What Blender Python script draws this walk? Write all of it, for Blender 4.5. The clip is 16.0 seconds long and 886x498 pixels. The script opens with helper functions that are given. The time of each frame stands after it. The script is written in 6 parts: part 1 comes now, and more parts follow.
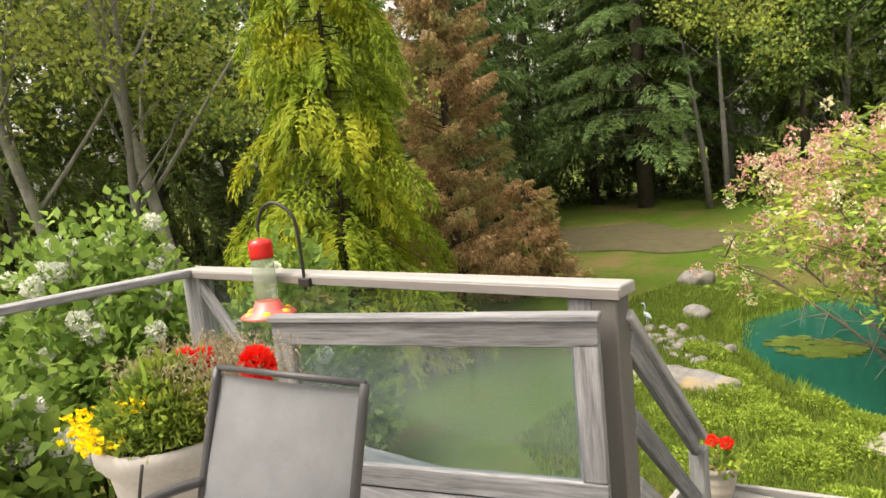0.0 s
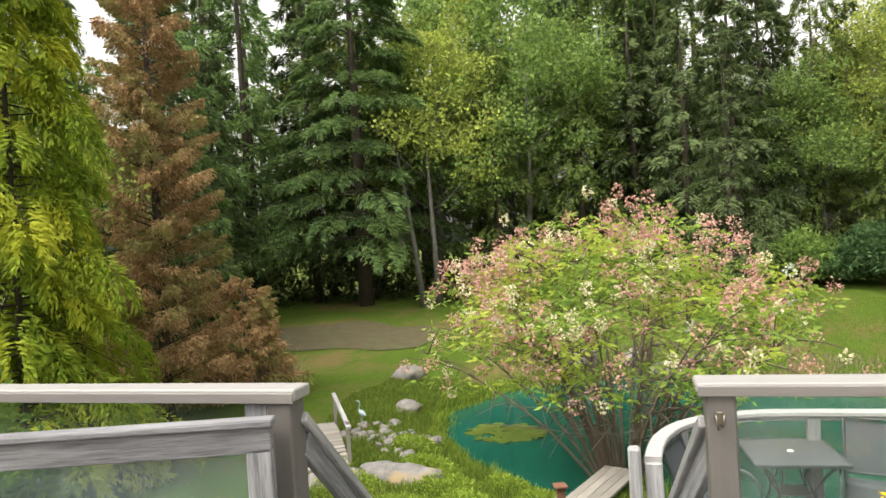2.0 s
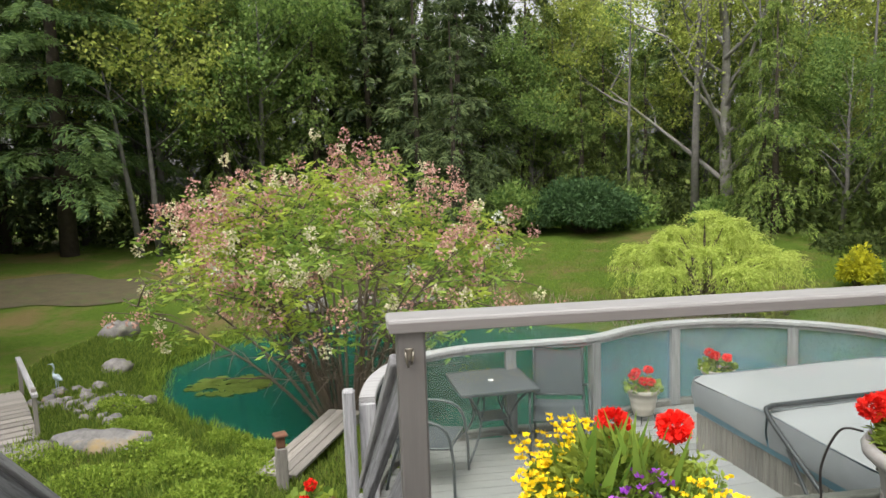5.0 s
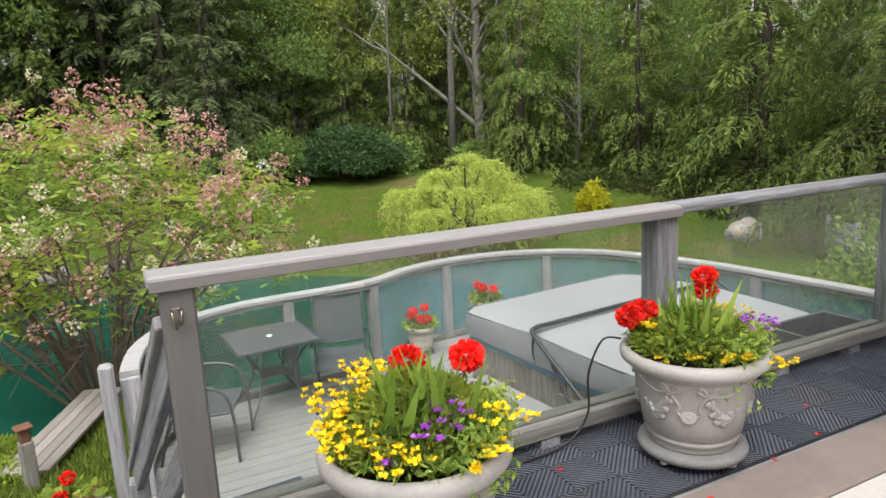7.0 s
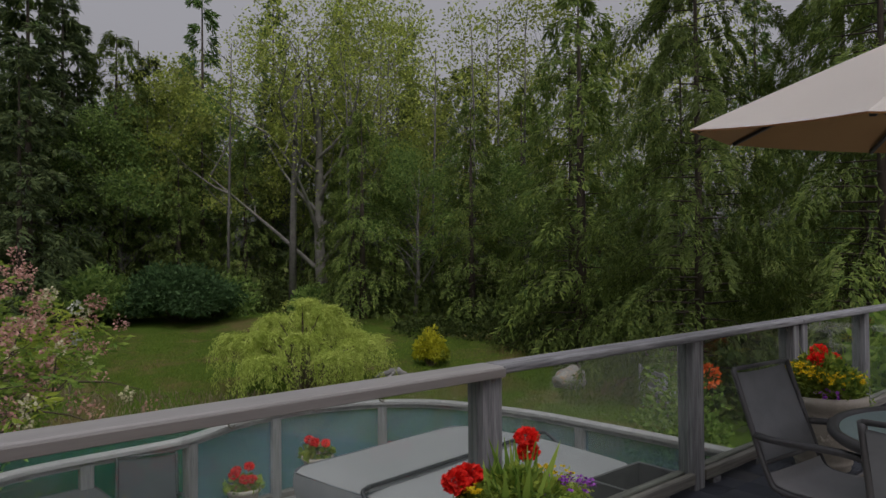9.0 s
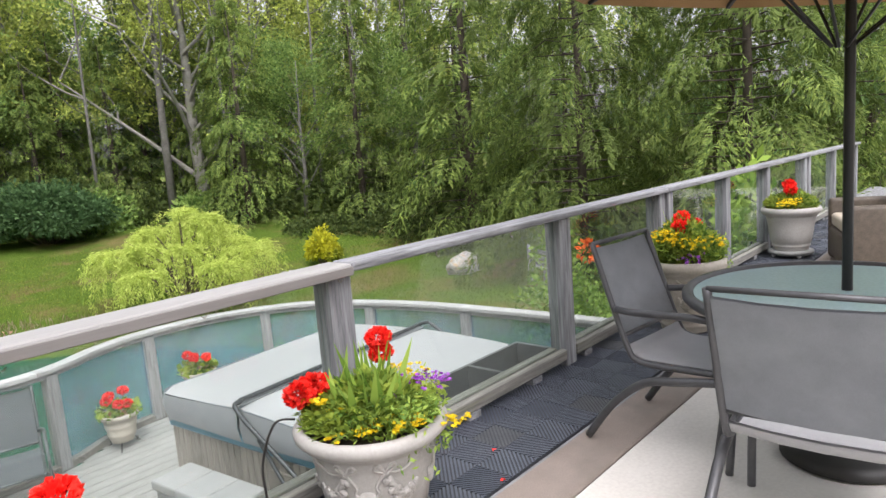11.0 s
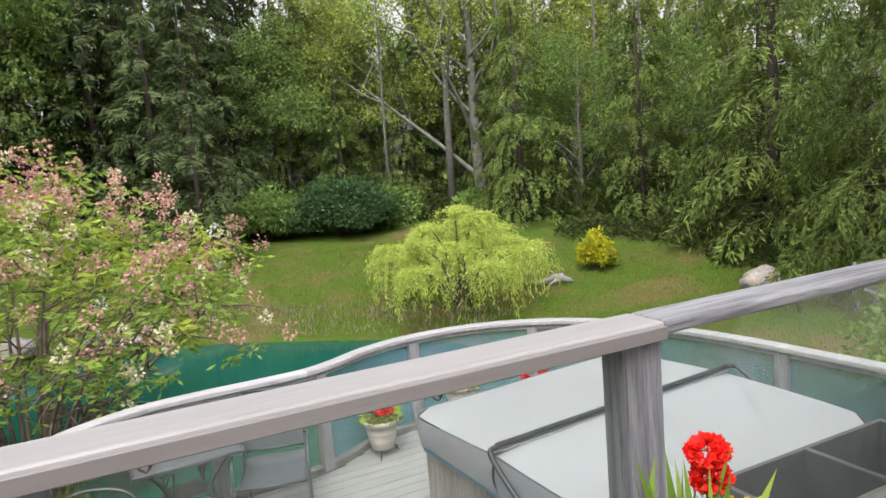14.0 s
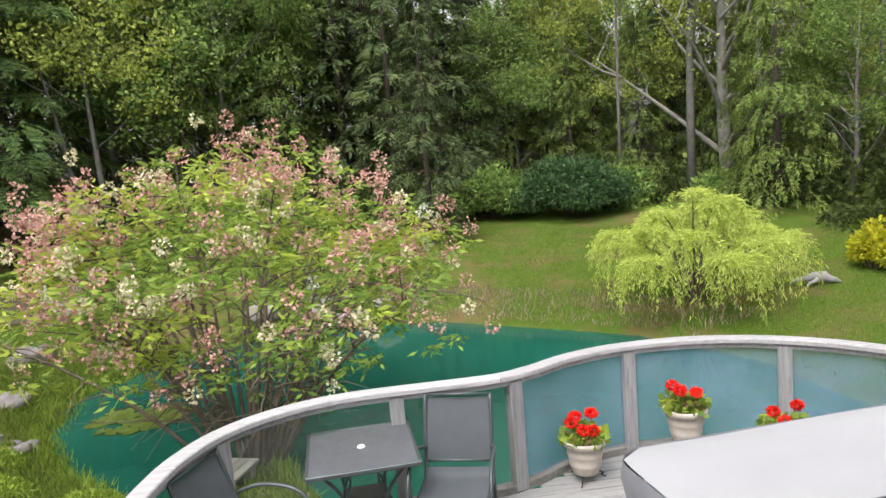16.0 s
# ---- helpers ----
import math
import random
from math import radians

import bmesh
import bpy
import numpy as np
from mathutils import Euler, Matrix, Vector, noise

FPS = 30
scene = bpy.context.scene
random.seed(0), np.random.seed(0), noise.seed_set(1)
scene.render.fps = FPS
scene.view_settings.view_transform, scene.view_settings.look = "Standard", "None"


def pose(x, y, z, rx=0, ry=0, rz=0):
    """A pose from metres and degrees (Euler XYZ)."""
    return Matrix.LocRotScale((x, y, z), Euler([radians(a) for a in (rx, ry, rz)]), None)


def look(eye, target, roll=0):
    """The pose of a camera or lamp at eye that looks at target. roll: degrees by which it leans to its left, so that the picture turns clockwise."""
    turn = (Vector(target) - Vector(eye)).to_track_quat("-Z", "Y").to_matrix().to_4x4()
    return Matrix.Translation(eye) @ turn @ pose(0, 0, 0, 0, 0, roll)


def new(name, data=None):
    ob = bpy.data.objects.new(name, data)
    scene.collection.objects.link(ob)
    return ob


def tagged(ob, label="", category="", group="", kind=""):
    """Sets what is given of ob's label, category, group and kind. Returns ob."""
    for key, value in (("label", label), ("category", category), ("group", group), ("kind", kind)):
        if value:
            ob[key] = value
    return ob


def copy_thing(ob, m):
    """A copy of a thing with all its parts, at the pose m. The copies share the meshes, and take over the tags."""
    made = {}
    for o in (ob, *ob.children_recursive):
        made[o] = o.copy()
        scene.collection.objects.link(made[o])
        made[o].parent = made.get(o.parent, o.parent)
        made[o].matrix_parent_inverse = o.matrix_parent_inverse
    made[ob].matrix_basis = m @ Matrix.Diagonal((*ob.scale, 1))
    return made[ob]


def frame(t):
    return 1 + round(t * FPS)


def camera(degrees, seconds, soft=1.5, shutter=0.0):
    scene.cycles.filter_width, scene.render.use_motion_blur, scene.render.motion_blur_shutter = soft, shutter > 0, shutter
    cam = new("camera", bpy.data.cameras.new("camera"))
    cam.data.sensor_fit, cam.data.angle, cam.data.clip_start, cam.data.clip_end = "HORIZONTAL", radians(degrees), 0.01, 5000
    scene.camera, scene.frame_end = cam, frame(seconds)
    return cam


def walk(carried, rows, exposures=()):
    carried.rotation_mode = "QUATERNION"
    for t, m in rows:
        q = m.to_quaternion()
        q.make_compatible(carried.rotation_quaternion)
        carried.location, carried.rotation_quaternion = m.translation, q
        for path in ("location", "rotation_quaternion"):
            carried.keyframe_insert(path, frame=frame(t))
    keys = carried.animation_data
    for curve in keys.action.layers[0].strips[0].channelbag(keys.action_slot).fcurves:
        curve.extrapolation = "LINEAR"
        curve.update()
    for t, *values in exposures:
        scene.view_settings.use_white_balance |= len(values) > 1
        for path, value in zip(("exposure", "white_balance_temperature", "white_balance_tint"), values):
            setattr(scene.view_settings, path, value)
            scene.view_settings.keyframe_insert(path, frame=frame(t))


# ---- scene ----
cam = camera(67.2, 16.0)
PATH = [
    (0, (-0.482, -2.631, 1.504), (-1.737, -1.092, 1.261), -5.6),
    (0.5, (-0.463, -2.649, 1.524), (-1.539, -0.965, 1.437), -4.3),
    (1, (-0.447, -2.671, 1.563), (-1.356, -0.89, 1.629), -3.3),
    (1.5, (-0.358, -2.675, 1.589), (-1.156, -0.849, 1.76), -3.9),
    (2, (-0.203, -2.674, 1.542), (-0.742, -0.748, 1.524), -3.6),
    (2.5, (-0.137, -2.594, 1.461), (-0.44, -0.64, 1.162), -3.6),
    (3, (-0.088, -2.54, 1.433), (-0.251, -0.586, 1.039), -4.7),
    (3.5, (-0.064, -2.506, 1.426), (-0.089, -0.55, 1.009), -4.4),
    (6, (-0.049, -2.306, 1.477), (0.5, -0.385, 1.378), -2.7),
    (6.5, (-0.076, -2.255, 1.424), (0.71, -0.441, 1.119), -3.0),
    (7, (-0.049, -2.244, 1.4), (0.811, -0.479, 1.016), -2.9),
    (7.5, (-0.01, -2.249, 1.417), (0.97, -0.547, 1.043), -2.0),
    (8, (0.058, -2.215, 1.439), (1.214, -0.602, 1.195), -1.3),
    (8.5, (0.044, -2.21, 1.489), (1.267, -0.628, 1.48), -0.6),
    (9, (0.003, -2.265, 1.471), (1.286, -0.731, 1.498), -0.5),
    (9.5, (0.083, -2.254, 1.439), (1.479, -0.828, 1.305), -1.4),
    (12, (0.514, -2.065, 1.417), (1.931, -0.699, 1.059), -6.7),
    (12.5, (0.572, -1.931, 1.412), (1.784, -0.376, 1.079), -6.1),
    (13, (0.742, -1.796, 1.426), (1.714, -0.078, 1.111), -4.6),
    (13.5, (0.853, -1.645, 1.438), (1.683, 0.152, 1.148), -4.4),
    (14, (0.937, -1.408, 1.428), (1.781, 0.389, 1.184), -4.7),
    (14.5, (1.113, -1.172, 1.423), (1.855, 0.668, 1.171), -3.6),
    (15, (1.268, -1.0, 1.425), (1.676, 0.943, 1.184), -4.6),
    (15.5, (1.335, -0.805, 1.404), (1.635, 1.156, 1.149), -3.7),
    (16, (1.382, -0.633, 1.413), (1.569, 1.343, 1.162), -4.7),
]
EXPOSURES = [(0, 1.5, 7500, 13), (1.5, 1.6, 7000, 11), (2.0, 1.35, 6900, 11), (3.7, 1.3, 6500, 11), (5.0, 0.9, 6500, 12), (5.8, -0.5, 6500, 12), (6.0, -0.35, 6500, 13), (6.5, 0.9, 6500, 14), (8.0, 0.92, 6400, 17), (8.5, 0.4, 6400, 16), (9.0, -0.7, 6300, 18), (9.5, 0.45, 6200, 18), (11, 1.2, 6300, 16), (13, 1.1, 6300, 17), (14.5, 1.0, 6400, 15), (16, 1.15, 6400, 16)]
walk(cam, [(t, look(e, g, r)) for t, e, g, r in PATH], EXPOSURES)

# world: high overcast
world = bpy.data.worlds.new("overcast")
scene.world = world
world.use_nodes = True
_n, _l = world.node_tree.nodes, world.node_tree.links
sky = _n.new("ShaderNodeTexSky")
sky.sky_type, sky.sun_disc = "NISHITA", False
sky.sun_elevation, sky.sun_rotation = radians(60), radians(215)
sky.air_density, sky.dust_density, sky.ozone_density = 2.0, 6.0, 1.0
hsv = _n.new("ShaderNodeHueSaturation")
hsv.inputs["Saturation"].default_value = 0.1
_l.new(sky.outputs[0], hsv.inputs["Color"])
_l.new(hsv.outputs[0], _n["Background"].inputs["Color"])
_n["Background"].inputs["Strength"].default_value = 0.15

sun_data = bpy.data.lights.new("sun", "SUN")
sun_data.energy, sun_data.angle, sun_data.color = 0.6, radians(25), (1.0, 0.96, 0.9)
new("sun", sun_data).matrix_world = look((0, 0, 30), (8.6, 12.3, 4))

rng = np.random.default_rng(7)


# ---- materials ----
def nodes_of(name):
    m = bpy.data.materials.new(name)
    m.use_nodes = True
    return m, m.node_tree.nodes, m.node_tree.links, m.node_tree.nodes["Principled BSDF"]


def ramp_of(n, l, source, c1, c2, lo=0.3, hi=0.7):
    r = n.new("ShaderNodeValToRGB")
    r.color_ramp.elements[0].position, r.color_ramp.elements[1].position = lo, hi
    r.color_ramp.elements[0].color, r.color_ramp.elements[1].color = (*c1, 1), (*c2, 1)
    l.new(source, r.inputs[0])
    return r.outputs[0]


def noise_of(n, l, vec, scale, detail=4.0, rough=0.6):
    t = n.new("ShaderNodeTexNoise")
    t.inputs["Scale"].default_value, t.inputs["Detail"].default_value = scale, detail
    t.inputs["Roughness"].default_value = rough
    if vec:
        l.new(vec, t.inputs["Vector"])
    return t.outputs["Fac"]


def mixed(n, l, fac, a, b, mode="MIX"):
    m = n.new("ShaderNodeMix")
    m.data_type, m.blend_type = "RGBA", mode
    for sock, v in ((m.inputs[0], fac), (m.inputs[6], a), (m.inputs[7], b)):
        if isinstance(v, (int, float)):
            sock.default_value = v
        elif isinstance(v, tuple):
            sock.default_value = (*v, 1)
        else:
            l.new(v, sock)
    return m.outputs[2]


def bumped(n, l, p, height, strength, distance=0.01):
    b = n.new("ShaderNodeBump")
    b.inputs["Strength"].default_value, b.inputs["Distance"].default_value = strength, distance
    l.new(height, b.inputs["Height"])
    l.new(b.outputs[0], p.inputs["Normal"])


def surface(name, c1, c2, scale=6.0, rough=0.6, bump=0.3, metal=0.0, fine=60.0, stain=None, spec=0.5):
    """A plain surface with mottling at two scales."""
    m, n, l, p = nodes_of(name)
    co = n.new("ShaderNodeTexCoord").outputs["Object"]
    big = noise_of(n, l, co, scale)
    small = noise_of(n, l, co, fine, 3)
    col = ramp_of(n, l, big, c1, c2)
    col = mixed(n, l, 0.25, col, ramp_of(n, l, small, tuple(v * 0.6 for v in c1), c2))
    if stain:
        col = mixed(n, l, ramp_of(n, l, noise_of(n, l, co, scale * 0.45, 6), (0, 0, 0), (1, 1, 1), 0.52, 0.7), col, stain)
    l.new(col, p.inputs["Base Color"])
    p.inputs["Roughness"].default_value, p.inputs["Metallic"].default_value = rough, metal
    p.inputs["Specular IOR Level"].default_value = spec
    bumped(n, l, p, small, bump, 0.004)
    return m


def timber(name, c1, c2, worn, wear=0.5, rough=0.8, bump=0.6, vary=0.2, dirt=0.7):
    """Weathered wood: grain along the piece's own x."""
    m, n, l, p = nodes_of(name)
    tc = n.new("ShaderNodeTexCoord").outputs["Object"]
    oi = n.new("ShaderNodeObjectInfo")
    mp = n.new("ShaderNodeMapping")
    mp.inputs["Scale"].default_value = (2.5, 42, 42)
    l.new(tc, mp.inputs["Vector"])
    add = n.new("ShaderNodeVectorMath")
    add.operation = "ADD"
    l.new(mp.outputs[0], add.inputs[0])
    sc = n.new("ShaderNodeMath")
    sc.operation = "MULTIPLY"
    sc.inputs[1].default_value = 37.0
    l.new(oi.outputs["Random"], sc.inputs[0])
    l.new(sc.outputs[0], add.inputs[1])
    grain = noise_of(n, l, add.outputs[0], 1.0, 5, 0.65)
    blotch = noise_of(n, l, add.outputs[0], 0.16, 5, 0.7)
    col = ramp_of(n, l, grain, c1, c2, 0.3, 0.68)
    col = mixed(n, l, ramp_of(n, l, blotch, (0, 0, 0), (1, 1, 1), 0.75 - wear * 0.4, 0.85 - wear * 0.25), col, worn)
    dark = ramp_of(n, l, noise_of(n, l, add.outputs[0], 2.3, 3), (0.45, 0.44, 0.43), (1, 1, 1), 0.3, 0.45)
    col = mixed(n, l, dirt, col, dark, "MULTIPLY")
    val = n.new("ShaderNodeMapRange")
    val.inputs["To Min"].default_value, val.inputs["To Max"].default_value = 1 - vary, 1 + vary
    l.new(oi.outputs["Random"], val.inputs["Value"])
    h = n.new("ShaderNodeHueSaturation")
    l.new(col, h.inputs["Color"])
    l.new(val.outputs[0], h.inputs["Value"])
    l.new(h.outputs[0], p.inputs["Base Color"])
    p.inputs["Roughness"].default_value = rough
    bumped(n, l, p, grain, bump, 0.003)
    return m


def leafy(name, c1, c2, c3=None, rough=0.6, glow=0.45, spec=0.15):
    """Leaves: colour varies leaf by leaf, and light passes through them."""
    m, n, l, p = nodes_of(name)
    g = n.new("ShaderNodeNewGeometry")
    col = ramp_of(n, l, g.outputs["Random Per Island"], c1, c2, 0.0, 0.9)
    if c3:
        co = n.new("ShaderNodeTexCoord").outputs["Object"]
        col = mixed(n, l, ramp_of(n, l, noise_of(n, l, co, 0.9, 3), (0, 0, 0), (1, 1, 1), 0.48, 0.62), col, c3)
    oi = n.new("ShaderNodeObjectInfo")
    val = n.new("ShaderNodeMapRange")
    val.inputs["To Min"].default_value, val.inputs["To Max"].default_value = 0.8, 1.2
    l.new(oi.outputs["Random"], val.inputs["Value"])
    h = n.new("ShaderNodeHueSaturation")
    l.new(col, h.inputs["Color"])
    l.new(val.outputs[0], h.inputs["Value"])
    l.new(h.outputs[0], p.inputs["Base Color"])
    p.inputs["Roughness"].default_value = rough
    p.inputs["Specular IOR Level"].default_value = spec
    t = n.new("ShaderNodeBsdfTranslucent")
    l.new(h.outputs[0], t.inputs["Color"])
    mix = n.new("ShaderNodeMixShader")
    mix.inputs[0].default_value = glow
    l.new(p.outputs[0], mix.inputs[1])
    l.new(t.outputs[0], mix.inputs[2])
    l.new(mix.outputs[0], n["Material Output"].inputs["Surface"])
    return m


def pane(name, tint, haze, haze_col, rough=0.02):
    """Glass with a film of dirt or etching."""
    m, n, l, p = nodes_of(name)
    p.inputs["Base Color"].default_value = (*haze_col, 1)
    p.inputs["Roughness"].default_value = 0.35
    tr = n.new("ShaderNodeBsdfTransparent")
    tr.inputs["Color"].default_value = (*tint, 1)
    gl = n.new("ShaderNodeBsdfGlossy")
    gl.inputs["Roughness"].default_value = rough
    lw = n.new("ShaderNodeLayerWeight")
    pw, fr = n.new("ShaderNodeMath"), n.new("ShaderNodeMath")
    pw.operation, pw.inputs[1].default_value = "POWER", 4.0
    fr.operation, fr.inputs[1].default_value, fr.inputs[2].default_value = "MULTIPLY_ADD", 0.3, 0.025
    l.new(lw.outputs["Facing"], pw.inputs[0])
    l.new(pw.outputs[0], fr.inputs[0])
    m1, m2 = n.new("ShaderNodeMixShader"), n.new("ShaderNodeMixShader")
    l.new(fr.outputs[0], m1.inputs[0])
    l.new(tr.outputs[0], m1.inputs[1])
    l.new(gl.outputs[0], m1.inputs[2])
    co = n.new("ShaderNodeTexCoord").outputs["Object"]
    f = noise_of(n, l, co, 3.0, 6, 0.7)
    mr = n.new("ShaderNodeMapRange")
    mr.inputs["From Min"].default_value, mr.inputs["From Max"].default_value = 0.3, 0.75
    mr.inputs["To Min"].default_value, mr.inputs["To Max"].default_value = haze * 0.5, min(1, haze * 1.5)
    l.new(f, mr.inputs["Value"])
    l.new(mr.outputs[0], m2.inputs[0])
    l.new(m1.outputs[0], m2.inputs[1])
    l.new(p.outputs[0], m2.inputs[2])
    l.new(m2.outputs[0], n["Material Output"].inputs["Surface"])
    return m


M = {}
M["rail_paint"] = timber("rail_paint", (0.26, 0.252, 0.239), (0.302, 0.294, 0.281), (0.361, 0.357, 0.344), 0.3, 0.5, 0.12, 0.03, 0.2)
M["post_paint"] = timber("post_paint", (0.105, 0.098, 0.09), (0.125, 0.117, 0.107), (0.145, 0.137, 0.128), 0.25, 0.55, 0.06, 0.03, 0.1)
# darker taupe that holds the shade on the front face of the cap
M["cap_shade_tone"] = timber("cap_shade_tone", (0.155, 0.142, 0.133), (0.185, 0.172, 0.162), (0.22, 0.205, 0.195), 0.3, 0.55, 0.1, 0.03, 0.2)
M["old_wood"] = timber("old_wood", (0.092, 0.092, 0.097), (0.269, 0.273, 0.281), (0.395, 0.399, 0.399), 0.45, 0.85, 0.9, 0.15)
M["silver_wood"] = timber("silver_wood", (0.185, 0.185, 0.185), (0.344, 0.344, 0.344), (0.42, 0.42, 0.412), 0.5, 0.75, 0.5)
M["deck_wood"] = timber("deck_wood", (0.219, 0.217, 0.205), (0.289, 0.284, 0.269), (0.318, 0.312, 0.298), 0.4, 0.7, 0.35, 0.06)
M["mossy_wood"] = timber("mossy_wood", (0.101, 0.097, 0.084), (0.252, 0.244, 0.218), (0.185, 0.185, 0.118), 0.5, 0.9, 0.9)
M["cap_wood"] = timber("cap_wood", (0.286, 0.281, 0.273), (0.403, 0.399, 0.391), (0.47, 0.466, 0.458), 0.5, 0.65, 0.3, 0.08)
M["dock_wood"] = timber("dock_wood", (0.202, 0.185, 0.16), (0.319, 0.294, 0.26), (0.37, 0.344, 0.311), 0.4)
M["clear_glass"] = pane("clear_glass", (0.94, 0.97, 0.95), 0.02, (0.6, 0.66, 0.62))
M["etched_glass"] = pane("etched_glass", (0.72, 0.84, 0.90), 0.26, (0.30, 0.44, 0.54))
M["bottle_glass"] = pane("bottle_glass", (0.80, 0.86, 0.78), 0.3, (0.55, 0.60, 0.50))
M["gate_glass"] = pane("gate_glass", (0.84, 0.90, 0.92), 0.06, (0.46, 0.55, 0.58))
M["concrete"] = surface("concrete", (0.485, 0.461, 0.422), (0.547, 0.524, 0.485), 1.6, 0.85, 0.3, stain=(0.43, 0.406, 0.367))
M["trough_grey"] = surface("trough_grey", (0.086, 0.086, 0.086), (0.121, 0.121, 0.118), 4, 0.8, 0.3, stain=(0.065, 0.065, 0.061))
M["rock_lichen"] = surface("rock_lichen", (0.15, 0.145, 0.14), (0.48, 0.45, 0.42), 13, 0.95, 1.5, stain=(0.40, 0.22, 0.08))
M["brown_band"] = surface("brown_band", (0.195, 0.158, 0.134), (0.255, 0.212, 0.182), 5.0, 0.95, 1.0, fine=130, stain=(0.168, 0.145, 0.124))
M["rubber"] = surface("rubber", (0.018, 0.02, 0.025), (0.03, 0.033, 0.04), 4, 0.55, 0.2)
M["rubber_rib"] = surface("rubber_rib", (0.062, 0.07, 0.092), (0.1, 0.11, 0.136), 6, 0.45, 0.2)
M["rubber_blue"] = surface("rubber_blue", (0.044, 0.051, 0.072), (0.068, 0.077, 0.1), 5, 0.65, 0.2)
M["rubber_worn"] = surface("rubber_worn", (0.063, 0.066, 0.073), (0.095, 0.098, 0.104), 7, 0.7, 0.2)
M["rubber_pale"] = surface("rubber_pale", (0.185, 0.197, 0.218), (0.235, 0.248, 0.269), 5, 0.7, 0.2)
M["vinyl"] = surface("vinyl", (0.302, 0.306, 0.31), (0.347, 0.352, 0.356), 1.2, 0.55, 0.12, fine=240)
M["vinyl_side"] = surface("vinyl_side", (0.227, 0.235, 0.252), (0.302, 0.311, 0.328), 5, 0.5, 0.25)
M["tub_slat"] = timber("tub_slat", (0.202, 0.181, 0.155), (0.302, 0.277, 0.244), (0.353, 0.336, 0.302), 0.4, 0.75, 0.4, 0.12)
M["tub_blue"] = surface("tub_blue", (0.084, 0.227, 0.319), (0.126, 0.286, 0.386), 4, 0.4, 0.1)
M["step_plastic"] = surface("step_plastic", (0.269, 0.269, 0.266), (0.316, 0.316, 0.309), 3, 0.6, 0.2)
M["bar_metal"] = surface("bar_metal", (0.042, 0.046, 0.05), (0.076, 0.08, 0.084), 8, 0.45, 0.05, 0.6)
M["bronze_frame"] = surface("bronze_frame", (0.063, 0.063, 0.067), (0.084, 0.084, 0.088), 8, 0.45, 0.05, 0.3)
M["green_frame"] = surface("green_frame", (0.059, 0.071, 0.071), (0.092, 0.105, 0.105), 8, 0.4, 0.05, 0.4)
M["sling"] = surface("sling", (0.146, 0.155, 0.169), (0.227, 0.237, 0.255), 5, 0.75, 0.6, fine=420)
M["sling_green"] = surface("sling_green", (0.05, 0.06, 0.066), (0.076, 0.088, 0.092), 5, 0.75, 0.5, fine=420)
M["sling_seat"] = surface("sling_seat", (0.302, 0.302, 0.311), (0.353, 0.353, 0.361), 5, 0.7, 0.4, fine=420)
M["table_glass"] = surface("table_glass", (0.34, 0.46, 0.48), (0.38, 0.50, 0.52), 2, 0.18, 0.02)
M["mesh_metal"] = surface("mesh_metal", (0.101, 0.109, 0.118), (0.143, 0.151, 0.16), 8, 0.45, 0.2, 0.4)
M["pot_white"] = surface("pot_white", (0.294, 0.281, 0.26), (0.37, 0.353, 0.328), 5, 0.65, 0.25, stain=(0.269, 0.252, 0.227))
M["pot_clay"] = surface("pot_clay", (0.37, 0.328, 0.269), (0.454, 0.412, 0.353), 8, 0.75, 0.3, stain=(0.336, 0.294, 0.235))
M["pot_stone"] = surface("pot_stone", (0.277, 0.252, 0.21), (0.353, 0.323, 0.277), 8, 0.75, 0.3)
# brown litter, its colour also holding the shade below the spruce
M["mulch"] = surface("mulch", (0.055, 0.045, 0.022), (0.095, 0.08, 0.035), 3, 0.95, 1.0, fine=40, stain=(0.06, 0.085, 0.02))
M["dolly_grey"] = surface("dolly_grey", (0.14, 0.14, 0.135), (0.20, 0.20, 0.19), 7, 0.75, 0.3)
M["soil"] = surface("soil", (0.035, 0.025, 0.018), (0.07, 0.05, 0.035), 20, 0.95, 1.0)
M["canvas"] = surface("canvas", (0.78, 0.74, 0.67), (0.84, 0.80, 0.73), 2, 0.85, 0.3, fine=300)
_cn, _cl = M["canvas"].node_tree.nodes, M["canvas"].node_tree.links
_tr, _mx = _cn.new("ShaderNodeBsdfTranslucent"), _cn.new("ShaderNodeMixShader")
_tr.inputs["Color"].default_value = (0.46, 0.20, 0.055, 1)
_mx.inputs[0].default_value = 0.38
_cl.new(_cn["Principled BSDF"].outputs[0], _mx.inputs[1])
_cl.new(_tr.outputs[0], _mx.inputs[2])
_cl.new(_mx.outputs[0], _cn["Material Output"].inputs["Surface"])
# opaque tan standing in for light that passes through the cloth
M["canvas_backlit"] = surface("canvas_backlit", (0.247, 0.139, 0.049), (0.3, 0.173, 0.064), 2, 0.9, 0.3, fine=300)
M["black_rod"] = surface("black_rod", (0.012, 0.010, 0.009), (0.02, 0.018, 0.015), 6, 0.5, 0.05)
M["wicker"] = surface("wicker", (0.05, 0.038, 0.027), (0.092, 0.071, 0.05), 20, 0.6, 0.8, fine=90)
M["cushion"] = surface("cushion", (0.336, 0.286, 0.218), (0.386, 0.336, 0.269), 4, 0.9, 0.3)
M["red_plastic"] = surface("red_plastic", (0.55, 0.012, 0.012), (0.62, 0.02, 0.018), 4, 0.3, 0.02)
M["pink_plastic"] = surface("pink_plastic", (0.62, 0.11, 0.10), (0.68, 0.15, 0.13), 4, 0.35, 0.02)
M["yellow_plastic"] = surface("yellow_plastic", (0.75, 0.45, 0.02), (0.8, 0.5, 0.04), 4, 0.35, 0.02)
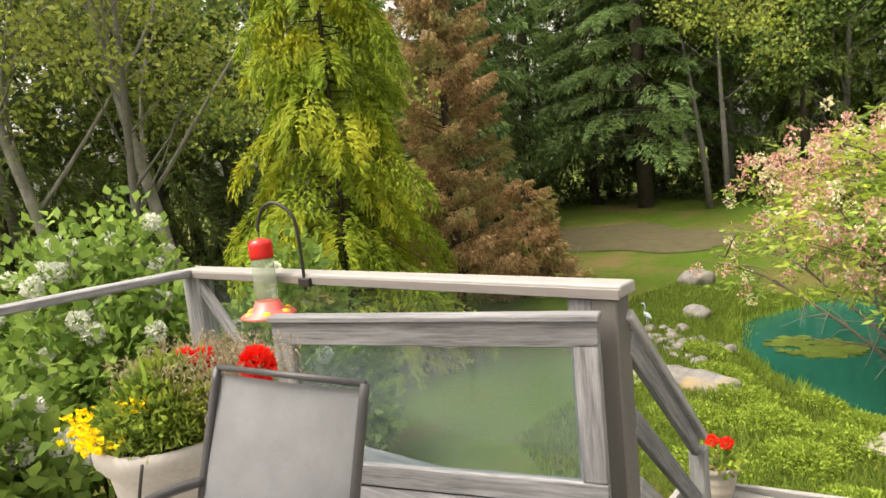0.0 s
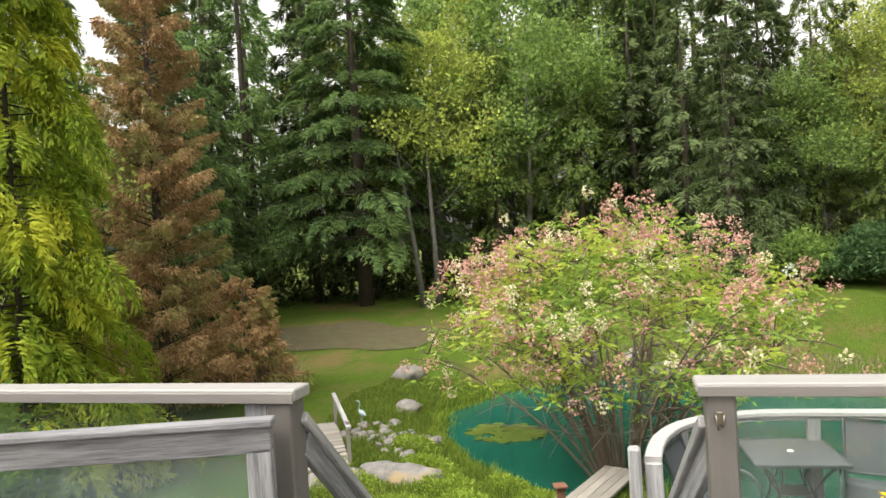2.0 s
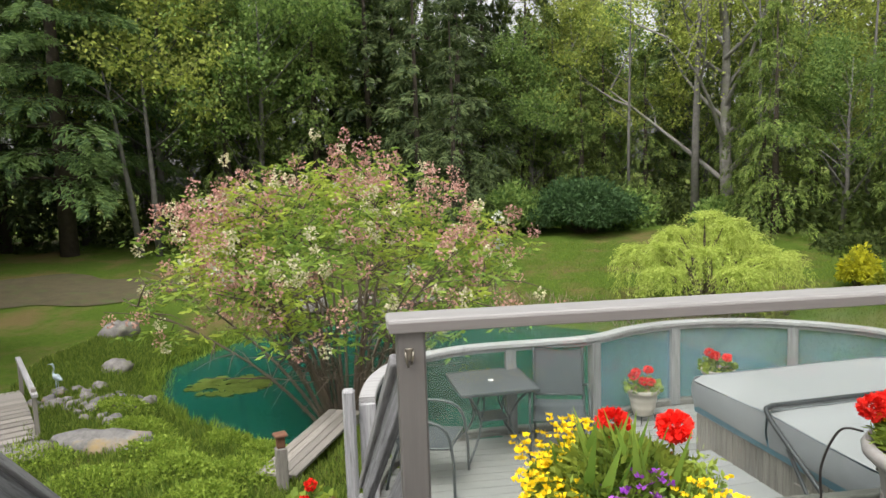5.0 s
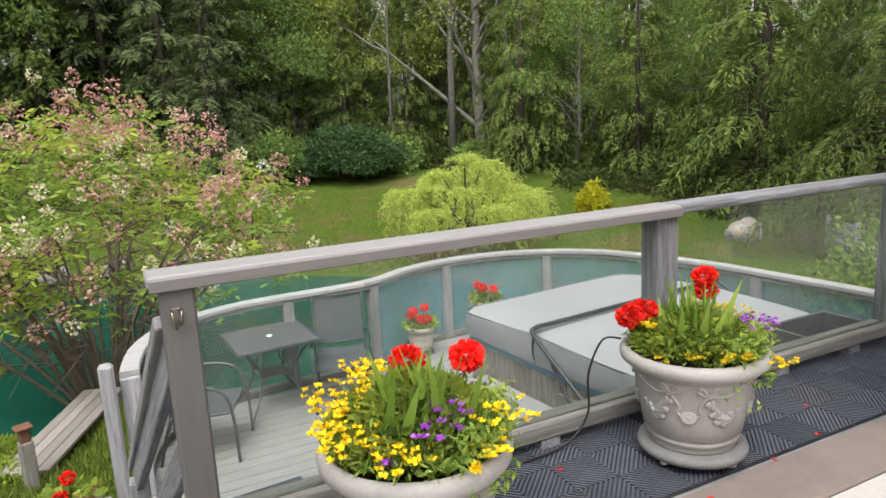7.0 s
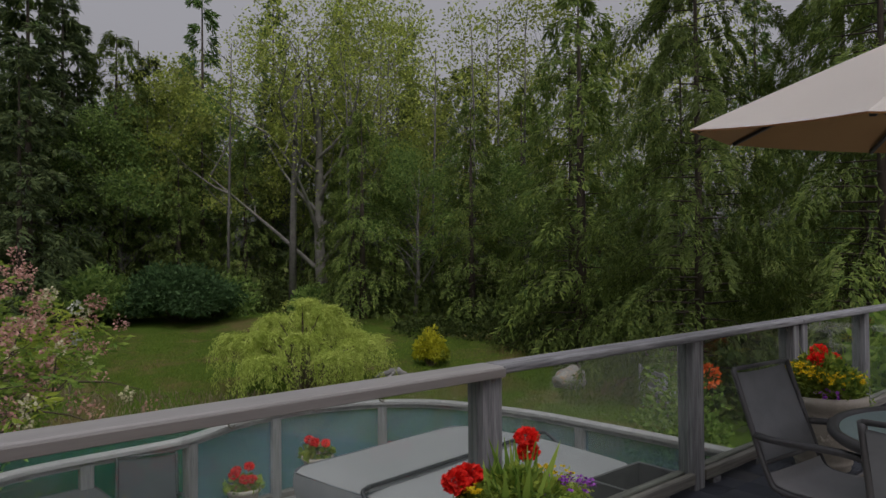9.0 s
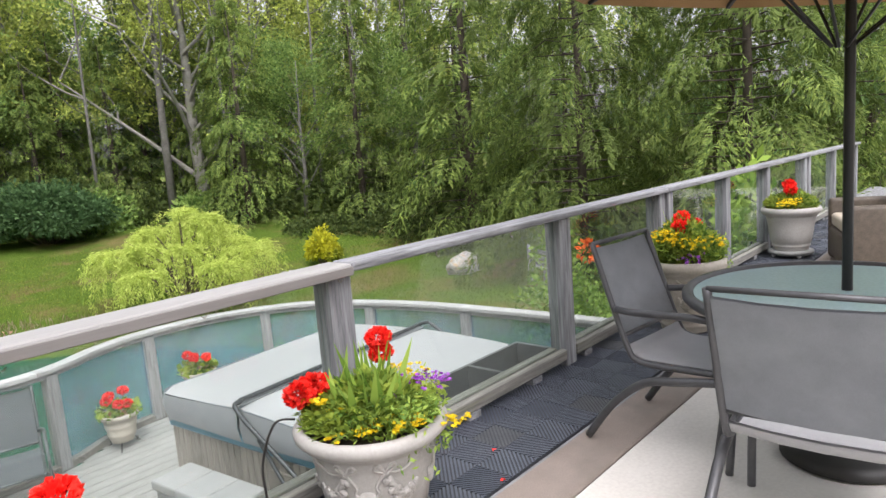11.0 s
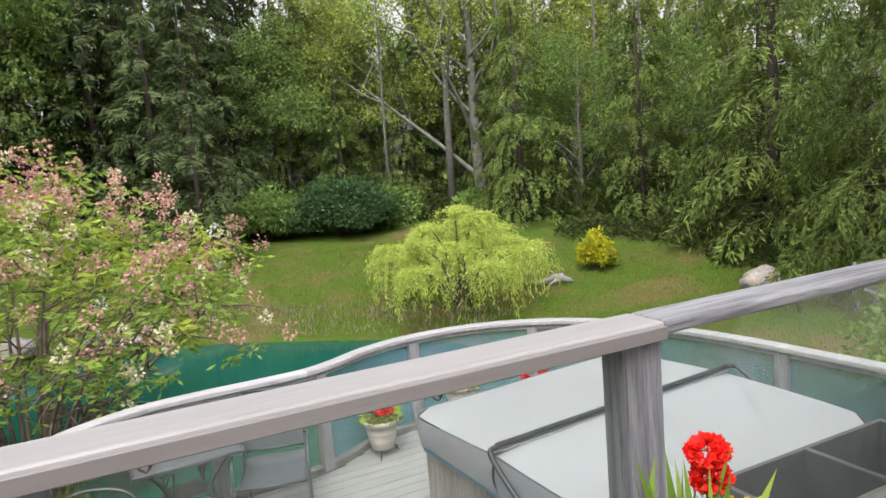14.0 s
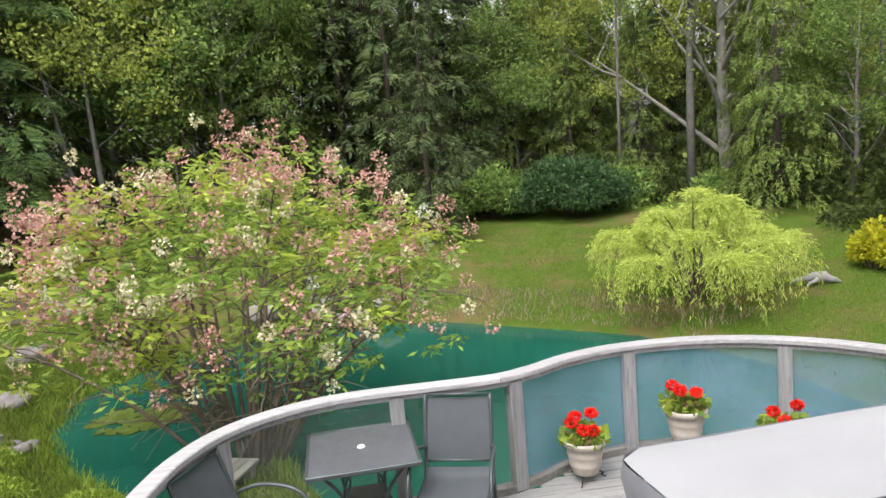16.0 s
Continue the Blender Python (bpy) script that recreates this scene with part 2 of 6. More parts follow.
M["brass"] = surface("brass", (0.235, 0.21, 0.168), (0.286, 0.26, 0.218), 8, 0.35, 0.05, 0.9)
M["bark_grey"] = surface("bark_grey", (0.091, 0.084, 0.073), (0.189, 0.178, 0.164), 5, 0.9, 1.0, fine=25, stain=(0.14, 0.154, 0.105))
M["bark_pale"] = surface("bark_pale", (0.125, 0.119, 0.1), (0.3, 0.288, 0.256), 4, 0.9, 1.0, fine=25, stain=(0.188, 0.2, 0.125))
M["bark_dark"] = surface("bark_dark", (0.042, 0.032, 0.024), (0.084, 0.067, 0.05), 5, 0.95, 1.0, fine=25)
M["stem_brown"] = surface("stem_brown", (0.084, 0.063, 0.042), (0.151, 0.118, 0.084), 7, 0.9, 0.8, fine=40)
M["rock_grey"] = surface("rock_grey", (0.109, 0.105, 0.101), (0.269, 0.26, 0.244), 4, 0.95, 1.0, fine=22, stain=(0.302, 0.21, 0.076), spec=0.1)
M["rock_pale"] = surface("rock_pale", (0.143, 0.134, 0.122), (0.311, 0.294, 0.273), 7, 0.95, 1.0, fine=30, stain=(0.185, 0.185, 0.109), spec=0.1)
M["drift"] = surface("drift", (0.218, 0.21, 0.202), (0.353, 0.344, 0.336), 9, 0.9, 0.8, fine=30)
M["siding"] = surface("siding", (0.286, 0.26, 0.227), (0.336, 0.311, 0.277), 1.5, 0.8, 0.3)
M["heron_blue"] = surface("heron_blue", (0.286, 0.386, 0.42), (0.42, 0.487, 0.504), 12, 0.5, 0.1)
M["rust"] = surface("rust", (0.134, 0.059, 0.034), (0.202, 0.092, 0.05), 12, 0.8, 0.4)
M["white_tag"] = surface("white_tag", (0.63, 0.63, 0.622), (0.672, 0.672, 0.664), 10, 0.7, 0.05)
# leaves
M["lf_gold"] = leafy("lf_gold", (0.12, 0.20, 0.02), (0.33, 0.42, 0.045), (0.38, 0.40, 0.035))
M["lf_brown"] = leafy("lf_brown", (0.339, 0.207, 0.094), (0.678, 0.471, 0.254), (0.377, 0.359, 0.132))
M["lf_spruce"] = leafy("lf_spruce", (0.063, 0.124, 0.054), (0.217, 0.329, 0.101), (0.145, 0.225, 0.063))
M["lf_fir"] = leafy("lf_fir", (0.052, 0.088, 0.042), (0.19, 0.245, 0.095))
M["lf_cedar"] = leafy("lf_cedar", (0.058, 0.108, 0.03), (0.265, 0.345, 0.08), (0.14, 0.19, 0.05))
M["lf_alder"] = leafy("lf_alder", (0.15, 0.215, 0.049), (0.53, 0.605, 0.127), (0.316, 0.354, 0.094))
M["lf_maple"] = leafy("lf_maple", (0.091, 0.169, 0.046), (0.304, 0.429, 0.114))
M["lf_elder"] = leafy("lf_elder", (0.11, 0.199, 0.04), (0.33, 0.449, 0.09), (0.419, 0.499, 0.08))
M["lf_willow"] = leafy("lf_willow", (0.272, 0.357, 0.06), (0.561, 0.629, 0.17))
M["lf_bush"] = leafy("lf_bush", (0.032, 0.073, 0.025), (0.098, 0.175, 0.066))
M["lf_snow"] = leafy("lf_snow", (0.098, 0.18, 0.038), (0.27, 0.39, 0.083))
M["lf_yellow"] = leafy("lf_yellow", (0.302, 0.317, 0.022), (0.562, 0.533, 0.036), (0.144, 0.194, 0.029))
M["lf_under"] = leafy("lf_under", (0.037, 0.061, 0.018), (0.116, 0.154, 0.042))
M["lf_dry"] = leafy("lf_dry", (0.255, 0.204, 0.119), (0.391, 0.34, 0.23))
M["lf_pot"] = leafy("lf_pot", (0.08, 0.16, 0.03), (0.33, 0.42, 0.065), (0.34, 0.38, 0.05))
M["lf_blade"] = leafy("lf_blade", (0.11, 0.23, 0.03), (0.34, 0.47, 0.085))
M["lf_grass"] = leafy("lf_grass", (0.083, 0.145, 0.024), (0.235, 0.304, 0.055))
M["lf_weed"] = leafy("lf_weed", (0.17, 0.272, 0.034), (0.391, 0.51, 0.085))
M["lf_lily"] = leafy("lf_lily", (0.10, 0.17, 0.03), (0.28, 0.33, 0.07))
M["fl_red"] = leafy("fl_red", (0.80, 0.012, 0.008), (0.95, 0.05, 0.03), None, 0.5, 0.2)
M["fl_orange"] = leafy("fl_orange", (0.7, 0.10, 0.02), (0.85, 0.2, 0.04), None, 0.5, 0.2)
M["fl_yellow"] = leafy("fl_yellow", (0.75, 0.50, 0.01), (0.88, 0.68, 0.02), None, 0.5, 0.2)
M["fl_purple"] = leafy("fl_purple", (0.26, 0.04, 0.42), (0.45, 0.14, 0.60), None, 0.5, 0.2)
M["fl_white"] = leafy("fl_white", (0.594, 0.63, 0.495), (0.738, 0.756, 0.666), None, 0.5, 0.25)
M["fl_pink"] = leafy("fl_pink", (0.54, 0.27, 0.216), (0.72, 0.45, 0.378), None, 0.6, 0.25)
M["fl_cream"] = leafy("fl_cream", (0.63, 0.576, 0.342), (0.756, 0.711, 0.486), None, 0.6, 0.25)
M["fl_blue"] = leafy("fl_blue", (0.22, 0.22, 0.48), (0.34, 0.36, 0.62), None, 0.6, 0.25)


def ground_material():
    m, n, l, p = nodes_of("meadow")
    co = n.new("ShaderNodeTexCoord").outputs["Object"]
    col = ramp_of(n, l, noise_of(n, l, co, 9, 5), (0.055, 0.104, 0.009), (0.11, 0.172, 0.019))
    fine = noise_of(n, l, co, 55, 3)
    col = mixed(n, l, 0.4, col, ramp_of(n, l, fine, (0.028, 0.063, 0.008), (0.139, 0.202, 0.035)))
    dry = ramp_of(n, l, noise_of(n, l, co, 0.35, 6, 0.7), (0, 0, 0), (1, 1, 1), 0.48, 0.62)
    col = mixed(n, l, dry, col, (0.167, 0.132, 0.053))
    l.new(col, p.inputs["Base Color"])
    p.inputs["Roughness"].default_value = 0.95
    p.inputs["Specular IOR Level"].default_value = 0.1
    bumped(n, l, p, fine, 0.9, 0.05)
    return m


def water_material():
    m, n, l, p = nodes_of("pond_water")
    co = n.new("ShaderNodeTexCoord").outputs["Object"]
    l.new(ramp_of(n, l, noise_of(n, l, co, 0.4, 3), (0.006, 0.070, 0.047), (0.011, 0.096, 0.066)), p.inputs["Base Color"])
    p.inputs["Roughness"].default_value = 0.09
    p.inputs["IOR"].default_value = 1.33
    bumped(n, l, p, noise_of(n, l, co, 3.0, 3), 0.1, 0.02)
    return m


M["meadow"], M["water"] = ground_material(), water_material()


# ---- building helpers ----
def thing(name, m=None, label="", category="", group="", kind=""):
    ob = new(name)
    ob.empty_display_size = 0.1
    if m is not None:
        ob.matrix_basis = m
    return tagged(ob, label, category, group, kind)


def mesh_of(bm, material, name="m", smooth=False):
    me = bpy.data.meshes.new(name)
    bm.to_mesh(me)
    bm.free()
    me.materials.append(M[material] if isinstance(material, str) else material)
    if smooth:
        me.polygons.foreach_set("use_smooth", [True] * len(me.polygons))
    return me


def part(name, bm, material, parent=None, label="", m=None, smooth=False):
    me = bm if isinstance(bm, bpy.types.Mesh) else mesh_of(bm, material, name, smooth)
    ob = new(name, me)
    if parent is not None:
        ob.parent = parent
    if m is not None:
        ob.matrix_basis = m
    if label:
        ob["label"] = label
    return ob


def box_bm(sx, sy, sz, bevel=0.004, seg=1):
    bm = bmesh.new()
    bmesh.ops.create_cube(bm, size=1)
    bmesh.ops.scale(bm, vec=(sx, sy, sz), verts=bm.verts)
    if bevel:
        bmesh.ops.bevel(bm, geom=bm.edges[:], offset=min(bevel, 0.4 * min(sx, sy, sz)), segments=seg, affect="EDGES", profile=0.5)
    return bm


def box(name, x0, x1, y0, y1, z0, z1, material, parent=None, bevel=0.004, label="", seg=1):
    """A bevelled board that fills the given extents; its own x runs along its longest level side."""
    sx, sy, sz = x1 - x0, y1 - y0, z1 - z0
    c = ((x0 + x1) / 2, (y0 + y1) / 2, (z0 + z1) / 2)
    if sz > max(sx, sy):
        return part(name, box_bm(sz, sy, sx, bevel, seg), material, parent, label, pose(*c, 0, 90, 0))
    if sy > sx:
        return part(name, box_bm(sy, sx, sz, bevel, seg), material, parent, label, pose(*c, 0, 0, 90))
    return part(name, box_bm(sx, sy, sz, bevel, seg), material, parent, label, pose(*c))


def aim(p, q):
    p, q = Vector(p), Vector(q)
    x = (q - p).normalized()
    up = Vector((0, 0, 1)) if abs(x.z) < 0.95 else Vector((0, 1, 0))
    y = up.cross(x).normalized()
    z = x.cross(y)
    r = Matrix((x, y, z)).transposed().to_4x4()
    return Matrix.Translation((p + q) / 2) @ r, (q - p).length


def beam(name, p, q, w, h, material, parent=None, bevel=0.004, label="", seg=1):
    m, length = aim(p, q)
    return part(name, box_bm(length, w, h, bevel, seg), material, parent, label, m)


def tube_into(bm, pts, radii, n=6, cap=True):
    pts = [Vector(p) for p in pts]
    if isinstance(radii, (int, float)):
        radii = [radii] * len(pts)
    radii = [float(r) for r in radii]
    rings, side = [], None
    for i, p in enumerate(pts):
        d = (pts[min(i + 1, len(pts) - 1)] - pts[max(i - 1, 0)]).normalized()
        if side is None:
            side = d.cross(Vector((0.31, 0.2, 0.93)) if abs(d.z) < 0.9 else Vector((1, 0.1, 0))).normalized()
        side = (side - d * side.dot(d)).normalized()
        up = d.cross(side)
        rings.append([bm.verts.new(p + radii[i] * (math.cos(a) * side + math.sin(a) * up))
                      for a in (2 * math.pi * k / n for k in range(n))])
    for a, b in zip(rings, rings[1:]):
        for k in range(n):
            bm.faces.new((a[k], a[(k + 1) % n], b[(k + 1) % n], b[k]))
    if cap:
        bm.faces.new(rings[0][::-1])
        bm.faces.new(rings[-1])


def tube(name, pts, r, material, parent=None, label="", n=8, m=None):
    bm = bmesh.new()
    tube_into(bm, pts, r, n)
    return part(name, bm, material, parent, label, m, True)


def lathe_bm(profile, n=40, wobble=None):
    bm = bmesh.new()
    rings = []
    for r, z in profile:
        if r < 1e-5:
            rings.append([bm.verts.new((0, 0, z))])
        else:
            rings.append([bm.verts.new(((r + (wobble(2 * math.pi * k / n, z) if wobble else 0)) * math.cos(2 * math.pi * k / n),
                                        (r + (wobble(2 * math.pi * k / n, z) if wobble else 0)) * math.sin(2 * math.pi * k / n), z)) for k in range(n)])
    for a, b in zip(rings, rings[1:]):
        for k in range(n):
            i, j = k, (k + 1) % n
            if len(a) == 1 and len(b) == 1:
                continue
            if len(a) == 1:
                bm.faces.new((a[0], b[j], b[i]))
            elif len(b) == 1:
                bm.faces.new((a[i], a[j], b[0]))
            else:
                bm.faces.new((a[i], a[j], b[j], b[i]))
    return bm


def smooth_path(pts, steps=6):
    """A Catmull-Rom line through the points."""
    p = [Vector(q) for q in pts]
    out = []
    for i in range(len(p) - 1):
        a, b, c, d = p[max(i - 1, 0)], p[i], p[i + 1], p[min(i + 2, len(p) - 1)]
        for k in range(steps):
            t = k / steps
            out.append(0.5 * (2 * b + (c - a) * t + (2 * a - 5 * b + 4 * c - d) * t * t + (3 * b - a - 3 * c + d) * t ** 3))
    return out + [p[-1]]


def fast_mesh(name, co, faces, material):
    me = bpy.data.meshes.new(name)
    co = np.asarray(co, np.float32)
    faces = np.asarray(faces, np.int32)
    k = faces.shape[1]
    me.vertices.add(len(co))
    me.vertices.foreach_set("co", co.ravel())
    me.loops.add(faces.size)
    me.loops.foreach_set("vertex_index", faces.ravel())
    me.polygons.add(len(faces))
    me.polygons.foreach_set("loop_start", np.arange(len(faces), dtype=np.int32) * k)
    me.update(calc_edges=True)
    me.validate()
    me.materials.append(M[material])
    return me


def unit(v):
    return v / np.maximum(np.linalg.norm(v, axis=1, keepdims=True), 1e-6)


def leaves(name, base, way, length, width, material, flat=None, fold=0.25):
    """Pointed leaves: from each base along its way; flat: the side's direction, else by chance."""
    base, way = np.asarray(base, float), unit(np.asarray(way, float))
    k = len(base)
    length = np.broadcast_to(length, (k,))[:, None]
    width = np.broadcast_to(width, (k,))[:, None]
    side = unit(np.cross(way, rng.normal(size=(k, 3)) if flat is None else flat))
    up = np.cross(side, way)
    mid = base + way * length * 0.5 + up * width * fold
    co = np.stack([base, mid + side * width * 0.5, base + way * length, mid - side * width * 0.5], 1).reshape(-1, 3)
    return fast_mesh(name, co, np.arange(4 * k).reshape(-1, 4), material)


def ball_points(k, r, center=(0, 0, 0), shell=0.0):
    v = unit(rng.normal(size=(k, 3)))
    return v * r * (shell + (1 - shell) * rng.random((k, 1)) ** 0.4) + np.array(center), v


# ---- the ground, the pond ----
WATER, LOW = -2.3, -1.3
POND = np.array([(1.0, 5.2), (0.5, 6.6), (-0.1, 7.7), (-0.7, 7.6), (-1.1, 6.4), (-1.8, 7.0), (-3.1, 8.3), (-4.0, 9.8), (-4.4, 11.8), (-3.2, 14.3), (-0.4, 15.6), (2.6, 15.0), (4.7, 13.4),
                 (6.4, 12.0), (7.6, 9.8), (7.9, 7.0), (7.0, 4.6), (5.0, 3.4), (2.5, 4.0)])


def pond_distance(x, y):
    """Metres to the shore; negative in the water."""
    d, inside = np.full(x.shape, 1e9), np.zeros(x.shape, bool)
    for (ax, ay), (bx, by) in zip(POND, np.roll(POND, -1, 0)):
        t = np.clip(((x - ax) * (bx - ax) + (y - ay) * (by - ay)) / ((bx - ax) ** 2 + (by - ay) ** 2), 0, 1)
        d = np.minimum(d, np.hypot(x - ax - t * (bx - ax), y - ay - t * (by - ay)))
        cross = ((ay > y) != (by > y)) & (x < (bx - ax) * (y - ay) / (by - ay + 1e-12) + ax)
        inside ^= cross
    return np.where(inside, -d, d)


def ground_z(x, y):
    x, y = np.asarray(x, float), np.asarray(y, float)
    d = pond_distance(x, y)
    d = np.clip(d, -20, 60)
    bank = WATER + 0.08 + 0.42 * (1 - np.exp(-np.maximum(d, 0) / 1.1))
    far = np.clip((np.hypot(x, y) - 14) / 14, 0, 1)
    left = np.clip((-x - 3) / 6, 0, 1) * np.clip((9 - y) / 5, 0, 1) * 0.25
    z = bank + far * far * (3 - 2 * far) * 0.95 + left + 0.03 * np.sin(x * 1.7) * np.cos(y * 1.3)
    return np.where(d < 0, WATER - 0.5 * (1 - np.exp(d * 1.5)) + 0.05 * np.exp(d * 3), z)


def grid_ground():
    fine = np.arange(-24, 30.01, 0.3)
    axis_x = np.concatenate([[-3000, -800, -250, -120, -80, -60, -48, -38, -30], fine, [34, 40, 48, 60, 80, 120, 250, 800, 3000]])
    axis_y = np.concatenate([[-3000, -800, -250, -100, -50, -30, -15, -6], np.arange(-1, 30.01, 0.3), [33, 37, 42, 50, 60, 80, 120, 250, 800, 3000]])
    gx, gy = np.meshgrid(axis_x, axis_y, indexing="ij")
    co = np.stack([gx, gy, ground_z(gx, gy)], -1).reshape(-1, 3)
    a, b = gx.shape
    i = (np.arange(a - 1)[:, None] * b + np.arange(b - 1)[None]).ravel()
    return fast_mesh("ground", co, np.stack([i, i + b, i + b + 1, i + 1], 1), "meadow")


me = grid_ground()
me.polygons.foreach_set("use_smooth", [True] * len(me.polygons))
tagged(new("ground", me), "mown grass lawn with dry patches sloping to a pond", "lawn", kind="structure")
bm = bmesh.new()
bmesh.ops.create_grid(bm, x_segments=1, y_segments=1, size=1)
bmesh.ops.scale(bm, vec=(7.5, 8, 1), verts=bm.verts)
tagged(part("water", bm, "water", None, "", pose(2, 9.3, WATER)), "still teal green pond water", "water", kind="structure")

# patch of bare litter on the lawn, darkened for the spruce's shade
gx, gy = np.meshgrid(np.linspace(-1, 1, 25), np.linspace(-1, 1, 25), indexing="ij")
gx, gy = gx * np.sqrt(1 - gy * gy / 2), gy * np.sqrt(1 - gx * gx / 2)
edge = 1 + 0.10 * np.sin(7 * gx + 2 * gy) + 0.07 * np.sin(13 * gy - 4 * gx)
gx, gy = -9.3 + 3.3 * gx * edge, 18.0 + 1.9 * gy * edge
i = (np.arange(24)[:, None] * 25 + np.arange(24)[None]).ravel()
tagged(new("shaded_mulch_bed", fast_mesh("shaded_mulch_bed", np.stack([gx, gy, ground_z(gx, gy) + 0.025], -1).reshape(-1, 3), np.stack([i, i + 25, i + 26, i + 1], 1), "mulch")), "bare brown needle litter with the spruce's shade in its colour", "mulch", kind="structure")

# ---- the upper deck ----
XW, XE, YS = -5.2, 16.0, -8.0
deck = thing("floor_upper", None, "upper terrace of pale concrete slabs", "terrace", kind="structure")
box("concrete_slab", -3.7, XE, YS, -0.875, -0.25, -0.01, "concrete", deck, 0.006)
box("brown_border", 0.0, XE, -0.87, -0.605, -0.25, -0.004, "brown_band", deck, 0.008)
box("deck_base", 0.0, XE, -0.60, 0.16, -0.25, -0.025, "old_wood", deck)
box("deck_joist", 0.01, XE - 0.01, -1.0, 0.04, -0.33, -0.26, "old_wood", deck)
box("deck_base", XW, -1.75, -0.87, -0.2, -0.25, -0.012, "old_wood", deck)
box("fascia", 0.0, XE, 0.165, 0.2, -0.34, -0.03, "old_wood", deck)
box("fascia", XW, -1.75, -0.195, -0.16, -0.34, -0.02, "old_wood", deck)
house = thing("wall_house", None, "plain house wall behind the terrace", "wall", kind="structure")
box("siding_board", XW, XE, YS - 0.2, YS, -2.2, 2.6, "siding", house)
skirt = thing("wall_deck", None, "board skirt under the upper terrace", "wall", kind="structure")
box("skirt_board", -0.02, XE, 0.06, 0.1, -2.2, -0.35, "old_wood", skirt)
box("skirt_board", XW, -1.76, -0.24, -0.2, -2.2, -0.35, "old_wood", skirt)

# ribbed rubber tiles along the rail; four of them make a ring of nested diamonds
TILE = 0.1965


def rubber_tile_bm(ribs, s=TILE - 0.002):
    bm = bmesh.new()
    bmesh.ops.create_cube(bm, size=1, matrix=Matrix.Translation((0, 0, -0.006)) @ Matrix.Diagonal((s, s, 0.012, 1)))
    for f in bm.faces:
        f.material_index = 0
    h = s / 2
    pitch = 2 * s / ribs
    for k in range(ribs):
        lo, hi = -s + pitch * (k + 0.22), -s + pitch * (k + 0.78)
        top = []
        for c in (lo, hi):
            a, b = max(-h, c - h), min(h, c + h)
            top += [(a, c - a), (b, c - b)]
        q = [top[0], top[2], top[3], top[1]]
        v = [bm.verts.new((x, y, 0.006)) for x, y in q]
        w = [bm.verts.new((x, y, 0.0)) for x, y in q]
        f = bm.faces.new(v)
        f.material_index = 1
        for m in range(4):
            bm.faces.new((v[m], w[m], w[(m + 1) % 4], v[(m + 1) % 4])).material_index = 0
    bmesh.ops.recalc_face_normals(bm, faces=bm.faces)
    return bm


tiles = thing("rubber_floor", None, "dark interlocking ribbed rubber tiles along the railing", "floor tiles", kind="structure")
tile_dark, tile_blue, tile_worn = (mesh_of(rubber_tile_bm(16), "rubber") for _ in range(3))
tile_dark.materials.append(M["rubber_rib"])
tile_blue.materials.append(M["rubber_blue"])
tile_worn.materials.append(M["rubber_worn"])
for i in range(56):
    for j in range(3):
        me = tile_worn if (i * 5 + j * 7) % 11 == 0 else tile_blue if (i * 7 + j * 3) % 5 == 0 else tile_dark
        part("tile", me, None, tiles, "", pose(0.10 + i * TILE, -0.085 - TILE * j, -0.012, 0, 0, 90 * ((i + j) % 2)))


# ---- upper railing ----
TOP = 0.965


def upper_post(parent, x, y, paint, w=0.10, d=0.13, h=TOP - 0.035, base=-0.03):
    p = box("post", x - w / 2, x + w / 2, y - d / 2, y + d / 2, base, h, paint, parent, 0.008)
    return p


def cap_rail(parent, p, q, material, w=0.15, h=0.04):
    return beam("cap", p, q, w, h, material, parent, 0.012, "", 3)


rail = thing("railing_upper", None, "taupe painted wooden terrace railing with clear glass panels", "railing", kind="structure")
XB, XC, XD, XF = 2.152, 3.965, 5.42, 6.95
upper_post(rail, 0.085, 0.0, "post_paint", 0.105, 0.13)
for x in (XB, XC, XD, XD + 0.16, XF, XF + 1.3, XF + 2.9, XF + 3.1, XF + 4.6, XF + 6.2):
    upper_post(rail, x, 0.01, "old_wood", 0.12 if x in (XB, XC) else 0.10, 0.12)
cap_rail(rail, (0.0, 0.0, TOP - 0.015), (XB + 0.052, 0.0, TOP - 0.015), "rail_paint")
cap_rail(rail, (XB + 0.056, 0.0, TOP - 0.015), (XD + 0.08, 0.0, TOP - 0.015), "old_wood", 0.145)
cap_rail(rail, (XD + 0.084, 0.0, TOP - 0.015), (XF + 3.0, 0.0, TOP - 0.015), "old_wood", 0.145)
cap_rail(rail, (XF + 3.004, 0.0, TOP - 0.015), (XF + 6.4, 0.0, TOP - 0.015), "old_wood", 0.145)
# thin added strip: the cap's front is shaded by colour
box("cap_edge", 0.006, XB + 0.05, -0.084, -0.0755, TOP - 0.045, TOP - 0.006, "cap_shade_tone", rail, 0.003)
spans = [(0.14, XB - 0.062), (XB + 0.062, XC - 0.062), (XC + 0.062, XD - 0.05), (XD + 0.21, XF - 0.05), (XF + 0.05, XF + 1.25), (XF + 1.35, XF + 2.85), (XF + 3.15, XF + 4.55)]
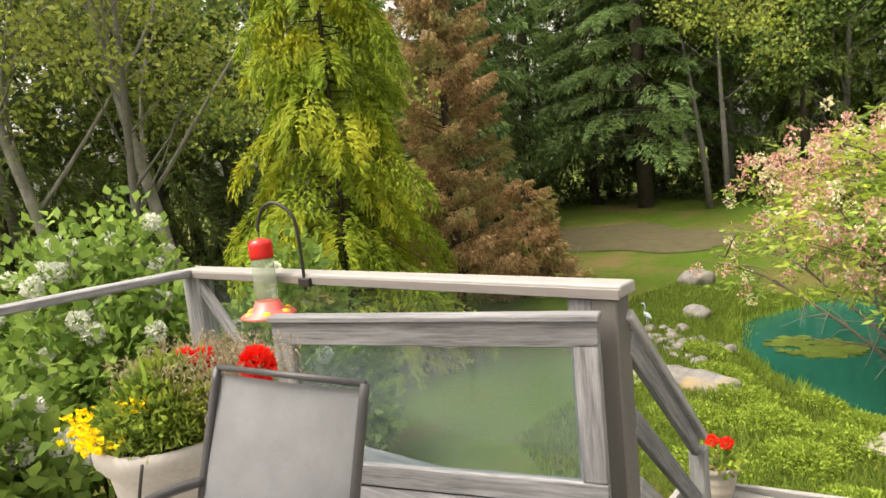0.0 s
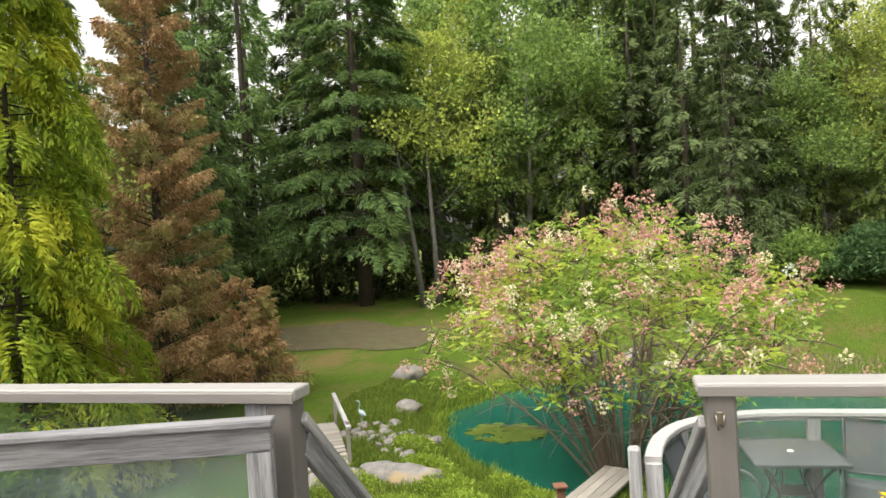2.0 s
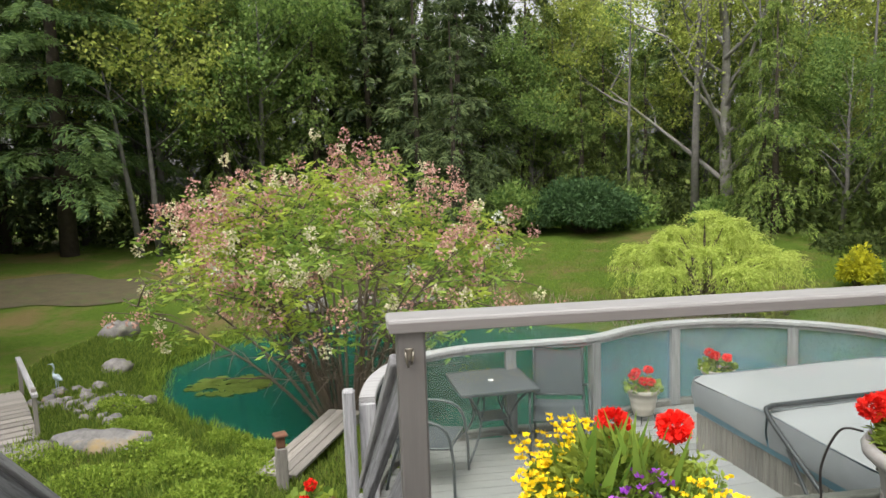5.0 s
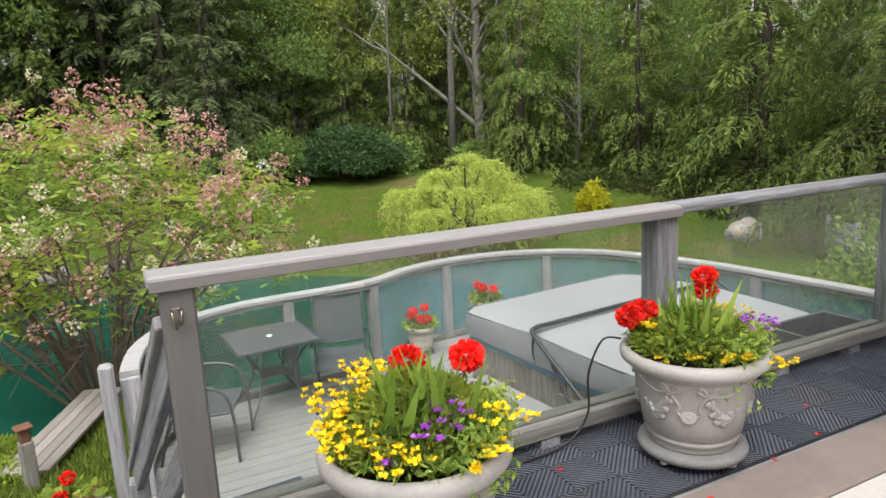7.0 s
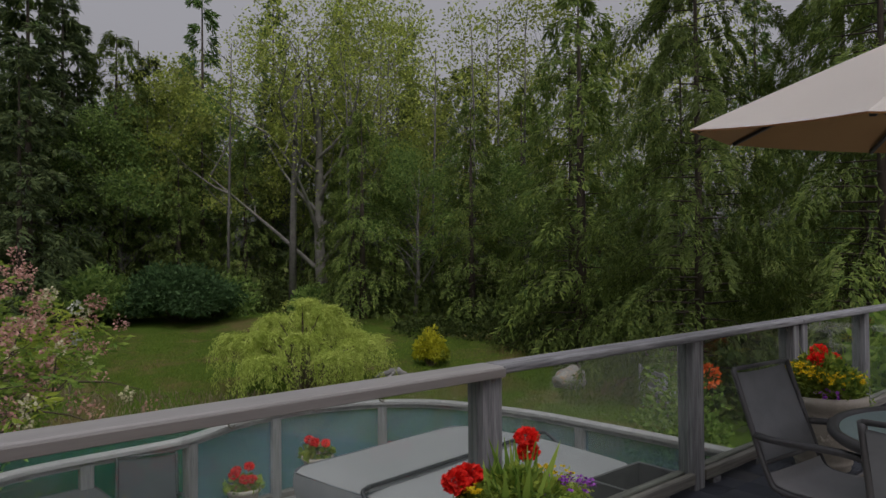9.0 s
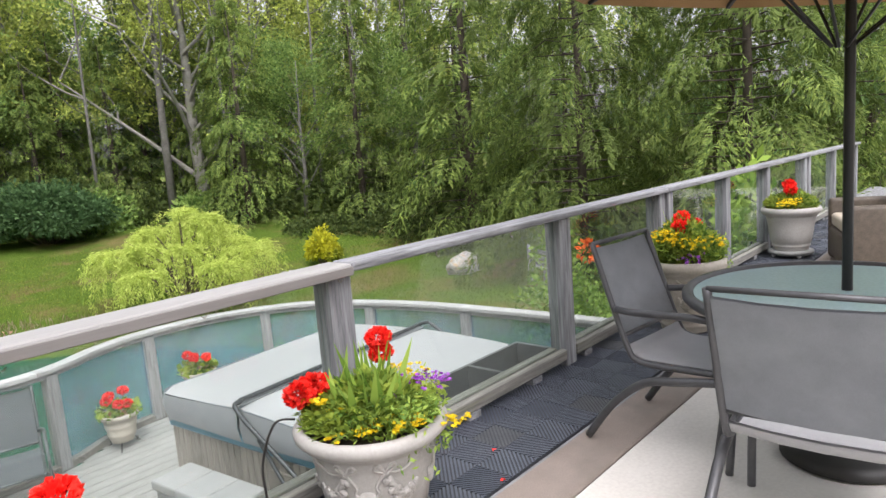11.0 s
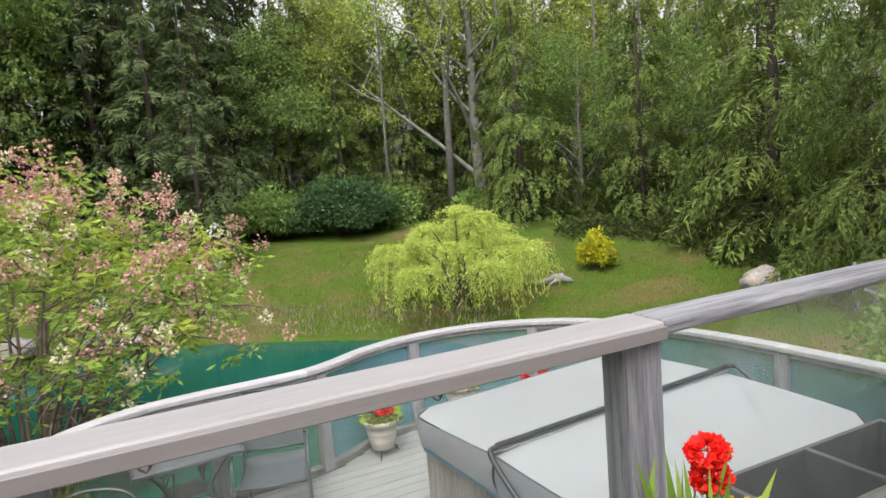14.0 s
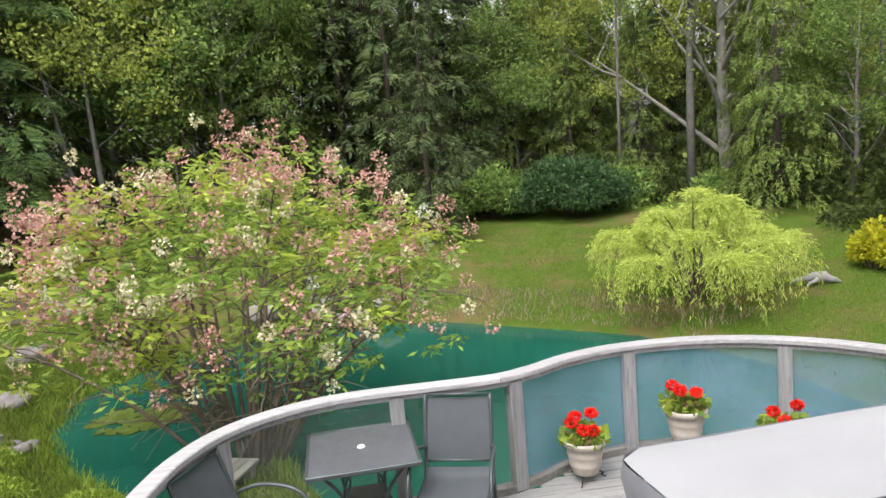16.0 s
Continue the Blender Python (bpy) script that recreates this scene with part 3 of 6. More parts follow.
for a, b in spans:
    g = box("pane", a, b, 0.0, 0.008, 0.10, TOP - 0.05, "clear_glass", rail, 0)
    box("bottom_rail", a, b, -0.055, -0.012, 0.035, 0.105, "mossy_wood", rail, 0.006)
    box("bottom_rail", a, b, 0.018, 0.075, 0.03, 0.10, "mossy_wood", rail, 0.006)
    box("kick_board", a, b, 0.085, 0.14, -0.10, 0.02, "mossy_wood", rail, 0.006)
    for k in range(int((b - a) / 0.6) + 1):
        box("spacer", a + 0.1 + k * 0.6, a + 0.2 + k * 0.6, -0.05, 0.07, -0.022, 0.03, "old_wood", rail, 0.003)
# screw hooks under the cap
for k in range(9):
    x = 0.9 + k * 0.62
    tube("cup_hook", [(x, -0.05, TOP - 0.035), (x, -0.05, TOP - 0.06), (x + 0.012, -0.05, TOP - 0.07), (x + 0.022, -0.05, TOP - 0.058)], 0.003, "brass", rail, n=5)
# latch for the gate on the end post
latch = part("latch", box_bm(0.03, 0.008, 0.045, 0.002), "brass", rail, "small weathered metal gate latch", pose(0.075, -0.07, 0.84))
tube("latch_ring", [(0.062, -0.078, 0.86), (0.062, -0.098, 0.85), (0.066, -0.1, 0.82), (0.07, -0.085, 0.80)], 0.005, "brass", rail, n=6)
tube("latch_ring", [(0.09, -0.078, 0.86), (0.09, -0.095, 0.85), (0.086, -0.098, 0.825), (0.084, -0.082, 0.81)], 0.005, "brass", rail, n=6)

railw = thing("railing_west", None, "taupe topped wooden terrace railing around the corner", "railing", kind="structure")
XL, XK, TW = -1.73, -4.98, TOP - 0.03
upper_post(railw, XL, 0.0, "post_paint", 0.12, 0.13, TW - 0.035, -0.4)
box("post", XL - 0.18, XL - 0.065, -0.05, 0.06, -0.03, TW - 0.06, "old_wood", railw)
upper_post(railw, XK, 0.0, "old_wood", 0.2, 0.13, TW - 0.035, -2.1)
upper_post(railw, XK, -2.0, "old_wood", 0.11, 0.11, TW - 0.035, -2.1)
upper_post(railw, XK, -4.2, "old_wood", 0.11, 0.11, TW - 0.035, -2.1)
cap_rail(railw, (XK - 0.07, 0.0, TW - 0.015), (XL + 0.09, 0.0, TW - 0.015), "rail_paint", 0.15, 0.055)
# same added strip, shading the west cap's front by colour
box("cap_edge", XK + 0.08, XL + 0.084, -0.084, -0.0755, TW - 0.05, TW - 0.004, "cap_shade_tone", railw, 0.003)
cap_rail(railw, (XK, -0.08, TW - 0.015), (XK, -5.9, TW - 0.015), "old_wood", 0.14, 0.055)
box("pane", XK + 0.07, XL - 0.19, 0.0, 0.008, 0.10, TW - 0.06, "clear_glass", railw, 0)
beam("corner_brace", (XK + 0.05, -0.03, 0.86), (XK + 0.62, -0.03, 0.28), 0.04, 0.09, "old_wood", railw)

# ---- the open glass gate ----
gate_p, gate_q = Vector((-1.71, -0.16, 0)), Vector((-3.26, -0.63, 0))
gm, glen = aim(gate_p, gate_q)
gate = thing("gate", gm, "open wooden gate with hazy glass folded back against the railing", "gate")
GT = 0.845
h = glen / 2
part("top_rail", box_bm(glen, 0.05, 0.115, 0.006), "old_wood", gate, "", pose(0, 0, GT - 0.085))
part("top_cap", box_bm(glen + 0.02, 0.09, 0.03, 0.006), "old_wood", gate, "", pose(0, 0, GT - 0.012))
part("bottom_rail", box_bm(glen, 0.05, 0.11, 0.006), "old_wood", gate, "", pose(0, 0, 0.05))
for s in (-1, 1):
    part("stile", box_bm(0.618, 0.05, 0.11, 0.006), "old_wood", gate, "", pose(s * (h - 0.055), 0, 0.416, 0, 90, 0))
part("pane", box_bm(glen - 0.225, 0.008, 0.612, 0), "gate_glass", gate, "hazy water-marked glass pane", pose(0, 0, 0.416))

# ---- stairs down ----
stairs = thing("stairs", None, "weathered wooden steps down to the lower deck", "stairs", kind="structure")
shear = lambda y: -0.13 * y
for k in range(1, 7):
    z, y1 = -0.186 * k, 0.27 * (k - 1)
    y0 = -0.868 if k == 1 else y1 - 0.29
    for j in range(2 if k > 1 else 6):
        w = (y1 - y0) / (2 if k > 1 else 6)
        a, b = y0 + j * w, y0 + (j + 1) * w - 0.006
        xo = shear((a + b) / 2)
        box("tread", -1.68 + xo, 0.0 + xo, a, b, z - 0.035, z, "deck_wood", stairs, 0.004)
    if k > 1:
        xo = shear(y0)
        box("riser", -1.68 + xo, 0.0 + xo, y0 - 0.0, y0 + 0.018, z + 0.0, z + 0.15, "old_wood", stairs, 0.002)
box("riser", -1.68, 0.0, -0.884, -0.874, -0.19, -0.012, "old_wood", stairs, 0.0)
for xs in (-1.70, 0.02):
    beam("stringer", (xs, -0.05, -0.22), (xs - 0.2, 1.5, -1.34), 0.045, 0.26, "old_wood", stairs)

for nm, xt, xb in (("handrail_west", -1.69, -1.90), ("handrail_east", 0.055, -0.13)):
    hr = thing(nm, None, "weathered sloping wooden stair handrail", "handrail", kind="structure")
    box("newel", xb - 0.05, xb + 0.05, 1.46, 1.56, LOW, -0.44, "silver_wood", hr, 0.008)
    beam("top_rail", (xt, 0.03, 0.80), (xb, 1.55, -0.38), 0.09, 0.05, "silver_wood", hr, 0.006)
    beam("side_rail", (xt, 0.07, 0.67), (xb, 1.46, -0.42), 0.04, 0.12, "old_wood", hr, 0.005)
    beam("mid_rail", (xt, 0.07, 0.30), (xb, 1.46, -0.80), 0.04, 0.11, "old_wood", hr, 0.005)
    beam("low_rail", (xt, 0.07, -0.02), (xb, 1.46, -1.10), 0.04, 0.11, "silver_wood", hr, 0.005)

# ---- the lower deck ----
RAIL = [(-0.12, 2.95), (-0.09, 3.25), (-0.02, 3.58), (0.15, 3.93), (0.45, 4.21), (0.87, 4.395), (1.3, 4.445), (1.8, 4.455), (2.22, 4.48), (2.53, 4.60), (2.88, 4.80), (3.36, 4.935),
        (3.94, 4.935), (4.47, 4.78), (4.92, 4.50), (5.24, 4.16), (5.44, 3.77), (5.61, 3.28), (5.735, 2.74), (5.81, 2.07), (5.87, 1.45), (5.9, 0.8), (5.93, 0.3)]
curve = smooth_path([(x, y, 0) for x, y in RAIL], 5)
lower = thing("floor_lower", None, "pale grey plank lower deck", "deck", kind="structure")


def plank_spans(y):
    """Where a plank at y starts and ends inside the curved rail."""
    xs = []
    ring = [Vector((-2.35, 0.9, 0)), Vector((-2.35, 2.60, 0)), Vector((-0.30, 2.93, 0))] + curve + [Vector((5.94, 0.12, 0)), Vector((-1.0, 0.12, 0))]
    for a, b in zip(ring, ring[1:] + ring[:1]):
        if (a.y > y) != (b.y > y):
            xs.append(a.x + (b.x - a.x) * (y - a.y) / (b.y - a.y))
    xs.sort()
    return [(xs[i], xs[i + 1]) for i in range(0, len(xs) - 1, 2)]


y = 0.16
while y < 5.15:
    for a, b in plank_spans(y + 0.068):
        if b - a > 0.15:
            box("plank", a + 0.03, b + 0.05, y, y + 0.131, LOW - 0.035, LOW, "deck_wood", lower, 0.003)
    y += 0.1405
beam("edge_board", (-2.36, 2.63, LOW - 0.03), (-0.36, 3.0, LOW - 0.03), 0.05, 0.14, "deck_wood", lower)
beam("edge_board", (-2.38, 0.9, LOW - 0.03), (-2.38, 2.6, LOW - 0.03), 0.05, 0.14, "deck_wood", lower)
for x, y in ((-2.3, 2.4), (-0.5, 2.6), (0.4, 4.1), (2.2, 4.4), (4.4, 4.3), (5.5, 2.4)):
    box("pier", x - 0.07, x + 0.07, y - 0.07, y + 0.07, -3.0, LOW - 0.04, "old_wood", lower)

# rubber strip at the foot of the stairs
strip = thing("doormat_strip", pose(-1.93, 2.08, LOW, 0, 0, 4.5), "row of ribbed rubber mats at the foot of the stairs", "mat")
for i in range(6):
    k = part("tile", box_bm(0.478, 0.46, 0.012, 0.003), "rubber_pale" if i in (0, 3) else "rubber_blue", strip, "", pose(0.27 + 0.485 * i, 0.06, 0.007))
    ribs = bmesh.new()
    for j in range(15):
        bmesh.ops.create_cube(ribs, size=1, matrix=Matrix.Translation((0, -0.21 + j * 0.03, 0.008)) @ Matrix.Diagonal((0.455, 0.012, 0.006, 1)))
    part("ribs", ribs, "rubber_pale" if i in (0, 3) else "rubber_blue", k, "", pose(0, 0, 0))

# curved railing of the lower deck
lrail = thing("railing_lower", None, "curved grey wooden railing with blue-tinted glass panels", "railing", kind="structure")
LT = -0.295


def ribbon_bm(path, w, z0, z1, off=0.0, b=0.008):
    """A bent board of the given width along a level path."""
    bm = bmesh.new()
    rings = []
    for i, p in enumerate(path):
        d = (path[min(i + 1, len(path) - 1)] - path[max(i - 1, 0)]).normalized()
        s = Vector((-d.y, d.x, 0))
        prof = [(-w / 2, z0), (w / 2, z0), (w / 2, z1 - b), (w / 2 - b, z1), (-w / 2 + b, z1), (-w / 2, z1 - b)]
        rings.append([bm.verts.new((p.x + s.x * (u + off), p.y + s.y * (u + off), v)) for u, v in prof])
    for a, c in zip(rings, rings[1:]):
        for k in range(6):
            bm.faces.new((a[k], c[k], c[(k + 1) % 6], a[(k + 1) % 6]))
    bm.faces.new(rings[0])
    bm.faces.new(rings[-1][::-1])
    bmesh.ops.recalc_face_normals(bm, faces=bm.faces)
    return bm


for a, b in ((0, 21), (21, 40), (40, 60), (60, 80), (80, len(curve) - 1)):
    if a < len(curve) - 1:
        part("cap", ribbon_bm(curve[a:min(b, len(curve) - 1) + 1], 0.135, LT - 0.04, LT), "cap_wood", lrail)
        part("curb", ribbon_bm(curve[a:min(b, len(curve) - 1) + 1], 0.10, LOW, LOW + 0.07, 0.01), "mossy_wood", lrail)
        part("under_cap", ribbon_bm(curve[a:min(b, len(curve) - 1) + 1], 0.05, LT - 0.09, LT - 0.043, -0.01), "silver_wood", lrail)
posts = [(0.17, 3.96), (1.44, 4.44), (2.37, 4.52), (3.52, 4.93), (4.76, 4.60), (5.50, 3.60), (5.78, 2.40), (5.9, 0.86)]
idx = [min(range(len(curve)), key=lambda i: (curve[i].x - px) ** 2 + (curve[i].y - py) ** 2) for px, py in posts]
for i in idx:
    p = curve[i]
    d = (curve[min(i + 1, len(curve) - 1)] - curve[i - 1]).normalized()
    part("post", box_bm(0.93, 0.10, 0.115, 0.006), "silver_wood", lrail, "",
         pose(p.x, p.y, (LOW + LT - 0.09) / 2 + 0.02, 0, 0, math.degrees(math.atan2(d.y, d.x))) @ pose(0, 0, 0, 0, 90, 0))
for a, b in zip([0] + idx, idx + [len(curve) - 1]):
    if b - a > 1:
        part("pane", ribbon_bm(curve[a:b + 1], 0.008, LOW + 0.09, LT - 0.095, 0.0, 0.001), "etched_glass" if curve[a].x > 2.0 and curve[a].y > 0.5 else "clear_glass", lrail)
box("newel", -0.315, -0.215, 2.80, 2.90, LOW, -0.185, "silver_wood", lrail, 0.02, "split silvered end post")
box("newel", -0.19, -0.05, 2.91, 3.02, LOW, -0.34, "silver_wood", lrail, 0.008)


# ---- hot tub ----
tub = thing("hot_tub", pose(3.75, 1.97, LOW, 0, 0, 5.5), "square hot tub with slatted sides under a grey vinyl cover", "hot tub")
part("base", box_bm(1.94, 1.94, 0.70, 0.02), "tub_slat", tub, "", pose(0, 0, 0.35))
slat = mesh_of(box_bm(0.70, 0.062, 0.022, 0.004), "tub_slat")
for side in range(4):
    rot = pose(0, 0, 0, 0, 0, 90 * side)
    for k in range(28):
        part("slat", slat, None, tub, "", rot @ pose(-0.945 + k * 0.07, -0.982, 0.355) @ pose(0, 0, 0, 0, 90, 90))
part("liner", box_bm(2.01, 2.01, 0.10, 0.02, 2), "tub_blue", tub, "blue vinyl liner edge", pose(0, 0, 0.755))


def cover_half(sign):
    bm = bmesh.new()
    n = 12
    rows = []
    for i in range(n + 1):
        u = i / n
        x = -1.06 + 2.12 * u
        row = []
        for j in range(9):
            v = j / 8
            y = sign * (0.012 + 1.05 * v)
            z = 1.06 - 0.045 * v - 0.012 * math.sin(u * 9 + v * 5) * 0.3 - (0.02 if i in (0, n) else 0) - (0.025 if j == 8 else 0)
            cx, cy = 1.06 - 0.2, 1.062 - 0.2
            if abs(x) > cx and abs(y) > cy:
                k = 0.2 * max(abs(x) - cx, abs(y) - cy) / 0.2 / math.hypot(abs(x) - cx, abs(y) - cy)
                x2, y2 = math.copysign(cx + (abs(x) - cx) * k, x), sign * (cy + (abs(y) - cy) * k)
            else:
                x2, y2 = x, y
            row.append(bm.verts.new((x2, y2, z)))
        rows.append(row)
    for a, b in zip(rows, rows[1:]):
        for k in range(8):
            bm.faces.new((a[k], b[k], b[k + 1], a[k + 1]) if sign > 0 else (a[k], a[k + 1], b[k + 1], b[k]))
    return bm


for sign in (1, -1):
    half = part("cover_half", cover_half(sign), "vinyl", tub, "", None, True)
    skirt_bm = bmesh.new()
    bend = [(0.865 + 0.2 * math.cos(q * math.pi / 10), 0.862 + 0.2 * math.sin(q * math.pi / 10)) for q in range(6)]
    ring = [(-1.065, 0.012)] + [(-x, y) for x, y in bend] + bend[::-1] + [(1.065, 0.012)]
    low = [skirt_bm.verts.new((x * 0.992, sign * y * 0.992, 0.79 + 0.015 * math.sin(i * 2.3))) for i, (x, y) in enumerate(ring)]
    mid = [skirt_bm.verts.new((x * 1.012, sign * y * 1.012, 0.90)) for x, y in ring]
    top = [skirt_bm.verts.new((x, sign * y, 1.035 if y < 0.1 else 0.998)) for x, y in ring]
    for lo, hi in ((low, mid), (mid, top)):
        for k in range(len(ring) - 1):
            skirt_bm.faces.new((lo[k], lo[k + 1], hi[k + 1], hi[k]))
    bmesh.ops.recalc_face_normals(skirt_bm, faces=skirt_bm.faces)
    part("skirt", skirt_bm, "vinyl_side", half, "folded grey vinyl skirt", None, True)
    part("seam", box_bm(2.1, 0.02, 0.012, 0.004), "vinyl_side", half, "", pose(0, sign * 0.018, 1.062))
arm = smooth_path([(-1.13, -0.95, 0.42), (-1.13, -0.6, 0.72), (-1.13, -0.1, 1.05), (-1.05, -0.03, 1.10), (-0.85, -0.02, 1.10), (0.85, -0.02, 1.10), (1.05, -0.03, 1.10), (1.13, -0.1, 1.05), (1.13, -0.6, 0.72), (1.13, -0.95, 0.42)], 6)
tube("cover_lifter", arm, 0.017, "bar_metal", tub, "black padded cover lifter bar")
for x in (-1.13, 1.13):
    part("lifter_bracket", box_bm(0.05, 0.16, 0.28, 0.008), "bar_metal", tub, "", pose(x * 0.985, -0.93, 0.42))
    tube("lifter_arm", [(x, -0.93, 0.50), (x, -0.5, 0.62), (x, -0.28, 0.90)], 0.014, "bar_metal", tub)
part("service_panel", box_bm(0.02, 0.62, 0.5, 0.006), "tub_slat", tub, "", pose(-0.998, -0.5, 0.36))

step = thing("spa_step", pose(2.43, 1.93, LOW, 0, 0, 6) @ Matrix.Diagonal((0.8, 0.95, 1.38, 1)), "grey moulded plastic step beside the hot tub", "step")
part("body", box_bm(0.36, 0.86, 0.37, 0.02, 2), "step_plastic", step, "", pose(0, 0, 0.187))
for k in range(3):
    part("tread", box_bm(0.40, 0.298, 0.05, 0.012, 2), "step_plastic", step, "", pose(0, -0.30 + 0.301 * k, 0.395))
part("lower_step", box_bm(0.22, 0.86, 0.18, 0.015, 2), "step_plastic", step, "", pose(-0.29, 0, 0.09))

# open grey trays between the tub and the terrace rail
tray = thing("planter_trough", pose(3.85, 0.50, LOW), "empty dark grey divided trough beside the hot tub", "planter")
for dx in (-0.605, 0.0, 0.605):
    part("divider", box_bm(0.03, 0.46, 0.34, 0.004), "trough_grey", tray, "", pose(dx, 0, 1.02))
for dy in (-0.235, 0.235):
    part("side_board", box_bm(1.24, 0.025, 0.34, 0.004), "trough_grey", tray, "", pose(0, dy, 1.02))
part("bottom_board", box_bm(1.18, 0.44, 0.03, 0.004), "trough_grey", tray, "", pose(0, 0, 0.86))
for dx in (-0.55, 0.55):
    for dy in (-0.2, 0.2):
        part("leg", box_bm(0.85, 0.05, 0.05, 0.004), "old_wood", tray, "", pose(dx, dy, 0.425, 0, 90, 0))


# ---- seats and tables ----
def sling_chair(name, m, frame_mat, sling_mat, seat_mat, label, group="", w=0.54, top=0.93, seat_h=0.42, style="sled"):
    """Metal patio chair facing its own -y, at its seat's middle on the floor."""
    root = thing(name, m, label, "chair", group)
    h = w / 2
    for s in (-1, 1):
        x = s * h
        side = smooth_path([(x, 0.38, top), (x, 0.30, top * 0.75), (x, 0.22, seat_h + 0.06), (x, 0.15, seat_h - 0.01), (x, -0.12, seat_h - 0.005), (x, -0.27, seat_h + 0.005)], 4)
        tube("side_frame", side, 0.014, frame_mat, root)
        xa = s * (h + 0.035)
        if style == "sled":
            tube("arm", smooth_path([(x, 0.27, 0.64), (xa, 0.15, 0.645), (xa, -0.12, 0.655), (xa, -0.24, 0.63), (xa, -0.28, 0.54), (xa, -0.27, 0.30), (xa, -0.25, 0.02)], 5), 0.016, frame_mat, root)
            tube("leg", smooth_path([(xa - s * 0.02, -0.26, seat_h - 0.02), (xa, -0.05, seat_h - 0.05), (xa, 0.12, seat_h - 0.09), (xa, 0.28, 0.2), (xa, 0.42, 0.012)], 5), 0.019, frame_mat, root)
        else:
            tube("arm", smooth_path([(x, 0.25, 0.62), (xa, 0.1, 0.665), (xa, -0.12, 0.66), (xa, -0.25, 0.58), (xa, -0.30, 0.36), (xa, -0.31, 0.0)], 5), 0.014, frame_mat, root)
            tube("leg", smooth_path([(x, 0.2, seat_h), (x, 0.28, 0.2), (x, 0.33, 0.0)], 4), 0.014, frame_mat, root)
    for y, z in ((0.38, top), (0.235, seat_h + 0.10), (-0.27, seat_h)):
        tube("cross_bar", [(-h, y, z), (h, y, z)], 0.010, frame_mat, root)

    def cloth(pts, thick=0.006):
        bm = bmesh.new()
        line = smooth_path(pts, 5)
        up = []
        for lay in (0, 1):
            rows = []
            for p in line:
                rows.append([bm.verts.new((p.x + f * (h - 0.012), p.y + lay * thick + 0.012 * (1 - f * f), p.z - lay * thick - 0.01 * (1 - f * f))) for f in (-1, -0.5, 0, 0.5, 1)])
            for a, b in zip(rows, rows[1:]):
                for k in range(4):
                    bm.faces.new((a[k], a[k + 1], b[k + 1], b[k]))
            up.append(rows)
        return bm
    part("backrest", cloth([(0, 0.385, top - 0.02), (0, 0.30, top * 0.75), (0, 0.235, seat_h + 0.11)]), sling_mat, root, "", None, True)
    part("seat", cloth([(0, 0.215, seat_h + 0.06), (0, 0.15, seat_h + 0.005), (0, -0.12, seat_h + 0.01), (0, -0.265, seat_h + 0.015)]), seat_mat, root, "", None, True)
    return root


sling_chair("patio_chair", pose(3.30, -1.11, 0.0, 0, 0, -5), "bronze_frame", "sling", "sling_seat", "grey sling patio chair with dark metal frame at the table", "chairs at the glass table", 0.48)
chair_b = sling_chair("patio_chair", pose(2.73, -1.76, 0.0, 0, 0, 93), "bronze_frame", "sling", "sling_seat", "grey sling patio chair seen by its tagged back", "chairs at the glass table", 0.56, 0.95)
part("care_tag", box_bm(0.05, 0.003, 0.045, 0.0), "white_tag", chair_b, "small white fabric tag", pose(-0.21, 0.268, 0.56, 12, 0, 0))
sling_chair("patio_chair", pose(-1.985, -1.875, 0.0, 0, 0, 7), "bronze_frame", "sling", "sling_seat", "grey sling patio chair beside the open gate", "", 0.58, 0.96)
sling_chair("bistro_chair", pose(1.76, 3.86, LOW, 0, 0, -15), "green_frame", "sling_green", "sling_green", "dark green sling chair beside the bistro table", "bistro chairs", 0.50, 0.98, 0.42, "bow")
sling_chair("bistro_chair", pose(0.41, 3.48, LOW, 0, 0, 69), "green_frame", "sling_green", "sling_green", "dark green sling chair tucked against the curved railing", "bistro chairs", 0.50, 0.92, 0.42, "bow")

bistro = thing("bistro_table", pose(1.11, 4.06, LOW, 0, 0, 4), "square dark metal mesh bistro table with curved legs", "table")
part("tabletop", box_bm(0.78, 0.78, 0.018, 0.008, 2), "mesh_metal", bistro, "", pose(0, 0, 0.715))
for k, (dx, dy, sx, sy) in enumerate(((0, 0.385, 0.76, 0.022), (0, -0.385, 0.76, 0.022), (0.385, 0, 0.022, 0.76), (-0.385, 0, 0.022, 0.76))):
    part("rim", box_bm(sx, sy, 0.034, 0.006), "green_frame", bistro, "", pose(dx, dy, 0.713))
part("umbrella_plug", lathe_bm([(0, 0.012), (0.025, 0.01), (0.03, 0)], 16), "white_tag", bistro, "", pose(0, 0, 0.726))
for sx in (-1, 1):
    for sy in (-1, 1):
        tube("leg", smooth_path([(sx * 0.31, sy * 0.31, 0.70), (sx * 0.2, sy * 0.2, 0.52), (sx * 0.15, sy * 0.15, 0.36), (sx * 0.2, sy * 0.2, 0.18), (sx * 0.33, sy * 0.33, 0.0)], 5), 0.013, "green_frame", bistro)
        tube("leg_scroll", smooth_path([(sx * 0.15, sy * 0.15, 0.36), (sx * 0.1, sy * 0.1, 0.55), (sx * 0.2, sy * 0.2, 0.70)], 5), 0.009, "green_frame", bistro)
part("shelf", box_bm(0.28, 0.28, 0.014, 0.005), "mesh_metal", bistro, "", pose(0, 0, 0.36))

dining = thing("glass_table", pose(3.42, -1.66, 0), "round patio table with a blue-green glass top", "table")
part("tabletop", lathe_bm([(0, 0.705), (0.575, 0.705), (0.575, 0.718), (0, 0.718)], 64), "table_glass", dining)
bm = bmesh.new()
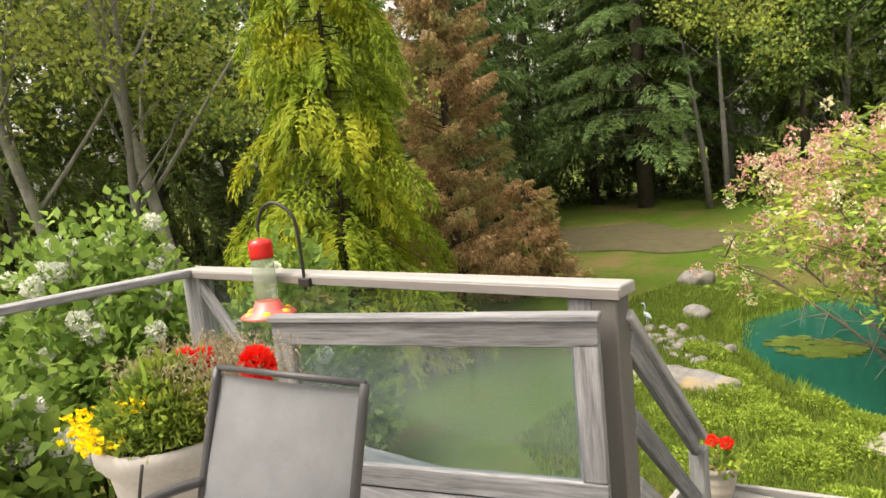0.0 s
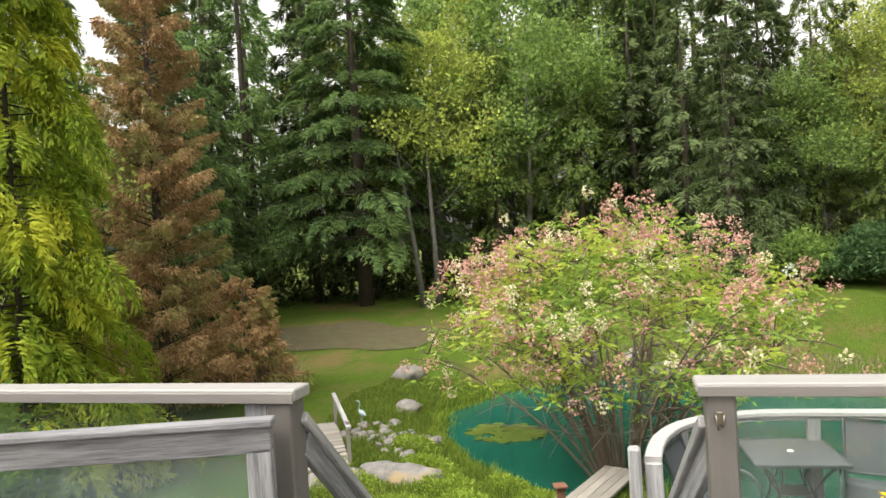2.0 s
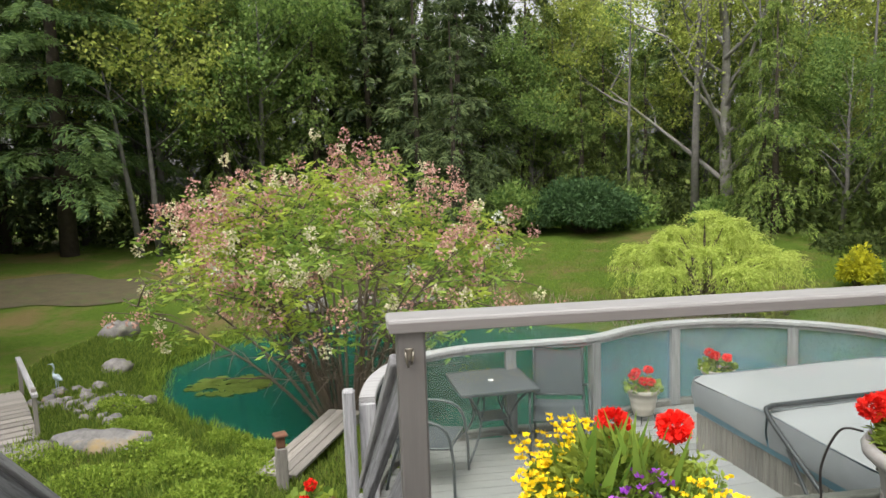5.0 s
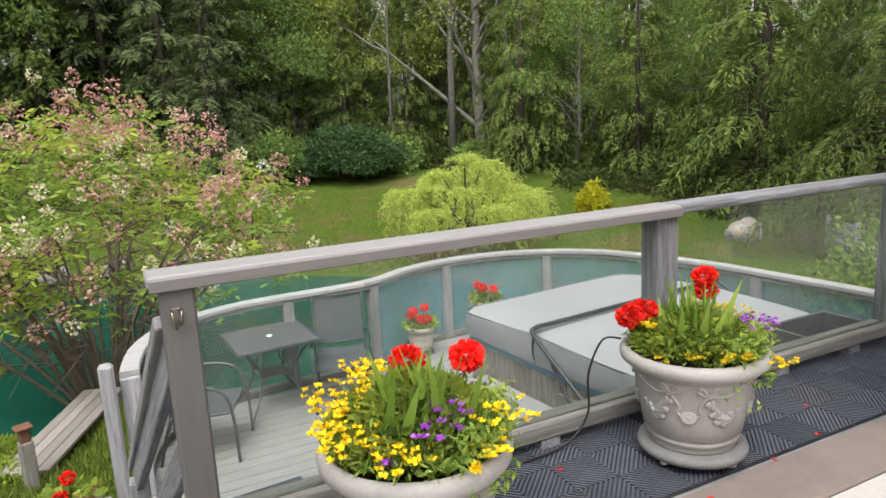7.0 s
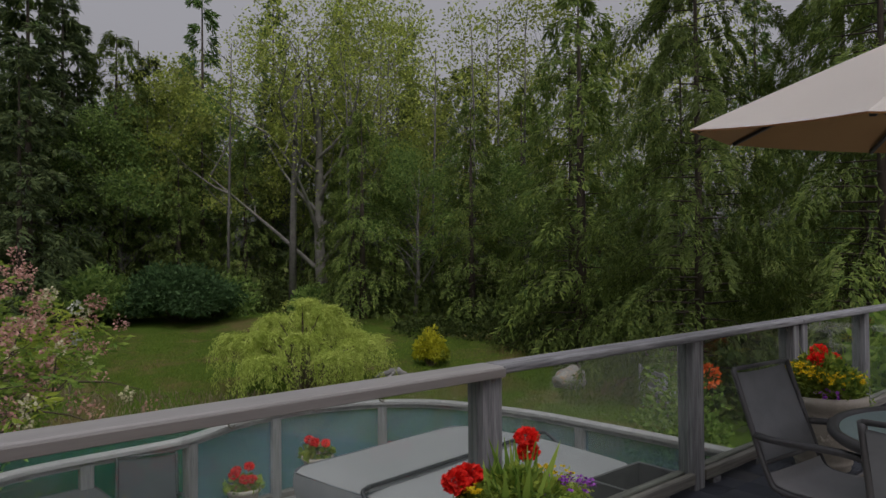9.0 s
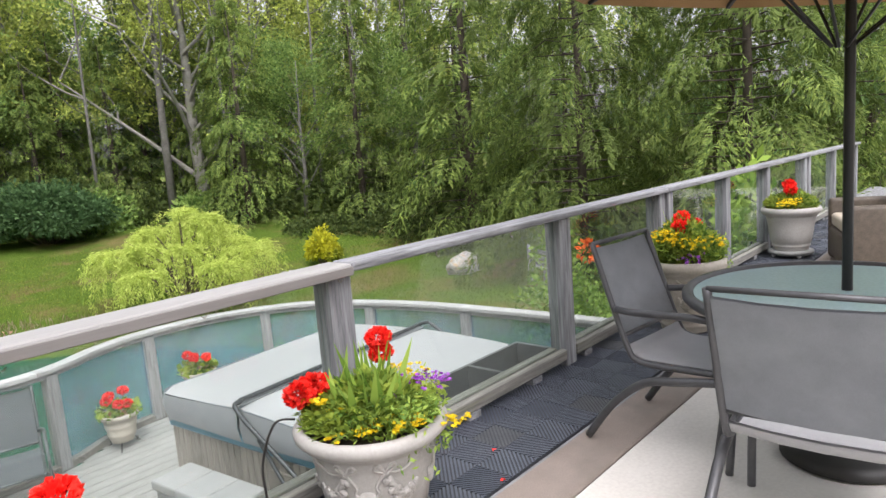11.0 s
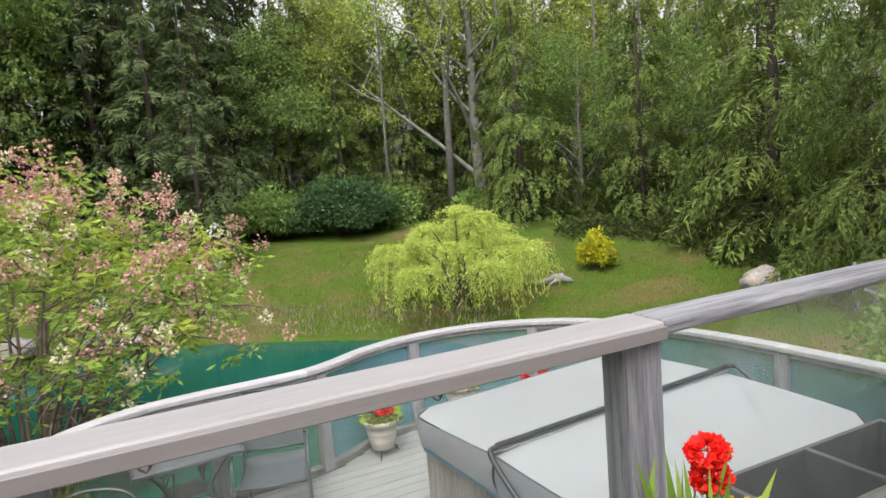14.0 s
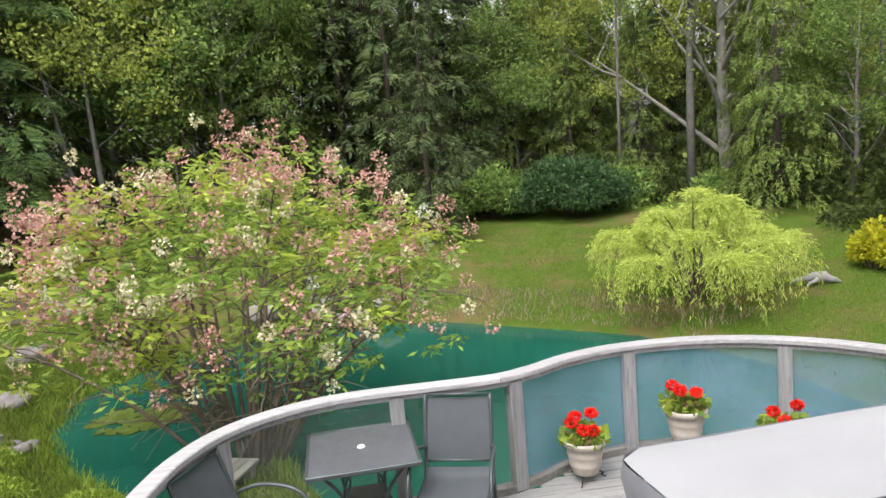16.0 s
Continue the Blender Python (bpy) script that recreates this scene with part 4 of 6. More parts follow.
tube_into(bm, [(0.60 * math.cos(a * math.pi / 32), 0.60 * math.sin(a * math.pi / 32), 0.71) for a in range(65)], 0.024, 8, False)
part("rim", bm, "bronze_frame", dining, "pale edged metal rim", None, True)
for a in range(4):
    c, s = math.cos(a * math.pi / 2 + 0.6), math.sin(a * math.pi / 2 + 0.6)
    tube("leg", smooth_path([(c * 0.52, s * 0.52, 0.69), (c * 0.46, s * 0.46, 0.4), (c * 0.5, s * 0.5, 0.0)], 4), 0.02, "bronze_frame", dining)


def umbrella(m, turn, edge, R, label, group, lean=(0, 0)):
    root = thing("patio_umbrella", m, label, "umbrella", group)
    head = pose(0, 0, edge) @ pose(0, 0, 0, lean[0], lean[1], 0) @ pose(0, 0, -edge)
    apex = edge + R * 0.48
    v = [(R * math.cos(math.radians(turn + 45 * k)), R * math.sin(math.radians(turn + 45 * k))) for k in range(8)]
    for k in range(8):
        (x0, y0), (x1, y1) = v[k], v[(k + 1) % 8]
        bm = bmesh.new()
        rows = []
        for i in range(7):
            f = i / 6
            row = []
            for j in range(5):
                g = j / 4
                x, y = f * (x0 + (x1 - x0) * g), f * (y0 + (y1 - y0) * g)
                sag = 0.05 * f * 4 * g * (1 - g)
                row.append(bm.verts.new((x * (1 - sag * 0.5), y * (1 - sag * 0.5), apex - (apex - edge) * f ** 1.06 - sag * 0.5 * (1 if f < 1 else 0.3))))
            rows.append(row)
        for a, b in zip(rows, rows[1:]):
            for q in range(4):
                bm.faces.new((a[q], b[q], b[q + 1], a[q + 1]))
        bmesh.ops.remove_doubles(bm, verts=bm.verts, dist=0.0005)
        # added copy of the panel: its colour gives the underside's transmitted light
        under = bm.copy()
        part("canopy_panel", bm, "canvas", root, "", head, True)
        part("canopy_lining", under, "canvas_backlit", root, "added under-layer coloured like light coming through the canvas", head @ pose(0, 0, -0.006), True)
        rib = part("rib", box_bm(math.hypot(R * 0.97, apex - edge) * 0.97, 0.022, 0.018, 0.003), "black_rod", root, "",
                   head @ aim((x0 * 0.03, y0 * 0.03, apex - 0.045), (x0 * 0.965, y0 * 0.965, edge - 0.002))[0])
        tube("strut", [(x0 * 0.03, y0 * 0.03, edge - 0.25), (x0 * 0.5, y0 * 0.5, edge + (apex - edge) * 0.48)], 0.007, "black_rod", root, n=5).matrix_basis = head
    tube("pole", [(0, 0, 0.05), (0, 0, edge - 0.05), tuple(head @ Vector((0, 0, apex + 0.03)))], 0.02, "black_rod", root)
    part("finial", lathe_bm([(0, 0.10), (0.02, 0.07), (0.03, 0.03), (0.02, 0)], 12), "black_rod", root, "", head @ pose(0, 0, apex), True)
    part("base", lathe_bm([(0, 0.09), (0.05, 0.08), (0.22, 0.05), (0.25, 0.02), (0.25, 0)], 32), "black_rod", root, "black cast base", None, True)
    return root


umbrella(pose(3.46, -1.66, 0), 85, 1.935, 1.21, "tan canvas patio umbrella with black ribs above the glass table", "umbrellas", (7.0, -2.3))
umbrella(pose(-1.38, -3.0, 0), 73, 2.015, 1.31, "tan canvas patio umbrella with black ribs over the terrace", "umbrellas")


# ---- pots and flowers ----
def big_pot(name, m, material, label, dolly=False, relief=True, group="large pots on the terrace", size=(1.0, 1.0)):
    root = thing(name, m @ Matrix.Diagonal((size[0], size[0], size[1], 1)), label, "planter", group)
    z0 = 0.075 if dolly else 0.0
    prof = [(0.0, 0.0), (0.165, 0.0), (0.172, 0.012), (0.168, 0.03), (0.182, 0.04), (0.184, 0.055), (0.176, 0.065), (0.192, 0.08), (0.205, 0.16), (0.22, 0.26), (0.236, 0.345), (0.245, 0.365), (0.262, 0.375), (0.285, 0.40),
            (0.288, 0.425), (0.278, 0.445), (0.262, 0.45), (0.248, 0.44), (0.24, 0.36), (0.235, 0.33)]
    part("bowl", lathe_bm(prof, 56), material, root, "", pose(0, 0, z0), True)
    part("soil", lathe_bm([(0, 0.41), (0.1, 0.408), (0.2, 0.40), (0.243, 0.385)], 24), "soil", root, "dark potting soil", pose(0, 0, z0), True)
    if relief:
        wall = lambda ang, zz, off=0.002: Vector(((0.179 + 0.166 * zz + off) * math.cos(ang), (0.179 + 0.166 * zz + off) * math.sin(ang), zz))
        for a in range(3):
            mid = a * 2 * math.pi / 3 - 2.1
            for sgn in (-1, 1):
                bm = bmesh.new()
                c = mid + sgn * 0.3
                for pts in (((0, 0.315), (0.25, 0.30), (0.5, 0.325), (0.62, 0.345)), ((0, 0.31), (0.10, 0.345), (0.16, 0.33), (0, 0.305)), ((0, 0.31), (-0.10, 0.345), (-0.16, 0.325), (0, 0.305)), ((0, 0.31), (-0.14, 0.25), (-0.10, 0.22), (-0.17, 0.20))):
                    q = smooth_path([tuple(wall(c + sgn * u, zz, 0.001)) for u, zz in pts], 4)
                    tube_into(bm, q, [0.0065] * len(q), 6)
                for k in range(34):
                    u = (k % 17) / 16
                    ang = c + sgn * (0.02 + 0.5 * u + 0.05 * math.cos(k * 2.3))
                    zz = 0.29 - 0.11 * math.sin(u * 2.4) + (0.016 if k > 16 else -0.012) * math.sin(k * 1.9 + 1)
                    rr = 0.012 + 0.008 * math.sin(u * math.pi)
                    bmesh.ops.create_icosphere(bm, subdivisions=1, radius=rr, matrix=Matrix.Translation(wall(ang, zz)) @ Matrix.Rotation(ang, 4, "Z") @ Matrix.Diagonal((0.55, 1, 1.1, 1)))
                part("garland", bm, material, root, "moulded ribbon and fruit garland relief", pose(0, 0, z0), True)
            p = wall(mid, 0.2)
            part("medallion", lathe_bm([(0, 0.007), (0.008, 0.007), (0.011, 0.003), (0.016, 0.007), (0.021, 0.003), (0.027, 0.006), (0.031, 0)], 20), material, root, "moulded round medallion", Matrix.Translation((p.x, p.y, z0 + p.z)) @ Matrix.Rotation(mid, 4, "Z") @ Matrix.Rotation(math.radians(82), 4, "Y"), True)
    if dolly:
        part("dolly", lathe_bm([(0, 0.03), (0.19, 0.03), (0.212, 0.036), (0.218, 0.055), (0.212, 0.07), (0.2, 0.0745), (0, 0.0745)], 36), "dolly_grey", root, "grey plant dolly", None, True)
        for k in range(4):
            c, s = math.cos(k * 1.57 + 0.5) * 0.18, math.sin(k * 1.57 + 0.5) * 0.18
            part("caster", lathe_bm([(0, -0.012), (0.018, -0.012), (0.022, 0), (0.018, 0.012), (0, 0.012)], 12), "white_tag", root, "", pose(c, s, 0.023, 90, 0, k * 40))
    return root, z0 + 0.425


def leaf_part(name, root, base, way, ln, w, material, label="", fold=0.2, flat=None):
    ob = part(name, leaves(name, base, way, ln, w, material, flat, fold), None, root, label)
    if name != "flower_head":
        ob["kind"] = "stuff"
    return ob


def geranium_head(root, p, r, n=260):
    b, w = ball_points(n, r * 0.9, p, 0.5)
    b[:, 2] = p[2] + (b[:, 2] - p[2]) * 0.8
    w[:, 2] += 0.2
    leaf_part("flower_head", root, b, w + rng.normal(size=w.shape) * 0.5, r * 0.55, r * 0.5, "fl_red", "red geranium flower head")


def planting(root, z, R, heads, yellow, purple, blades_n, leaves_n, trail=0.0, seed=1, lush=1.0):
    """Leaves, blades and flowers that grow from one pot."""
    leaves_n = int(leaves_n * 1.9)
    g = np.random.default_rng(seed)
    R = R * 0.86
    a, q = g.random(leaves_n) * 6.28, np.sqrt(g.random(leaves_n))
    b = np.stack([np.cos(a) * q * R, np.sin(a) * q * R, z + (0.02 + 0.17 * lush * g.random(leaves_n)) * (1.15 - q * 0.7)], 1)
    w = np.stack([np.cos(a) * q, np.sin(a) * q, 0.5 + 0 * a], 1) + g.normal(size=(leaves_n, 3)) * 0.5
    leaf_part("foliage", root, b, w, 0.026 + 0.035 * g.random(leaves_n), 0.02, "lf_pot", "green bedding foliage")
    k = leaves_n // 2
    a, q = g.random(k) * 6.28, 0.55 + 0.6 * g.random(k)
    b = np.stack([np.cos(a) * q * R, np.sin(a) * q * R, z + 0.03 + 0.13 * lush * g.random(k) * (1.4 - q)], 1)
    leaf_part("fine_foliage", root, b, g.normal(size=(k, 3)) + np.array([0, 0, 0.6]), 0.022 + 0.02 * g.random(k), 0.008, "lf_elder", "fine yellow-green sprays")
    if blades_n:
        a = g.random(blades_n) * 6.28
        c = np.clip(g.normal(size=(blades_n, 2)), -1.6, 1.6) * R * 0.33
        b = np.stack([c[:, 0], c[:, 1], np.full(blades_n, z)], 1)
        w = np.stack([np.cos(a) * 0.35, np.sin(a) * 0.35, np.ones(blades_n)], 1)
        leaf_part("sword_foliage", root, b, w, 0.18 + 0.18 * g.random(blades_n), 0.03, "lf_blade", "upright sword-shaped leaves", 0.15)
    for x, y, h, r in heads:
        tube("stem", [(x * 0.6, y * 0.6, z), (x, y, z + h - r * 0.5)], 0.004, "lf_pot", root, n=4)
        geranium_head(root, (x, y, z + h), r)
    for nm, mat, groups, size in (("yellow_bloom", "fl_yellow", yellow, 0.016), ("purple_bloom", "fl_purple", purple, 0.016)):
        if groups:
            bs, ws = [], []
            for x, y, h, spread, n in groups:
                n = int(n * 1.15)
                c = np.array([x * 0.92, y * 0.92, z + h]) + np.clip(g.normal(size=(n, 3)), -1.5, 1.5) * np.array([spread, spread, spread * 0.3])
                for k in range(5):
                    t = 6.28 * k / 5
                    bs.append(c)
                    ws.append(np.stack([np.cos(t) + 0 * c[:, 0], np.sin(t) + 0 * c[:, 0], 0.35 + 0.3 * g.random(n)], 1) + g.normal(size=(n, 3)) * 0.25)
            part(nm, leaves(nm, np.concatenate(bs), np.concatenate(ws), size, size * 0.85, mat, None, 0.1), None, root, nm.replace("_", " ") + " in bloom")["kind"] = "stuff"
    if trail:
        n = int(700 * trail)
        a = g.random(n) * 1.9 - 1.6
        q = R * (0.95 + 0.35 * g.random(n))
        b = np.stack([np.cos(a) * q, np.sin(a) * q, z + 0.07 - 0.20 * g.random(n) ** 2 * (q / R) + 0.08 * g.random(n)], 1)
        leaf_part("trailing_sprays", root, b, g.normal(size=(n, 3)) + np.array([0, 0, 0.3]), 0.03, 0.012, "lf_elder", "fine trailing sprays")


p, z = big_pot("flower_pot", pose(0.66, -0.53, 0, 0, 0, 0), "pot_white", "large cream garland pot with yellow flowers and red geraniums", size=(1.02, 1.06))
planting(p, z, 0.27, [(0.04, 0.12, 0.20, 0.045), (0.20, 0.03, 0.21, 0.045)], [(-0.18, 0.12, 0.13, 0.07, 70), (-0.22, -0.05, 0.10, 0.06, 60), (-0.13, -0.2, 0.08, 0.05, 40), (0.1, -0.27, 0.06, 0.04, 30), (0.2, -0.2, 0.12, 0.05, 24), (-0.05, 0.24, 0.16, 0.05, 30)],
         [(-0.02, -0.2, 0.12, 0.04, 14), (-0.16, -0.2, 0.07, 0.03, 8), (0.06, -0.16, 0.15, 0.03, 10)], 34, 2600, 0.9, 3)
p, z = big_pot("flower_pot", pose(1.95, -0.39, 0, 0, 0, -20), "pot_white", "large cream garland pot on a wheeled dolly with red geraniums", True, True, "large pots on the terrace", (1.0, 0.88))
planting(p, z, 0.26, [(-0.24, 0.06, 0.16, 0.05), (-0.17, 0.10, 0.17, 0.05), (0.13, 0.17, 0.29, 0.045), (0.13, 0.16, 0.22, 0.042)], [(-0.1, -0.2, 0.06, 0.03, 22), (0.05, -0.23, 0.06, 0.04, 40), (0.2, 0.1, 0.14, 0.05, 24), (-0.22, 0.0, 0.14, 0.025, 14), (-0.17, -0.05, 0.1, 0.03, 8), (0.27, -0.2, 0.0, 0.04, 14), (-0.2, -0.16, 0.04, 0.02, 5)],
         [(0.24, -0.06, 0.13, 0.05, 30), (0.05, -0.05, 0.12, 0.03, 8)], 56, 1300, 0.9, 5)
p, z = big_pot("flower_pot", pose(5.0, -0.38, 0, 0, 0, 0), "pot_stone", "large stone-coloured garland pot with red and yellow flowers", size=(1.0, 1.15))
planting(p, z, 0.27, [(-0.08, 0.0, 0.22, 0.045), (0.02, 0.02, 0.26, 0.048), (0.14, -0.03, 0.21, 0.04)], [(0.22, -0.1, 0.08, 0.06, 60), (0.0, -0.2, 0.13, 0.06, 50), (-0.17, -0.12, 0.14, 0.06, 50), (-0.22, 0.05, 0.18, 0.06, 40), (0.15, 0.1, 0.2, 0.06, 30)], [(-0.2, -0.12, 0.05, 0.05, 20)], 14, 2600, 0.7, 7, 1.4)
p, z = big_pot("flower_pot", pose(8.0, -0.33, 0, 0, 0, 10), "pot_white", "large pale pot on a dolly with yellow foliage and red geraniums", True, False)
planting(p, z, 0.27, [(-0.05, 0.0, 0.2, 0.055), (0.05, 0.02, 0.25, 0.055)], [(-0.2, 0, 0.09, 0.07, 90), (0.2, 0, 0.09, 0.07, 90)], [], 0, 1200, 0, 9)
p, z = big_pot("flower_pot", pose(-3.02, -1.36, 0, 0, 0, 10), "pot_white", "large cream pot with red geraniums and yellow-leaved plants", False, False, "large pots on the terrace", (1.0, 1.27))
planting(p, z, 0.28, [(-0.06, 0.16, 0.20, 0.045), (0.04, 0.18, 0.21, 0.04), (0.36, 0.16, 0.21, 0.06), (-0.06, -0.08, 0.11, 0.03)], [(-0.22, -0.1, 0.06, 0.10, 260), (-0.05, -0.22, 0.06, 0.07, 140), (0.02, -0.12, 0.14, 0.05, 60)], [], 10, 2400, 0, 11, 1.3)
n = 5000
b = np.stack([np.clip(rng.normal(size=n), -1.5, 1.5) * 0.2 + 0.05, np.clip(rng.normal(size=n), -1.5, 1.5) * 0.16 + 0.18, z + 0.05 + 0.2 * rng.random(n)], 1)
leaf_part("dry_heather", p, b, rng.normal(size=(n, 3)) + np.array([0, 0, 0.8]), 0.024, 0.008, "lf_dry", "spent straw-coloured heather sprays")
tube("drip_line", smooth_path([(0.17, -0.26, 0.44), (0.19, -0.32, 0.3), (0.16, -0.31, 0.1), (0.18, -0.34, 0.0)], 5), 0.006, "black_rod", p, "black watering tube", 6)


def small_pot(m, label, stand=0.0, seed=1, heads=3):
    root = thing("geranium_pot", m, label, "flower pot", "small geranium pots")
    g = np.random.default_rng(seed)
    prof = [(0, 0), (0.10, 0), (0.105, 0.015), (0.125, 0.06), (0.13, 0.075), (0.125, 0.085), (0.14, 0.13), (0.146, 0.145), (0.14, 0.155), (0.155, 0.20), (0.172, 0.205), (0.176, 0.235), (0.165, 0.245), (0.15, 0.235), (0.145, 0.20)]
    part("bowl", lathe_bm(prof, 36), "pot_clay", root, "", pose(0, 0, stand) @ Matrix.Diagonal((1.05, 1.05, 1.22, 1)), True)
    part("soil", lathe_bm([(0, 0.22), (0.1, 0.218), (0.15, 0.21)], 20), "soil", root, "dark potting soil", pose(0, 0, stand + 0.045), True)
    if stand:
        for k in range(3):
            c, s = math.cos(k * 2.09), math.sin(k * 2.09)
            tube("stand_leg", smooth_path([(c * 0.1, s * 0.1, stand), (c * 0.15, s * 0.15, stand * 0.6), (c * 0.13, s * 0.13, 0.03), (c * 0.17, s * 0.17, 0.006)], 4), 0.006, "black_rod", root, n=5)
    n = 120
    a, q = g.random(n) * 6.28, np.sqrt(g.random(n)) * 0.17
    z = stand + 0.262
    b = np.stack([np.cos(a) * q, np.sin(a) * q, z + 0.13 * g.random(n) * (1.2 - q * 3)], 1)
    part("foliage", leaves("foliage", b, np.stack([np.cos(a), np.sin(a), 0.4 + 0 * a], 1) + g.normal(size=(n, 3)) * 0.5, 0.075, 0.07, "lf_pot", None, 0.1), None, root)
    n = 45
    a, q = g.random(n) * 6.28, np.sqrt(g.random(n)) * 0.15
    b = np.stack([np.cos(a) * q, np.sin(a) * q, z + 0.05 * g.random(n)], 1)
    part("dry_foliage", leaves("dry_foliage", b, np.stack([np.cos(a), np.sin(a), 0.2 + 0 * a], 1) + g.normal(size=(n, 3)) * 0.4, 0.06, 0.05, "lf_brown", None, 0.1), None, root, "browned lower leaves")["kind"] = "stuff"
    for k in range(heads):
        x, y, h = math.cos(k * 2.4 + seed) * 0.1, math.sin(k * 2.4 + seed) * 0.1, 0.11 + 0.13 * ((k * 0.618 + seed * 0.3) % 1)
        tube("stem", [(x * 0.5, y * 0.5, z), (x, y, z + h - 0.02)], 0.004, "lf_pot", root, n=4)
        geranium_head(root, (x, y, z + h), 0.045, 170)
    return root


small_pot(pose(2.92, 4.55, LOW), "ribbed clay pot of red geraniums on a wire stand", 0.07, 2, 5)
small_pot(pose(3.82, 4.58, LOW), "ribbed clay pot of red geraniums on a wire stand", 0.22, 3, 4)
small_pot(pose(4.55, 4.30, LOW), "ribbed clay pot of red geraniums behind the hot tub", 0.05, 4, 3)
small_pot(pose(-2.11, 2.50, LOW), "ribbed clay pot of geraniums beside the stair newel", 0.0, 6, 2)
small_pot(pose(-0.57, 2.58, LOW), "ribbed clay pot of geraniums at the edge of the lower deck", 0.0, 8, 2)

# watering tubes and fallen petals
for k, pts in enumerate(([(0.38, -0.70, 0.44), (0.33, -0.72, 0.3), (0.30, -0.5, 0.02), (0.24, -0.1, 0.02)], [(1.77, -0.17, 0.46), (1.71, -0.12, 0.45), (1.66, -0.09, 0.30), (1.645, -0.10, 0.12), (1.52, -0.10, 0.012), (1.3, -0.12, 0.008)])):
    bm = bmesh.new()
    tube_into(bm, smooth_path(pts, 8), 0.005, 6)
    tagged(part("drip_line", bm, "black_rod", None, "", None, True), "thin black watering tube hanging from a pot", "tube", "watering tubes")
for k in range(9):
    x, y = 1.35 + rng.random() * 1.5, -0.2 - rng.random() * 0.5
    me = leaves("petal", np.array([[0, 0, 0.0]] * 3), np.array([[1, 0, 0.1], [-0.5, 0.8, 0.1], [-0.5, -0.8, 0.1]]), 0.016, 0.014, "fl_red")
    tagged(part("petal", me, None, None, "", pose(x, y, 0.004, 0, 0, k * 40)), "fallen red geranium petal on the rubber tiles", "petal", "fallen petals")

# ---- hummingbird feeder on a bent hook ----
hook = thing("feeder_hook", pose(-3.66, -0.08, 0.90), "black bent metal hook clamped to the railing", "hook")
tube("rod", smooth_path([(0, 0, -0.05), (0, -0.01, 0.3), (-0.02, -0.03, 0.42), (-0.12, -0.06, 0.49), (-0.22, -0.08, 0.46), (-0.27, -0.09, 0.36), (-0.27, -0.09, 0.32)], 6), 0.010, "black_rod", hook)
part("clamp", box_bm(0.10, 0.06, 0.05, 0.005), "black_rod", hook, "", pose(0.02, 0.0, 0.0))
feeder = thing("hummingbird_feeder", pose(-3.93, -0.17, 0.675) @ Matrix.Diagonal((0.95, 0.95, 0.88, 1)), "hummingbird feeder with a glass bottle and red plastic base", "bird feeder")
part("base", lathe_bm([(0, 0.0), (0.06, 0.0), (0.17, 0.02), (0.185, 0.03), (0.17, 0.045), (0.10, 0.075), (0.08, 0.13), (0, 0.135)], 36), "pink_plastic", feeder, "faded red saucer base", None, True)
part("bottle", lathe_bm([(0, 0.13), (0.07, 0.13), (0.075, 0.2), (0.072, 0.42), (0.068, 0.44), (0, 0.44)], 28), "bottle_glass", feeder, "clear glass bottle", None, True)
part("cap", lathe_bm([(0, 0.435), (0.074, 0.435), (0.076, 0.455), (0.076, 0.53), (0.07, 0.56), (0.03, 0.568), (0.02, 0.575), (0, 0.58)], 28), "red_plastic", feeder, "bright red cap", None, True)
tube("hanger", [(0, 0, 0.57), (0, 0, 0.63)], 0.005, "black_rod", feeder)
for k in range(6):
    a = k * 1.047 + 0.3
    part("flower_port", lathe_bm([(0, 0.02), (0.012, 0.02), (0.028, 0.008), (0.02, 0)], 10), "yellow_plastic", feeder, "", pose(0.135 * math.cos(a), 0.135 * math.sin(a), 0.052, 0, 20, math.degrees(a)))

# ---- far end of the terrace ----
rug = thing("outdoor_rug", pose(6.9, -1.75, -0.008), "pale outdoor rug with a grey border line", "rug")
part("mat", box_bm(2.9, 1.9, 0.010, 0.004), "concrete", rug, "", pose(0, 0, 0.006))
for dx, dy, sx, sy in ((0, 0.78, 2.6, 0.05), (0, -0.78, 2.6, 0.05), (1.28, 0, 0.05, 1.5), (-1.28, 0, 0.05, 1.5)):
    part("border", box_bm(sx, sy, 0.004, 0.001), "rubber_pale", rug, "", pose(dx, dy, 0.014))
sofa = thing("wicker_armchair", pose(7.75, -1.15, 0, 0, 0, 200), "dark brown wicker armchair with tan cushions", "armchair")
for nm, sx, sy, sz, x, y, z, mt in (("seat_base", 0.72, 0.72, 0.30, 0, 0, 0.19, "wicker"), ("backrest", 0.72, 0.13, 0.60, 0, 0.36, 0.55, "wicker"), ("arm", 0.12, 0.72, 0.60, -0.38, 0, 0.31, "wicker"), ("arm", 0.12, 0.72, 0.60, 0.38, 0, 0.31, "wicker"),
                                  ("seat_cushion", 0.62, 0.62, 0.13, 0, -0.04, 0.41, "cushion"), ("back_cushion", 0.60, 0.14, 0.46, 0, 0.24, 0.66, "cushion")):
    part(nm, box_bm(sx, sy, sz, 0.035, 3), mt, sofa, "", pose(x, y, z), True)


